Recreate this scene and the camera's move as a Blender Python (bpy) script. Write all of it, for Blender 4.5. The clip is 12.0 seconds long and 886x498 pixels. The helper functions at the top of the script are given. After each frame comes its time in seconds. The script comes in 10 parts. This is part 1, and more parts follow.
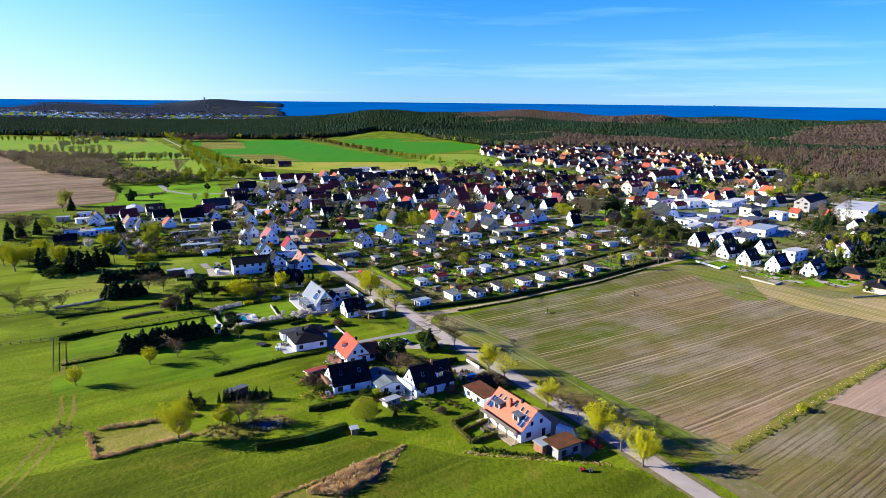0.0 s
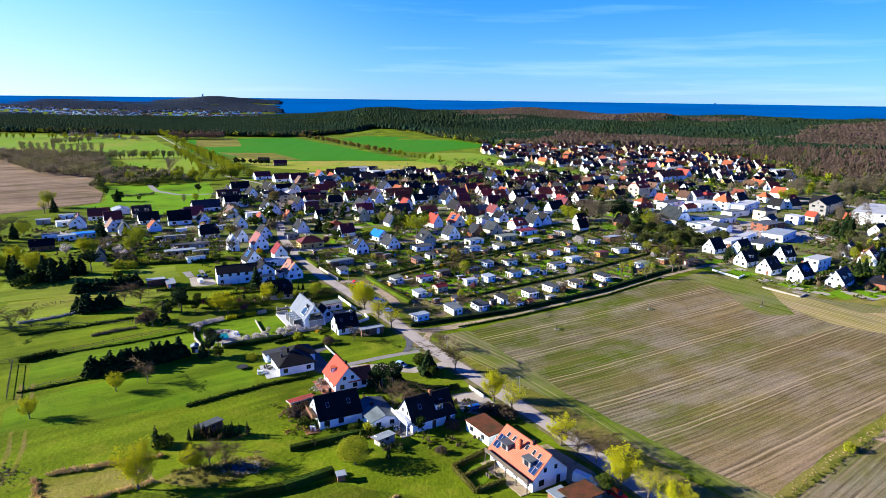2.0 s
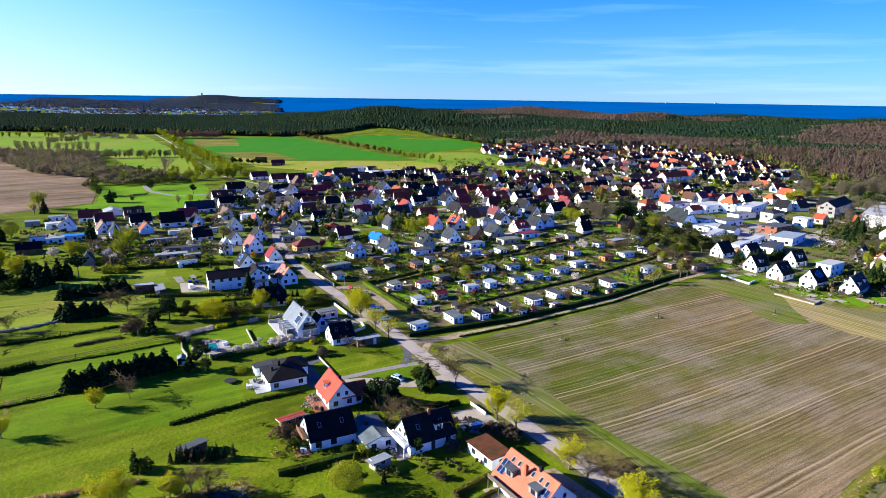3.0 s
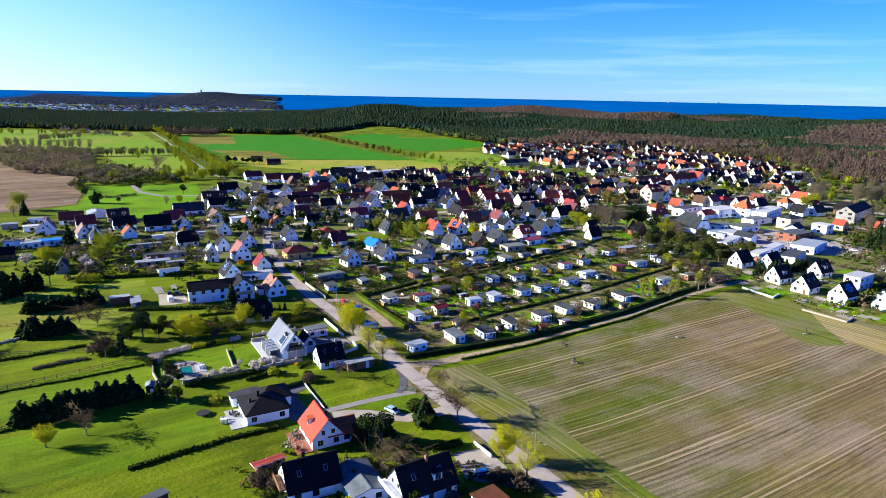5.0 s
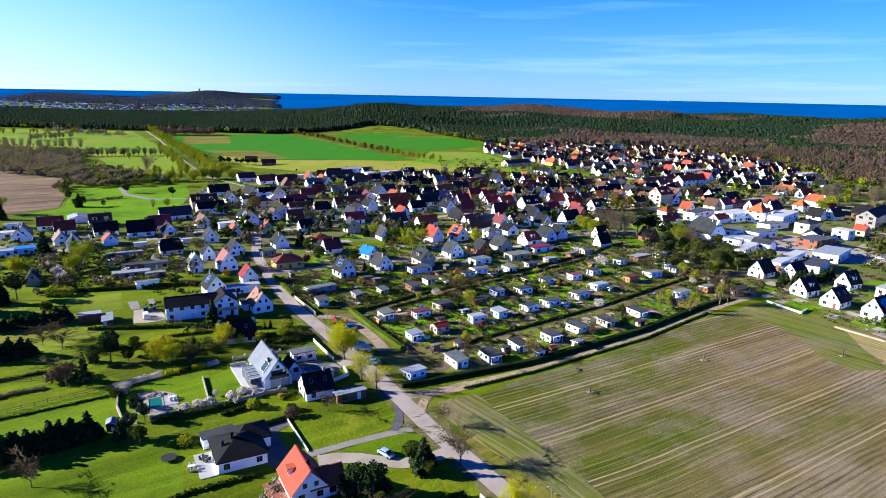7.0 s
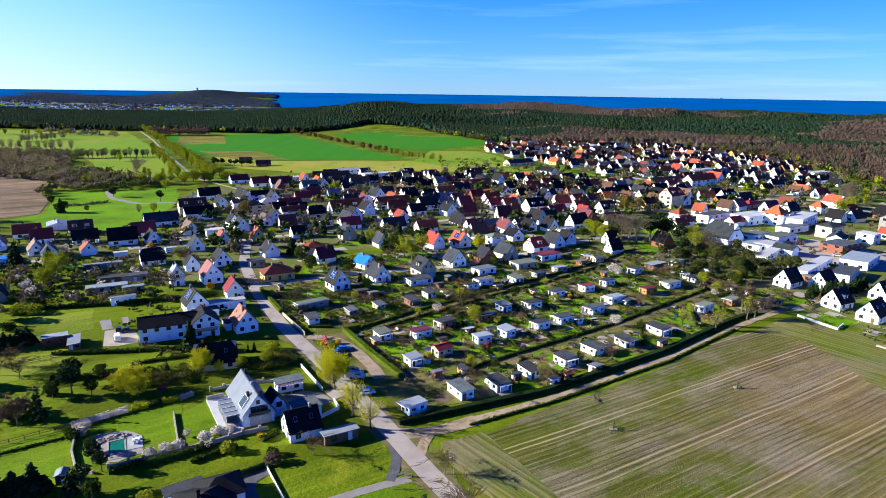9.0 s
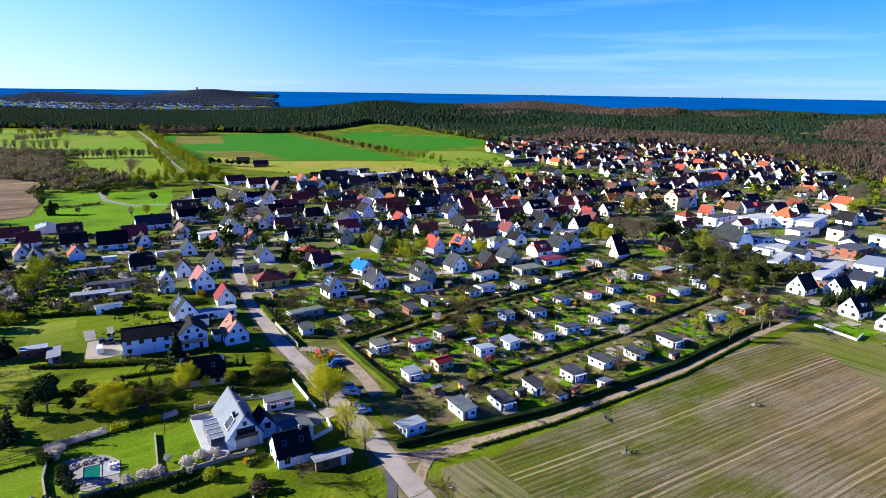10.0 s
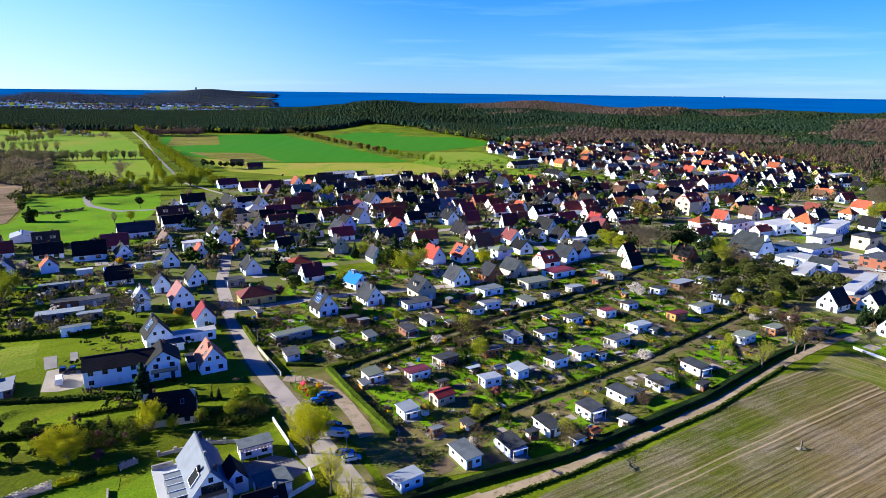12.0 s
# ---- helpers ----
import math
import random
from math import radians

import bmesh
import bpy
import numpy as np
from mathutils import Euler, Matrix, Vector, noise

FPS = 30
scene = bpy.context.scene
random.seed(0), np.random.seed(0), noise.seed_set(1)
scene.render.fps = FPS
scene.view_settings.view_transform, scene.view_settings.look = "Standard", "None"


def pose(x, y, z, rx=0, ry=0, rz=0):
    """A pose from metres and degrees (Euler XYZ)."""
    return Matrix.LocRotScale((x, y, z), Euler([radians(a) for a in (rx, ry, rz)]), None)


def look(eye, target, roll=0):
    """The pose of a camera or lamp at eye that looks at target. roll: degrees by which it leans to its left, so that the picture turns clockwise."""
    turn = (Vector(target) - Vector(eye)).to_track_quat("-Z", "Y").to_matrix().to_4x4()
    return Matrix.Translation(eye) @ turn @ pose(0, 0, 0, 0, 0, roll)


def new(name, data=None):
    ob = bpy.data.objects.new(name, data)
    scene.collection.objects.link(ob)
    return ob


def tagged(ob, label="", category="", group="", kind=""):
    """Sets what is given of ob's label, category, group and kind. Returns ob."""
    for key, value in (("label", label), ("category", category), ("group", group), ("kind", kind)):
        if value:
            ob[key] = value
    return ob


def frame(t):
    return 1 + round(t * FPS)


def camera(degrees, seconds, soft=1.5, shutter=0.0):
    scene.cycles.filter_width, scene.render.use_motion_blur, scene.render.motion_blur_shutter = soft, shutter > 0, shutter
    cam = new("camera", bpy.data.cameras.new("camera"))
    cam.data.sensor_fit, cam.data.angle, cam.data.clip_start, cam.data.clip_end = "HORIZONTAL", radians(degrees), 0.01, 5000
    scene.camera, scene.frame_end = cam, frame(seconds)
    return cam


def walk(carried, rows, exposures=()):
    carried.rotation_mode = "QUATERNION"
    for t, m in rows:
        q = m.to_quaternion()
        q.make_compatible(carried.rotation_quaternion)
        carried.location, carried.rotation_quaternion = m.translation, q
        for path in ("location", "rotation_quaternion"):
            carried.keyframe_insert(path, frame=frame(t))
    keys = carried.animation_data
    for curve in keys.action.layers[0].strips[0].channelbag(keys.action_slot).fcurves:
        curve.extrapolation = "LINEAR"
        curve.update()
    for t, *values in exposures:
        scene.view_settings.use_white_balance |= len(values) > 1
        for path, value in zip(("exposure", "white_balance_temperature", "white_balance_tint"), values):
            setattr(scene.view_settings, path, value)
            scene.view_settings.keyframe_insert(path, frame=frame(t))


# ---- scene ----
# camera and its flight: straight ahead at about 80 m, nearly level
cam = camera(69.4, 12.0, soft=0.7)
PATH = [
    (0, (0.331, 0.298, 81.122), (0.344, 2.245, 80.667), 0.6),
    (1.5, (0.262, 16.183, 81.046), (0.276, 18.129, 80.585), 0.7),
    (3, (0.289, 32.192, 80.933), (0.304, 34.137, 80.468), 0.8),
    (5, (0.209, 53.706, 80.581), (0.224, 55.65, 80.111), 1.1),
    (6, (0.125, 64.422, 80.506), (0.141, 66.365, 80.035), 1.1),
    (7, (-0.024, 75.217, 80.349), (-0.008, 77.161, 79.875), 1.1),
    (9, (-0.338, 97.226, 79.964), (-0.323, 99.168, 79.485), 0.8),
    (10, (-0.263, 108.127, 79.86), (-0.249, 110.068, 79.379), 0.8),
    (11, (-0.085, 118.99, 79.787), (-0.072, 120.931, 79.305), 0.7),
    (12, (-0.012, 130.062, 79.691), (0.0, 132.003, 79.209), 0.7),
]
walk(cam, [(t, look(e, g, r)) for t, e, g, r in PATH], [(0, 1.73, 6000, 9.0), (6, 1.74, 5990, 9.0), (9, 1.65, 5940, 9.0), (12, 1.65, 5940, 9.0)])

# daylight: low afternoon sun from the side, clear sky with thin cirrus
SUN_AZ, SUN_EL = radians(-87), radians(19.5)
sun_way = Vector((math.sin(SUN_AZ) * math.cos(SUN_EL), math.cos(SUN_AZ) * math.cos(SUN_EL), math.sin(SUN_EL)))
sun = new("sun", bpy.data.lights.new("sun", "SUN"))
sun.data.energy, sun.data.angle, sun.data.color = 5.0, radians(0.53), (1.0, 0.885, 0.70)
sun.matrix_world = look((0, 0, 0), -sun_way)

world = bpy.data.worlds.new("world")
scene.world = world
world.use_nodes = True
wn, wl = world.node_tree.nodes, world.node_tree.links
sky = wn.new("ShaderNodeTexSky")
sky.sky_type, sky.sun_disc = "NISHITA", False
sky.sun_elevation, sky.sun_rotation = SUN_EL, SUN_AZ % (2 * math.pi)
sky.air_density, sky.dust_density, sky.ozone_density = 1.0, 0.0, 3.5
wco = wn.new("ShaderNodeTexCoord")
wmap = wn.new("ShaderNodeMapping")
wmap.inputs["Scale"].default_value = (1.6, 1.6, 26)
wmap.inputs["Location"].default_value = (0.58, 0, 0.83)
wmap.inputs["Rotation"].default_value = (0, radians(1.5), 0)
wl.new(wco.outputs["Generated"], wmap.inputs["Vector"])
cirrus = wn.new("ShaderNodeTexNoise")
cirrus.inputs["Scale"].default_value, cirrus.inputs["Detail"].default_value, cirrus.inputs["Roughness"].default_value = 1.6, 7, 0.55
wl.new(wmap.outputs[0], cirrus.inputs["Vector"])
wr = wn.new("ShaderNodeMapRange")
wr.inputs["From Min"].default_value, wr.inputs["From Max"].default_value, wr.inputs["To Max"].default_value = 0.55, 0.80, 0.5
wl.new(cirrus.outputs["Fac"], wr.inputs["Value"])
wm = wn.new("ShaderNodeMix")
wm.data_type = "RGBA"
wl.new(wr.outputs[0], wm.inputs["Factor"])
clear = wn.new("ShaderNodeMix")
clear.data_type, clear.blend_type = "RGBA", "MULTIPLY"
clear.inputs["Factor"].default_value = 1.0
wl.new(sky.outputs[0], clear.inputs["A"])
clear.inputs["B"].default_value = (0.66, 0.98, 1.50, 1)
even = wn.new("ShaderNodeMix")
even.data_type = "RGBA"
even.inputs["Factor"].default_value = 0.36
wl.new(clear.outputs["Result"], even.inputs["A"])
even.inputs["B"].default_value = (1.0, 3.5, 7.6, 1)
glare = wn.new("ShaderNodeVectorMath")
glare.operation = "DOT_PRODUCT"
wl.new(wco.outputs["Generated"], glare.inputs[0])
glare.inputs[1].default_value = sun_way
gr = wn.new("ShaderNodeMapRange")
gr.interpolation_type = "SMOOTHSTEP"
for key, value in (("From Min", 0.05), ("From Max", 0.9), ("To Min", 0.0), ("To Max", 0.95)):
    gr.inputs[key].default_value = value
wl.new(glare.outputs["Value"], gr.inputs["Value"])
haze = wn.new("ShaderNodeMix")
haze.data_type = "RGBA"
wl.new(gr.outputs[0], haze.inputs["Factor"])
wl.new(even.outputs["Result"], haze.inputs["A"])
haze.inputs["B"].default_value = (7.6, 8.9, 9.7, 1)
wl.new(haze.outputs["Result"], wm.inputs["A"])
wm.inputs["B"].default_value = (6.0, 7.4, 8.2, 1)
wz = wn.new("ShaderNodeSeparateXYZ")
wl.new(wco.outputs["Generated"], wz.inputs[0])
deep = wn.new("ShaderNodeValToRGB")
deep.color_ramp.elements[0].position, deep.color_ramp.elements[0].color = 0.0, (0.91, 0.90, 0.91, 1)
deep.color_ramp.elements[1].position, deep.color_ramp.elements[1].color = 0.85, (0.0005, 0.026, 0.20, 1)
mid_sky = deep.color_ramp.elements.new(0.13)
mid_sky.color = (0.375, 0.66, 0.885, 1)
# unseen band above the view, brightened to fill shaded walls with blue
fill_sky = deep.color_ramp.elements.new(0.26)
fill_sky.color = (0.040, 0.60, 1.95, 1)
# from here to the zenith darkened, out of view, to deepen ground shadows
upper_sky = deep.color_ramp.elements.new(0.44)
upper_sky.color = (0.002, 0.080, 0.48, 1)
wl.new(wz.outputs["Z"], deep.inputs["Fac"])
zenith = wn.new("ShaderNodeMix")
zenith.data_type, zenith.blend_type = "RGBA", "MULTIPLY"
zenith.inputs["Factor"].default_value = 1.0
wl.new(wm.outputs["Result"], zenith.inputs["A"])
wl.new(deep.outputs["Color"], zenith.inputs["B"])
bg = wn["Background"]
wl.new(zenith.outputs["Result"], bg.inputs["Color"])
bg.inputs["Strength"].default_value = 0.05


# ---- materials ----
def mix_node(n, l, fac, a, b, mode="MIX"):
    m = n.new("ShaderNodeMix")
    m.data_type, m.blend_type = "RGBA", mode
    for key, value in (("Factor", fac), ("A", a), ("B", b)):
        if isinstance(value, (int, float)):
            m.inputs[key].default_value = value
        elif isinstance(value, tuple):
            m.inputs[key].default_value = (*value, 1)
        else:
            l.new(value, m.inputs[key])
    return m.outputs["Result"]


def noise_node(n, l, vec, scale, detail=4, rough=0.55):
    t = n.new("ShaderNodeTexNoise")
    t.inputs["Scale"].default_value, t.inputs["Detail"].default_value, t.inputs["Roughness"].default_value = scale, detail, rough
    l.new(vec, t.inputs["Vector"])
    return t.outputs["Fac"]


def range_node(n, l, value, a, b, c=0.0, d=1.0):
    r = n.new("ShaderNodeMapRange")
    for key, v in (("From Min", a), ("From Max", b), ("To Min", c), ("To Max", d)):
        r.inputs[key].default_value = v
    l.new(value, r.inputs["Value"])
    return r.outputs[0]


def mat(name, c1, c2=None, rough=0.8, fine=2.0, big=0.05, vary="", amount=0.25, bump=0.3, metal=0.0, stretch=(1, 1, 1), turn=0.0, stain=None, spec=0.3, c3=None, leafy=0.0, streak=None, courses=0.0):
    """Grain between c1 and c2, broad stains over it, and a change from piece to piece ('object' or 'island')."""
    m = bpy.data.materials.new(name)
    m.use_nodes = True
    n, l = m.node_tree.nodes, m.node_tree.links
    b = n["Principled BSDF"]
    c2 = c2 or tuple(v * 0.7 for v in c1)
    geo = n.new("ShaderNodeNewGeometry")
    mp = n.new("ShaderNodeMapping")
    mp.inputs["Scale"].default_value, mp.inputs["Rotation"].default_value = stretch, (0, 0, turn)
    l.new(geo.outputs["Position"], mp.inputs["Vector"])
    f1 = noise_node(n, l, mp.outputs[0], fine)
    col = mix_node(n, l, range_node(n, l, f1, 0.3, 0.7), c1, c2)
    f2 = noise_node(n, l, geo.outputs["Position"], big, 5)
    col = mix_node(n, l, range_node(n, l, f2, 0.42, 0.66), col, stain or tuple(v * 0.75 for v in c1))
    if c3:
        f3 = noise_node(n, l, geo.outputs["Position"], big * 3.7, 6, 0.65)
        col = mix_node(n, l, range_node(n, l, f3, 0.52, 0.70), col, c3)
    if streak:
        turned = n.new("ShaderNodeMapping")
        turned.inputs["Rotation"].default_value = (0, 0, radians(-34.5))
        l.new(geo.outputs["Position"], turned.inputs["Vector"])
        long = n.new("ShaderNodeMapping")
        long.inputs["Scale"].default_value = (0.035, 0.42, 1)
        l.new(turned.outputs[0], long.inputs["Vector"])
        f4 = noise_node(n, l, long.outputs[0], 1.0, 5, 0.65)
        col = mix_node(n, l, range_node(n, l, f4, 0.48, 0.68, 0.0, 0.8), col, streak)
        wide = n.new("ShaderNodeMapping")
        wide.inputs["Scale"].default_value = (0.010, 0.060, 1)
        l.new(turned.outputs[0], wide.inputs["Vector"])
        f6 = noise_node(n, l, wide.outputs[0], 1.0, 4, 0.6)
        f5 = noise_node(n, l, geo.outputs["Position"], 2.6, 4, 0.75)
        tufts = n.new("ShaderNodeMath")
        tufts.operation = "MULTIPLY"
        l.new(range_node(n, l, f5, 0.28, 0.72, 0.62, 1.38), tufts.inputs[0])
        l.new(range_node(n, l, f6, 0.34, 0.66, 0.66, 1.42), tufts.inputs[1])
        shade = n.new("ShaderNodeHueSaturation")
        l.new(tufts.outputs[0], shade.inputs["Value"])
        l.new(col, shade.inputs["Color"])
        col = shade.outputs[0]
    if vary:
        if vary == "object":
            src = n.new("ShaderNodeObjectInfo").outputs["Random"]
        else:
            src = geo.outputs["Random Per Island"]
        hsv = n.new("ShaderNodeHueSaturation")
        l.new(range_node(n, l, src, 0, 1, 1 - amount, 1 + amount), hsv.inputs["Value"])
        src2 = n.new("ShaderNodeMath")
        src2.operation = "FRACT"
        mul = n.new("ShaderNodeMath")
        mul.operation = "MULTIPLY"
        mul.inputs[1].default_value = 7.31
        l.new(src, mul.inputs[0])
        l.new(mul.outputs[0], src2.inputs[0])
        l.new(range_node(n, l, src2.outputs[0], 0, 1, 0.5 - amount * 0.07, 0.5 + amount * 0.07), hsv.inputs["Hue"])
        l.new(col, hsv.inputs["Color"])
        col = hsv.outputs[0]
    if courses:
        level = n.new("ShaderNodeSeparateXYZ")
        l.new(geo.outputs["Position"], level.inputs[0])
        step = n.new("ShaderNodeMath")
        step.operation, step.inputs[1].default_value = "FRACT", 0.0
        scale = n.new("ShaderNodeMath")
        scale.operation, scale.inputs[1].default_value = "MULTIPLY", 1 / courses
        l.new(level.outputs["Z"], scale.inputs[0])
        l.new(scale.outputs[0], step.inputs[0])
        edge = range_node(n, l, step.outputs[0], 0.0, 0.45, 0.45, 1.12)
        lap = n.new("ShaderNodeHueSaturation")
        l.new(edge, lap.inputs["Value"])
        l.new(col, lap.inputs["Color"])
        col = lap.outputs[0]
    l.new(col, b.inputs["Base Color"])
    b.inputs["Roughness"].default_value, b.inputs["Metallic"].default_value = rough, metal
    b.inputs["Specular IOR Level"].default_value = spec
    if bump:
        bp = n.new("ShaderNodeBump")
        bp.inputs["Strength"].default_value, bp.inputs["Distance"].default_value = bump, 0.3 / fine
        l.new(f1, bp.inputs["Height"])
        l.new(bp.outputs[0], b.inputs["Normal"])
    if leafy:
        tr, ms = n.new("ShaderNodeBsdfTranslucent"), n.new("ShaderNodeMixShader")
        l.new(col, tr.inputs["Color"])
        ms.inputs[0].default_value = leafy
        l.new(b.outputs[0], ms.inputs[1])
        l.new(tr.outputs[0], ms.inputs[2])
        l.new(ms.outputs[0], n["Material Output"].inputs["Surface"])
    return m


M = {}
M["meadow"] = mat("meadow_grass", (0.080, 0.124, 0.004), (0.120, 0.164, 0.004), 0.9, 0.9, 0.03, stain=(0.058, 0.088, 0.004), c3=(0.140, 0.160, 0.010), bump=0.55, spec=0.03, streak=(0.130, 0.172, 0.006))
M["rough_grass"] = mat("rough_grass", (0.104, 0.116, 0.010), (0.148, 0.150, 0.018), 0.95, 0.9, 0.05, stain=(0.165, 0.138, 0.042), c3=(0.070, 0.100, 0.007), bump=0.5, spec=0.03, streak=(0.190, 0.165, 0.038))
M["needle_olive"] = mat("olive_needles", (0.082, 0.100, 0.026), (0.120, 0.136, 0.038), 0.9, 2.0, 0.1, "island", 0.35, 0.3, leafy=0.5, spec=0.03)
M["lawn"] = mat("lawn", (0.067, 0.130, 0.004), (0.100, 0.166, 0.005), 0.9, 1.2, 0.06, stain=(0.098, 0.146, 0.007), c3=(0.056, 0.112, 0.005), bump=0.35, spec=0.03, streak=(0.118, 0.190, 0.006))
M["wheat"] = mat("young_wheat", (0.030, 0.158, 0.005), (0.040, 0.188, 0.006), 0.9, 0.25, 0.006, stain=(0.046, 0.172, 0.006), stretch=(0.3, 0.03, 1), spec=0.03)
M["pale_grass"] = mat("pale_pasture", (0.128, 0.235, 0.012), (0.158, 0.262, 0.016), 0.9, 0.3, 0.01, stain=(0.205, 0.235, 0.030), c3=(0.088, 0.205, 0.010), spec=0.03)
M["dry_pasture"] = mat("yellowish_pasture", (0.205, 0.250, 0.020), (0.250, 0.280, 0.028), 0.9, 0.3, 0.012, stain=(0.285, 0.255, 0.050), c3=(0.130, 0.220, 0.012), spec=0.03)
M["grazed"] = mat("grazed_pasture", (0.116, 0.168, 0.012), (0.150, 0.200, 0.018), 0.9, 0.9, 0.03, stain=(0.168, 0.172, 0.028), c3=(0.090, 0.142, 0.008), bump=0.5, spec=0.03, streak=(0.165, 0.192, 0.018))
M["garden"] = mat("garden_ground", (0.084, 0.106, 0.012), (0.120, 0.130, 0.022), 0.95, 0.9, 0.11, stain=(0.175, 0.132, 0.070), c3=(0.082, 0.160, 0.008), spec=0.03, streak=(0.160, 0.140, 0.058))
M["village"] = mat("village_ground", (0.090, 0.124, 0.014), (0.120, 0.140, 0.028), 0.95, 0.6, 0.07, stain=(0.150, 0.128, 0.085), c3=(0.065, 0.150, 0.008), spec=0.03)
M["marsh"] = mat("reed_marsh", (0.148, 0.104, 0.070), (0.205, 0.150, 0.102), 0.95, 0.12, 0.012, stain=(0.112, 0.080, 0.050), stretch=(0.3, 1, 1), c3=(0.125, 0.105, 0.048), spec=0.03, streak=(0.225, 0.172, 0.124))
M["asphalt"] = mat("asphalt", (0.300, 0.266, 0.238), (0.345, 0.308, 0.275), 0.85, 3.0, 0.15, stain=(0.255, 0.226, 0.204), bump=0.1)
M["paving"] = mat("paving", (0.24, 0.23, 0.215), (0.20, 0.19, 0.18), 0.85, 3.0, 0.3, stain=(0.18, 0.17, 0.16), bump=0.1)
M["dark_paving"] = mat("dark_paving", (0.075, 0.078, 0.088), (0.095, 0.098, 0.108), 0.8, 3.0, 0.3, bump=0.1)
M["sand"] = mat("sandy_track", (0.37, 0.295, 0.205), (0.31, 0.245, 0.17), 0.95, 1.2, 0.12, stain=(0.245, 0.195, 0.125), c3=(0.10, 0.11, 0.03), spec=0.03)
M["forest_floor"] = mat("forest_floor", (0.045, 0.05, 0.022), (0.06, 0.055, 0.03), 0.95, 0.3, 0.01, spec=0.03)
M["pine"] = mat("pine_foliage", (0.019, 0.043, 0.024), (0.029, 0.056, 0.029), 0.9, 0.5, 0.006, "island", 0.28, 0.2, stain=(0.030, 0.048, 0.018), leafy=0.4, spec=0.02)
# the bluish haze of distance is mixed into this foliage colour
M["hazed_far_foliage"] = mat("blue_green_far_woods", (0.048, 0.066, 0.090), (0.062, 0.082, 0.108), 0.9, 0.1, 0.003, "island", 0.25, 0.2, stain=(0.050, 0.064, 0.088), leafy=0.5, spec=0.02)
M["bare"] = mat("bare_beech_crown", (0.190, 0.140, 0.118), (0.245, 0.182, 0.155), 0.95, 0.7, 0.008, "island", 0.25, 0.4, stain=(0.160, 0.135, 0.090), leafy=0.75, spec=0.02)
M["bare_grey"] = mat("bare_twigs", (0.135, 0.102, 0.056), (0.185, 0.143, 0.080), 0.95, 1.5, 0.1, "island", 0.25, 0.2, leafy=0.4, spec=0.02)
M["twig_haze"] = mat("willow_scrub_twigs", (0.230, 0.190, 0.125), (0.28, 0.235, 0.155), 0.95, 1.5, 0.02, "island", 0.22, 0.2, stain=(0.190, 0.185, 0.090), leafy=0.6, spec=0.02)
M["scrub_grey"] = mat("grey_willow_twigs", (0.285, 0.250, 0.195), (0.345, 0.305, 0.235), 0.95, 0.9, 0.015, "island", 0.2, 0.2, stain=(0.275, 0.275, 0.150), leafy=0.8, spec=0.02)
M["ochre_bud"] = mat("ochre_buds", (0.21, 0.16, 0.035), (0.27, 0.20, 0.045), 0.9, 1.5, 0.1, "object", 0.25, 0.2, leafy=0.4, spec=0.02)
M["paddock"] = mat("fresh_paddock", (0.108, 0.245, 0.004), (0.140, 0.280, 0.005), 0.9, 0.5, 0.03, stain=(0.075, 0.165, 0.004), c3=(0.150, 0.215, 0.010), bump=0.5, spec=0.03)
M["spring"] = mat("spring_foliage", (0.10, 0.125, 0.018), (0.135, 0.16, 0.024), 0.9, 0.8, 0.02, "island", 0.35, 0.6, leafy=0.3, spec=0.03)
M["yellow_leaf"] = mat("fresh_yellow_leaves", (0.49, 0.50, 0.010), (0.60, 0.59, 0.014), 0.75, 2.0, 0.3, "island", 0.2, 0.15, stain=(0.46, 0.45, 0.012), leafy=0.5, spec=0.03)
M["forsythia_flower"] = mat("golden_flowers", (0.62, 0.40, 0.008), (0.70, 0.47, 0.012), 0.75, 2.0, 0.3, "island", 0.2, 0.15, leafy=0.4, spec=0.03)
M["willow_leaf"] = mat("pale_green_leaves", (0.40, 0.44, 0.030), (0.47, 0.50, 0.040), 0.75, 2.0, 0.3, "island", 0.28, 0.15, leafy=0.65, spec=0.03)
M["green_leaf"] = mat("dark_green_leaves", (0.038, 0.062, 0.008), (0.070, 0.098, 0.014), 0.85, 2.0, 0.15, "island", 0.45, 0.3, leafy=0.22, spec=0.02)
M["conifer_leaf"] = mat("conifer_needles", (0.018, 0.034, 0.011), (0.030, 0.050, 0.016), 0.9, 2.0, 0.2, "island", 0.4, 0.2, leafy=0.15, spec=0.02)
M["blossom"] = mat("white_blossom", (0.66, 0.62, 0.58), (0.76, 0.72, 0.68), 0.85, 2.5, 0.3, "island", 0.25, 0.2, leafy=0.6, spec=0.03)
M["red_leaf"] = mat("copper_leaves", (0.10, 0.022, 0.022), (0.15, 0.035, 0.03), 0.8, 2.0, 0.2, "island", 0.3, 0.2)
M["bark"] = mat("bark", (0.12, 0.09, 0.065), (0.17, 0.135, 0.10), 0.9, 4.0, 0.5, "object", 0.2, 0.5)
M["reed"] = mat("dry_reed", (0.60, 0.46, 0.27), (0.68, 0.54, 0.34), 0.95, 2.0, 0.15, "island", 0.3, 0.2, leafy=0.65, spec=0.03)
M["hornbeam"] = mat("hornbeam_twigs", (0.155, 0.150, 0.030), (0.205, 0.185, 0.045), 0.95, 2.0, 0.2, "island", 0.3, 0.2, leafy=0.45, spec=0.02)
M["verge_dirt"] = mat("trodden_verge", (0.125, 0.112, 0.048), (0.165, 0.138, 0.072), 0.95, 1.3, 0.12, stain=(0.080, 0.095, 0.016), c3=(0.21, 0.17, 0.105), spec=0.03)
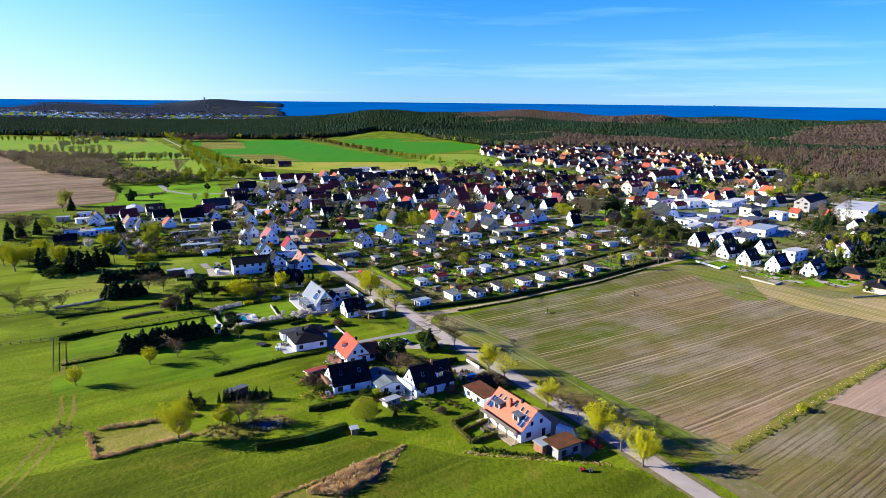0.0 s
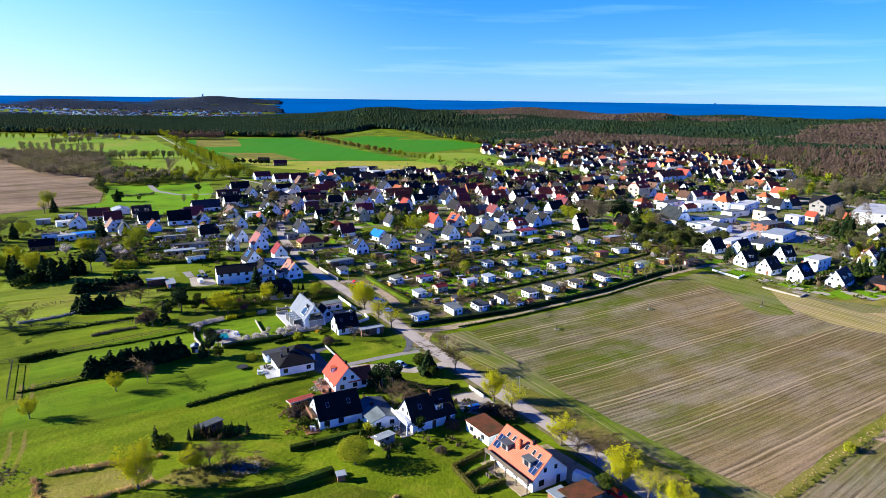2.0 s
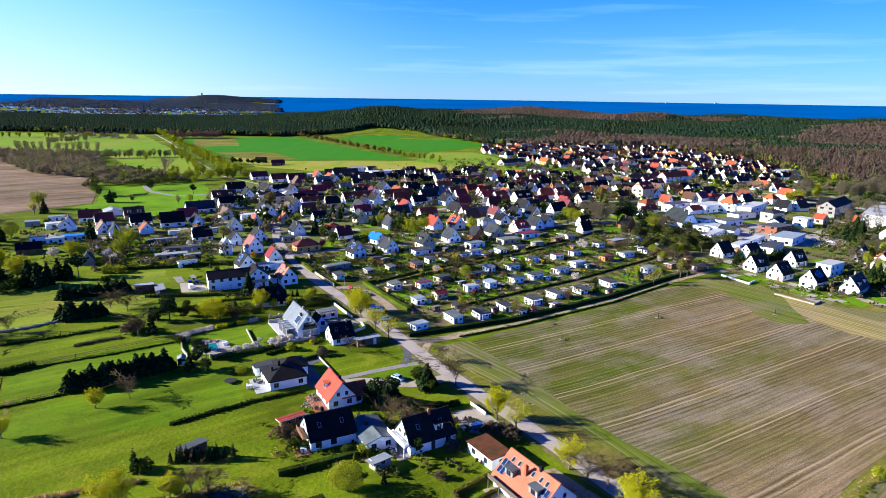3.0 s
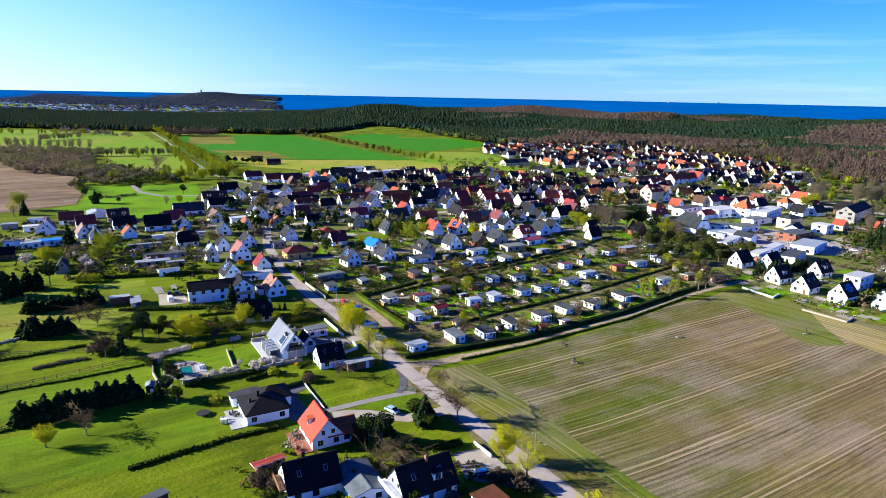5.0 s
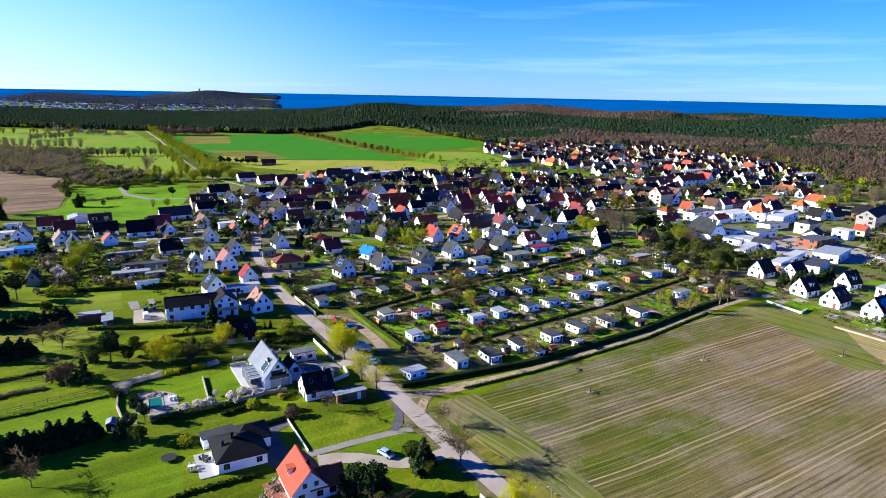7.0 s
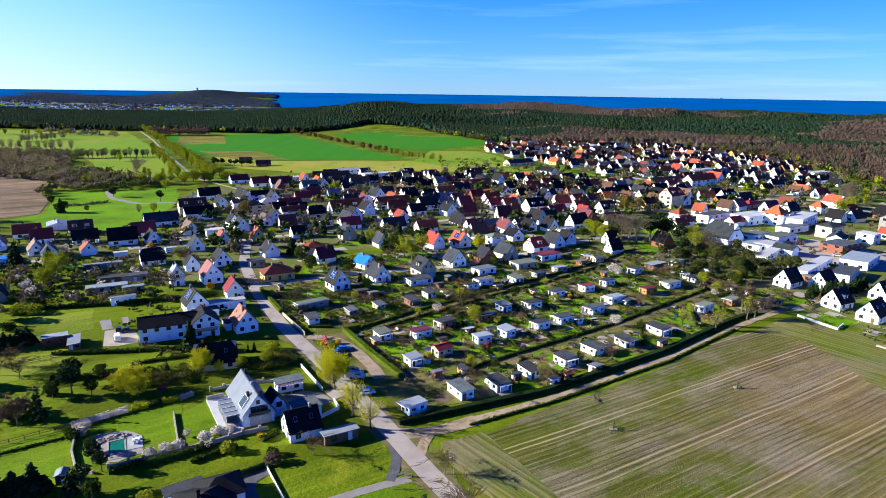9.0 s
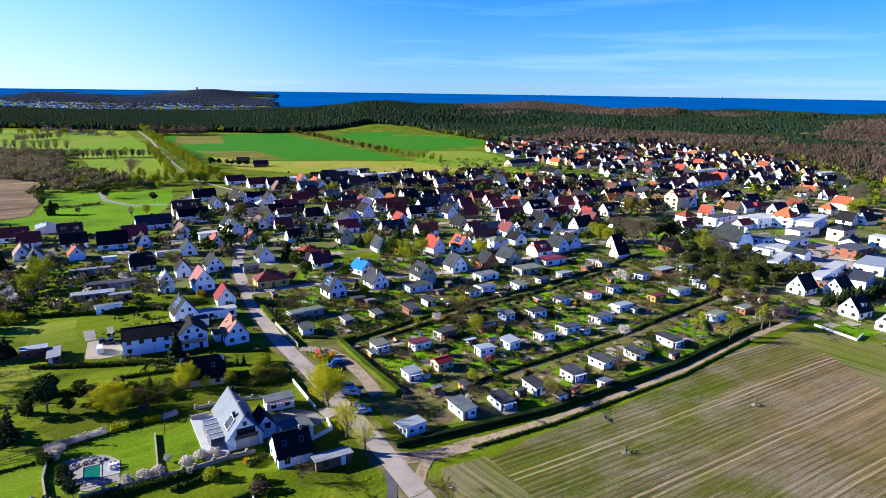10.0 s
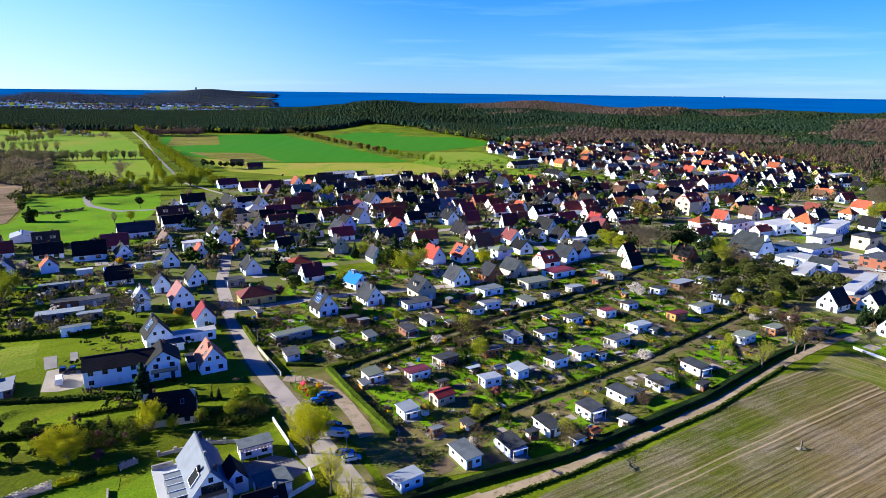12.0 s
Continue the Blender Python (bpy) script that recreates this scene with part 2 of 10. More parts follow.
M["concrete"] = mat("worn_concrete", (0.36, 0.325, 0.285), (0.31, 0.28, 0.245), 0.9, 2.0, 0.2, stain=(0.27, 0.24, 0.20), spec=0.1)
M["lane_gravel"] = mat("pinkish_lane_gravel", (0.34, 0.275, 0.215), (0.28, 0.225, 0.172), 0.95, 1.6, 0.12, stain=(0.235, 0.185, 0.135), c3=(0.125, 0.120, 0.050), spec=0.03)
M["hedge_leaf"] = mat("clipped_hedge_leaves", (0.098, 0.140, 0.011), (0.135, 0.182, 0.015), 0.85, 2.0, 0.15, "island", 0.3, 0.3, leafy=0.22, spec=0.02)
M["roof_dusky"] = mat("faded_pinkish_tiles", (0.270, 0.128, 0.098), (0.225, 0.105, 0.082), 0.8, 2.5, 0.3, "object", 0.1, 0.15, stretch=(1, 1, 4), spec=0.12, courses=0.24)
M["sedum"] = mat("mossy_planted_roof", (0.095, 0.034, 0.022), (0.135, 0.048, 0.028), 0.95, 3.0, 0.4, stain=(0.055, 0.034, 0.018), c3=(0.050, 0.050, 0.018), bump=0.6, spec=0.03)
M["lush"] = mat("lush_grass", (0.050, 0.079, 0.003), (0.083, 0.113, 0.004), 0.9, 0.8, 0.03, stain=(0.042, 0.058, 0.004), c3=(0.100, 0.100, 0.010), bump=0.55, spec=0.03, streak=(0.090, 0.112, 0.007))
M["earth"] = mat("earth", (0.115, 0.088, 0.058), (0.150, 0.115, 0.075), 0.95, 2.0, 0.3, spec=0.03)
M["water"] = mat("sea_water", (0.002, 0.080, 0.29), (0.0025, 0.088, 0.31), 0.6, 0.02, 0.002, bump=0.0, stretch=(0.3, 1, 1), stain=(0.0015, 0.068, 0.255), spec=0.0)
M["render_white"] = mat("white_render", (0.835, 0.895, 0.94), (0.805, 0.865, 0.91), 0.85, 3.0, 0.4, "object", 0.05, 0.05, stain=(0.78, 0.805, 0.84))
M["render_cream"] = mat("cream_render", (0.58, 0.49, 0.33), (0.53, 0.45, 0.30), 0.85, 3.0, 0.4, "object", 0.12, 0.05)
M["render_grey"] = mat("grey_render", (0.28, 0.27, 0.255), (0.24, 0.23, 0.22), 0.85, 3.0, 0.4, "object", 0.2, 0.05)
M["render_yellow"] = mat("yellow_render", (0.58, 0.42, 0.14), (0.52, 0.38, 0.125), 0.85, 3.0, 0.4, "object", 0.08, 0.05)
M["brick_wall"] = mat("brick", (0.26, 0.105, 0.055), (0.21, 0.085, 0.045), 0.85, 4.0, 0.5, "object", 0.2, 0.1)
M["wood_wall"] = mat("stained_boards", (0.20, 0.10, 0.05), (0.15, 0.075, 0.04), 0.8, 3.0, 0.5, "object", 0.35, 0.1, stretch=(5, 5, 0.5))
M["orange_wood"] = mat("orange_boards", (0.42, 0.18, 0.05), (0.36, 0.15, 0.04), 0.8, 3.0, 0.5, "object", 0.25, 0.1)
M["roof_black"] = mat("anthracite_tiles", (0.009, 0.0095, 0.012), (0.014, 0.0145, 0.018), 0.75, 2.5, 0.3, "object", 0.3, 0.15, stretch=(1, 1, 4), spec=0.10, courses=0.24)
M["roof_pale"] = mat("pale_grey_tiles", (0.132, 0.156, 0.200), (0.114, 0.136, 0.176), 0.7, 2.0, 0.3, "object", 0.05, 0.15, stretch=(1, 1, 4), spec=0.15)
M["roof_slate"] = mat("weathered_slate", (0.022, 0.026, 0.034), (0.034, 0.039, 0.049), 0.8, 2.0, 0.3, "object", 0.4, 0.15, stretch=(1, 1, 4), spec=0.10)
M["roof_red"] = mat("red_clay_tiles", (0.235, 0.045, 0.030), (0.18, 0.038, 0.028), 0.8, 2.5, 0.3, "object", 0.3, 0.15, stretch=(1, 1, 4), spec=0.12, courses=0.24)
M["roof_orange"] = mat("orange_clay_tiles", (0.38, 0.085, 0.042), (0.31, 0.068, 0.034), 0.8, 2.5, 0.3, "object", 0.18, 0.15, stretch=(1, 1, 4), spec=0.12, courses=0.24)
M["roof_pink"] = mat("bright_clay_tiles", (0.47, 0.135, 0.080), (0.41, 0.112, 0.066), 0.75, 2.5, 0.3, "object", 0.05, 0.15, stretch=(1, 1, 4), spec=0.12, courses=0.24)
M["roof_brown"] = mat("brown_tiles", (0.100, 0.040, 0.026), (0.078, 0.034, 0.022), 0.7, 2.5, 0.3, "object", 0.35, 0.15, stretch=(1, 1, 4), courses=0.24)
M["roof_maroon"] = mat("maroon_tiles", (0.15, 0.022, 0.022), (0.11, 0.018, 0.018), 0.6, 2.5, 0.3, "object", 0.25, 0.15, stretch=(1, 1, 4), courses=0.24)
M["roof_blue"] = mat("blue_glazed_tiles", (0.010, 0.15, 0.62), (0.012, 0.13, 0.54), 0.45, 2.5, 0.3, "object", 0.05, 0.1, stretch=(1, 1, 4))
M["felt"] = mat("roofing_felt", (0.085, 0.102, 0.126), (0.115, 0.136, 0.165), 0.85, 2.0, 0.35, "object", 0.45, 0.1)
M["felt_dark"] = mat("dark_felt", (0.024, 0.028, 0.037), (0.040, 0.045, 0.056), 0.85, 2.0, 0.35, "object", 0.4, 0.1)
M["sheet_light"] = mat("fibre_cement_sheet", (0.225, 0.265, 0.32), (0.19, 0.225, 0.275), 0.75, 2.0, 0.35, "object", 0.25, 0.1)
M["sheet_green"] = mat("green_roof_sheet", (0.135, 0.155, 0.125), (0.11, 0.13, 0.105), 0.75, 2.0, 0.35, "object", 0.25, 0.1)
M["flat_white"] = mat("pale_roof_membrane", (0.42, 0.43, 0.45), (0.36, 0.375, 0.40), 0.7, 1.0, 0.1, "object", 0.15, 0.05)
M["white_paint"] = mat("white_paint", (0.80, 0.80, 0.80), (0.74, 0.74, 0.74), 0.5, 3.0, 0.5, bump=0.03)
M["dark_frame"] = mat("dark_frame", (0.03, 0.03, 0.033), (0.04, 0.04, 0.043), 0.4, 3.0, 0.5, bump=0.03)
M["grey_metal"] = mat("grey_metal", (0.35, 0.36, 0.38), (0.30, 0.31, 0.33), 0.4, 3.0, 0.5, metal=0.6, bump=0.03)
M["fence_wood"] = mat("weathered_wood", (0.12, 0.095, 0.072), (0.085, 0.068, 0.053), 0.9, 4.0, 0.5, "object", 0.25, 0.1)
M["stone"] = mat("pale_stone", (0.32, 0.295, 0.255), (0.26, 0.24, 0.21), 0.9, 3.0, 0.4, "object", 0.2, 0.3)
M["solar"] = mat("solar_cells", (0.010, 0.022, 0.075), (0.012, 0.03, 0.10), 0.12, 1.0, 0.3, bump=0, spec=0.6)
M["pool_water"] = mat("pool_water", (0.012, 0.14, 0.085), (0.018, 0.17, 0.10), 0.08, 1.0, 0.3, bump=0.03, spec=0.3)
M["pond_water"] = mat("dark_pond_water", (0.010, 0.014, 0.010), (0.016, 0.020, 0.012), 0.08, 1.0, 0.3, bump=0.03, spec=0.4)
M["rubber"] = mat("rubber", (0.018, 0.018, 0.018), (0.025, 0.025, 0.025), 0.8, 4.0, 1.0, bump=0)
for key, c in (("red", (0.55, 0.012, 0.012)), ("blue", (0.015, 0.11, 0.42)), ("white", (0.80, 0.80, 0.80)), ("silver", (0.42, 0.45, 0.48)), ("black", (0.02, 0.02, 0.024)), ("pale_blue", (0.32, 0.48, 0.62)), ("yellow", (0.75, 0.50, 0.02))):
    M["car_" + key] = mat("car_paint_" + key, c, tuple(v * 0.92 for v in c), 0.25, 1.0, 0.3, bump=0, spec=0.6)
glass = bpy.data.materials.new("window_glass")
glass.use_nodes = True
gb = glass.node_tree.nodes["Principled BSDF"]
gb.inputs["Base Color"].default_value, gb.inputs["Roughness"].default_value, gb.inputs["Specular IOR Level"].default_value = (0.018, 0.022, 0.028, 1), 0.06, 0.7
M["glass"] = glass


# ---- building helpers ----
from mathutils.geometry import delaunay_2d_cdt


def mesh_from(name, verts, faces, *mats):
    me = bpy.data.meshes.new(name)
    me.from_pydata([tuple(v) for v in verts], [], faces)
    for m in mats:
        me.materials.append(M[m])
    me.update()
    return me


def fast_mesh(name, verts, tris, m, smooth=False):
    """A large mesh from arrays of vertices (n, 3) and triangles (k, 3)."""
    me = bpy.data.meshes.new(name)
    verts, tris = np.asarray(verts, np.float32), np.asarray(tris, np.int32)
    me.vertices.add(len(verts))
    me.vertices.foreach_set("co", verts.ravel())
    me.loops.add(tris.size)
    me.loops.foreach_set("vertex_index", tris.ravel())
    me.polygons.add(len(tris))
    me.polygons.foreach_set("loop_start", np.arange(0, tris.size, 3, dtype=np.int32))
    me.polygons.foreach_set("use_smooth", np.full(len(tris), smooth))
    me.materials.append(M[m])
    me.update(calc_edges=True)
    return me


def box_bm(bm, x0, x1, y0, y1, z0, z1, slot=0):
    v = [bm.verts.new(p) for p in ((x0, y0, z0), (x1, y0, z0), (x1, y1, z0), (x0, y1, z0), (x0, y0, z1), (x1, y0, z1), (x1, y1, z1), (x0, y1, z1))]
    for f in ((3, 2, 1, 0), (4, 5, 6, 7), (0, 1, 5, 4), (1, 2, 6, 5), (2, 3, 7, 6), (3, 0, 4, 7)):
        bm.faces.new([v[i] for i in f]).material_index = slot


def bm_mesh(name, bm, *mats):
    me = bpy.data.meshes.new(name)
    bm.to_mesh(me)
    bm.free()
    for m in mats:
        me.materials.append(M[m])
    return me


def part(name, data, parent, label="", at=None):
    ob = new(name, data)
    ob.parent = parent
    if at is not None:
        ob.matrix_basis = at
    return tagged(ob, label) if label else ob


def box_mesh(name, x0, x1, y0, y1, z0, z1, m):
    bm = bmesh.new()
    box_bm(bm, x0, x1, y0, y1, z0, z1)
    return bm_mesh(name, bm, m)


def sheet(name, pts, z, m, label, category="ground", step=0):
    """A flat piece of ground with the outline pts; step gives it a ragged edge of about that size."""
    out = []
    for (x0, y0), (x1, y1) in zip(pts, pts[1:] + pts[:1]):
        k = max(1, int(math.hypot(x1 - x0, y1 - y0) / (4 * step))) if step else 1
        for i in range(k):
            x, y = x0 + (x1 - x0) * i / k, y0 + (y1 - y0) * i / k
            if step:
                d = noise.noise_vector((x * 0.35 / step, y * 0.35 / step, z))
                x, y = x + d.x * step, y + d.y * step
            out.append((x, y, z))
    flat = [Vector((q[0], q[1])) for q in out]
    made, _, tris, *_ = delaunay_2d_cdt(flat, [], [list(range(len(flat)))], 1, 0.001)
    tris = [t if (made[t[1]] - made[t[0]]).cross(made[t[2]] - made[t[0]]) > 0 else t[::-1] for t in tris]
    ob = new(name, mesh_from(name, [(v.x, v.y, z) for v in made], tris, m))
    return tagged(ob, label, category, kind="structure")


def strip(name, pts, width, z, m, label, category="road", ragged=0.0):
    """A road or path of one width along pts."""
    fine = []
    for a, b in zip(pts, pts[1:]):
        k = max(1, int(math.dist(a, b) / 4))
        fine += [(a[0] + (b[0] - a[0]) * i / k, a[1] + (b[1] - a[1]) * i / k) for i in range(k)]
    fine.append(pts[-1])
    for _ in range(2):
        fine = [fine[0]] + [((p[0] + 2 * q[0] + r[0]) / 4, (p[1] + 2 * q[1] + r[1]) / 4) for p, q, r in zip(fine, fine[1:], fine[2:])] + [fine[-1]]
    verts, faces = [], []
    for i, p in enumerate(fine):
        a, b = fine[max(0, i - 1)], fine[min(len(fine) - 1, i + 1)]
        d = Vector((b[0] - a[0], b[1] - a[1])).normalized()
        w = width / 2 + ragged * noise.noise((p[0] * 0.2, p[1] * 0.2, 1.0))
        w2 = width / 2 + ragged * noise.noise((p[0] * 0.2, p[1] * 0.2, 9.0))
        verts += [(p[0] - d.y * w, p[1] + d.x * w, z), (p[0] + d.y * w2, p[1] - d.x * w2, z)]
        if i:
            faces.append((2 * i - 1, 2 * i + 1, 2 * i, 2 * i - 2))
    ob = new(name, mesh_from(name, verts, faces, m))
    return tagged(ob, label, category, kind="structure")


def inside(x, y, pts):
    hit = False
    for (x0, y0), (x1, y1) in zip(pts, pts[1:] + pts[:1]):
        if (y0 > y) != (y1 > y) and x < x0 + (x1 - x0) * (y - y0) / (y1 - y0):
            hit = not hit
    return hit


# ---- the land ----
def smooth(a, b, v):
    v = min(1.0, max(0.0, (v - a) / (b - a)))
    return v * v * (3 - 2 * v)


def lift(x, y):
    return 59.0 * max(0.0, (math.hypot(x, y) - 2600) / 2250) if y > 0 else 0.0


def height(x, y):
    """The height of the land: flat round the village, wooded hills behind it, a coast beyond."""
    d = math.hypot(x, y)
    a = x / max(y, 1.0)
    ridge = 29 * smooth(1420, 2000, d) * (1 - smooth(2250, 2700, d)) * smooth(-0.30, -0.05, a)
    ridge *= 0.88 + 0.34 * noise.noise((x * 0.0030, y * 0.0022, 3.0))
    ridge += 20 * max(0.0, noise.noise((x * 0.0032, y * 0.0065, 13.0)) + 0.06) * smooth(1230, 1480, d) * (1 - smooth(2200, 2450, d)) * smooth(-0.34, -0.12, a)
    ridge *= 1 - 0.40 * smooth(0.16, 0.42, a)
    ridge += 11 * noise.noise((x * 0.0048, y * 0.0060, 17.0)) * smooth(1250, 1500, d) * (1 - smooth(2250, 2600, d)) * smooth(-0.34, -0.12, a)
    ridge += 14 * smooth(520, 900, x - 0.10 * y) * smooth(700, 1100, d) * (1 - smooth(1500, 2100, d)) * (0.8 + 0.4 * noise.noise((x * 0.003, y * 0.003, 7.0)))
    land = 1 - smooth(-0.247, -0.222, a + 0.012 * noise.noise((d * 0.004, 0, 5.0)))
    land *= 1 - smooth(4300, 4420, d)
    far = (lift(x, y) - 8 * smooth(2800, 4200, d)) * land - 8 * (1 - land) * smooth(2500, 2900, d)
    hill = 25 * math.exp(-((a + 0.352) / 0.050) ** 2 - ((d - 4050) / 380) ** 2) + 13 * math.exp(-((a + 0.30) / 0.06) ** 2 - ((d - 4100) / 380) ** 2)
    hill += 6 * smooth(3300, 3900, d) * land * (0.2 + noise.noise((x * 0.0016, y * 0.0016, 2.0)))
    return ridge + far + hill * land


def grid_axis(lo, hi, near0, near1, fine, coarse):
    return sorted(set(np.arange(lo, near0, coarse)) | set(np.arange(near0, near1, fine)) | set(np.arange(near1, hi + 1, coarse)))


gx, gy = grid_axis(-4500, 4500, -2000, 2000, 50, 125), grid_axis(-2500, 4800, 900, 3000, 50, 125)
verts = [(x, y, height(x, y) - 0.001) for y in gy for x in gx]
faces = [(j * len(gx) + i, j * len(gx) + i + 1, (j + 1) * len(gx) + i + 1, (j + 1) * len(gx) + i) for j in range(len(gy) - 1) for i in range(len(gx) - 1)]
FOREST = [(-2600, 1600), (-904, 1350), (-541, 1310), (-311, 1300), (-150, 1500), (-40, 1440), (60, 1210), (120, 1130), (365, 1120), (440, 900), (405, 720), (440, 560), (900, 620), (2600, 1500), (2600, 2450), (600, 2650), (-560, 2650), (-640, 2230), (-1000, 2150), (-2600, 2200)]
land_mesh = mesh_from("ground", verts, faces, "meadow", "forest_floor")
for poly in land_mesh.polygons:
    poly.material_index = int(all(inside(verts[k][0], verts[k][1], FOREST) for k in poly.vertices))
tagged(new("ground", land_mesh), "rolling green spring meadow reaching to the horizon", "ground", kind="structure")

sea_v, sea_f = [], []
for j in range(25):
    d = 2750 + j * (4840 - 2750) / 24
    for i in range(41):
        a = radians(-42 + 84 * i / 40)
        sea_v.append((d * math.sin(a), d * math.cos(a), 59.0 * (d - 2600) / 2250 - 1.5))
        if i and j:
            k = j * 41 + i
            sea_f.append((k - 42, k - 41, k, k - 1))
tagged(new("water", mesh_from("water", sea_v, sea_f, "water")), "deep blue open sea up to the horizon", "sea", kind="structure")


# ---- land cover ----
def arable(name, soil, crop, pale, green=0.5, relief=1.0, angle=31.5, first=110.2, gap=18.7, drill=2.67, bend=0.0012, fade=(0.34, 0.52), north_green=0.0):
    """A drilled field: thin dark and pale lines along one gently bending direction, green and brown patches, pale pairs
    of wheel tracks.
    """
    m = bpy.data.materials.new(name)
    m.use_nodes = True
    n, l = m.node_tree.nodes, m.node_tree.links
    b = n["Principled BSDF"]
    geo = n.new("ShaderNodeNewGeometry")
    rot = n.new("ShaderNodeMapping")
    rot.inputs["Rotation"].default_value = (0, 0, radians(-angle))
    l.new(geo.outputs["Position"], rot.inputs["Vector"])
    uv = n.new("ShaderNodeSeparateXYZ")
    l.new(rot.outputs[0], uv.inputs[0])

    def calc(op, a, b2=None, c=None):
        k = n.new("ShaderNodeMath")
        k.operation = op
        for slot, value in enumerate((a, b2, c)):
            if isinstance(value, (int, float)):
                k.inputs[slot].default_value = value
            elif value is not None:
                l.new(value, k.inputs[slot])
        return k.outputs[0]

    short = calc("MAXIMUM", calc("SUBTRACT", 160.0, uv.outputs["X"]), 0.0)
    wobble = noise_node(n, l, geo.outputs["Position"], 0.021, 2, 0.5)
    across = calc("SUBTRACT", uv.outputs["Y"], calc("MULTIPLY", calc("MULTIPLY", short, short), bend))
    across = calc("ADD", across, range_node(n, l, wobble, 0.0, 1.0, -1.3, 1.3))
    along = n.new("ShaderNodeCombineXYZ")
    l.new(uv.outputs["X"], along.inputs[0])
    l.new(across, along.inputs[1])

    def stretched(sx, sy):
        st = n.new("ShaderNodeMapping")
        st.inputs["Scale"].default_value = (sx, sy, 1)
        l.new(along.outputs[0], st.inputs["Vector"])
        return st.outputs[0]

    rows = noise_node(n, l, stretched(0.03, 2.6), 1.0, 4, 0.7)
    bands = noise_node(n, l, stretched(0.006, 0.16), 1.0, 4, 0.65)
    streak = noise_node(n, l, stretched(0.022, 0.10), 1.0, 4, 0.65)
    patch = noise_node(n, l, stretched(0.010, 0.020), 1.0, 6, 0.62)
    grain = noise_node(n, l, geo.outputs["Position"], 1.5, 6, 0.8)
    lush = calc("ADD", range_node(n, l, patch, 0.34, 0.66, green - 0.62, green + 0.62), range_node(n, l, rows, 0.34, 0.66, -0.30, 0.30))
    lush = calc("ADD", lush, range_node(n, l, grain, 0.3, 0.7, -0.42, 0.42))
    if north_green:
        lush = calc("ADD", lush, range_node(n, l, across, 160, 196, 0.0, north_green))
        lush = calc("ADD", lush, range_node(n, l, across, 112, 84, 0.0, -0.55 * north_green))
    col = mix_node(n, l, range_node(n, l, lush, 0.05, 0.95), soil, crop)
    col = mix_node(n, l, range_node(n, l, bands, 0.50, 0.68, 0, 0.40), col, tuple(v * 1.25 for v in soil))
    weather = noise_node(n, l, geo.outputs["Position"], 0.017, 5, 0.6)
    col = mix_node(n, l, range_node(n, l, weather, 0.52, 0.68, 0.0, 0.36 * relief), col, (0.225, 0.160, 0.050))
    dust = noise_node(n, l, stretched(0.03, 0.045), 1.0, 5, 0.7)
    col = mix_node(n, l, range_node(n, l, dust, 0.45, 0.62, 0.0, 0.78 * relief), col, (0.205, 0.170, 0.122))
    if north_green:
        ruddy = calc("MULTIPLY", range_node(n, l, across, 122, 86, 0.0, 0.55), range_node(n, l, dust, 0.36, 0.58, 0.25, 1.0))
        col = mix_node(n, l, ruddy, col, (0.265, 0.180, 0.108))
    tone = n.new("ShaderNodeHueSaturation")
    l.new(range_node(n, l, grain, 0.28, 0.72, 1 - 0.45 * relief, 1 + 0.55 * relief), tone.inputs["Value"])
    l.new(col, tone.inputs["Color"])
    col = tone.outputs[0]
    fray = noise_node(n, l, stretched(0.05, 0.5), 1.0, 3, 0.7)
    combed = noise_node(n, l, stretched(0.010, 1.05), 1.0, 4, 0.8)
    tone2 = n.new("ShaderNodeHueSaturation")
    l.new(range_node(n, l, combed, 0.32, 0.68, 1 - 0.44 * relief, 1 + 0.44 * relief), tone2.inputs["Value"])
    l.new(col, tone2.inputs["Color"])
    col = tone2.outputs[0]
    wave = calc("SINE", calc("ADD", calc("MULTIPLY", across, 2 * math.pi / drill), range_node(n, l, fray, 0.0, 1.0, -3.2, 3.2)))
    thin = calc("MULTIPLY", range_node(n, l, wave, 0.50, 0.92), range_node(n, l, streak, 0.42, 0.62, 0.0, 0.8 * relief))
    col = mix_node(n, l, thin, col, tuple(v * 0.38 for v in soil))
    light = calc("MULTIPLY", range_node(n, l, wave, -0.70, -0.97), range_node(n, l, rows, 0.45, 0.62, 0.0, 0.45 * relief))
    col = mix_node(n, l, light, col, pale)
    for off in (0.0, 1.9):
        place = calc("ABSOLUTE", calc("SUBTRACT", calc("FRACT", calc("MULTIPLY_ADD", across, 1 / gap, 40.5 - (first + off) / gap)), 0.5))
        line = calc("MULTIPLY", range_node(n, l, place, 0.34 / gap, 0.10 / gap), range_node(n, l, rows, fade[0], fade[1], 0.05, 0.85))
        col = mix_node(n, l, line, col, pale)
    l.new(col, b.inputs["Base Color"])
    b.inputs["Roughness"].default_value, b.inputs["Specular IOR Level"].default_value = 0.95, 0.03
    bp = n.new("ShaderNodeBump")
    bp.inputs["Strength"].default_value, bp.inputs["Distance"].default_value = 0.7 * relief, 0.5
    l.new(calc("ADD", rows, grain), bp.inputs["Height"])
    l.new(bp.outputs[0], b.inputs["Normal"])
    return m


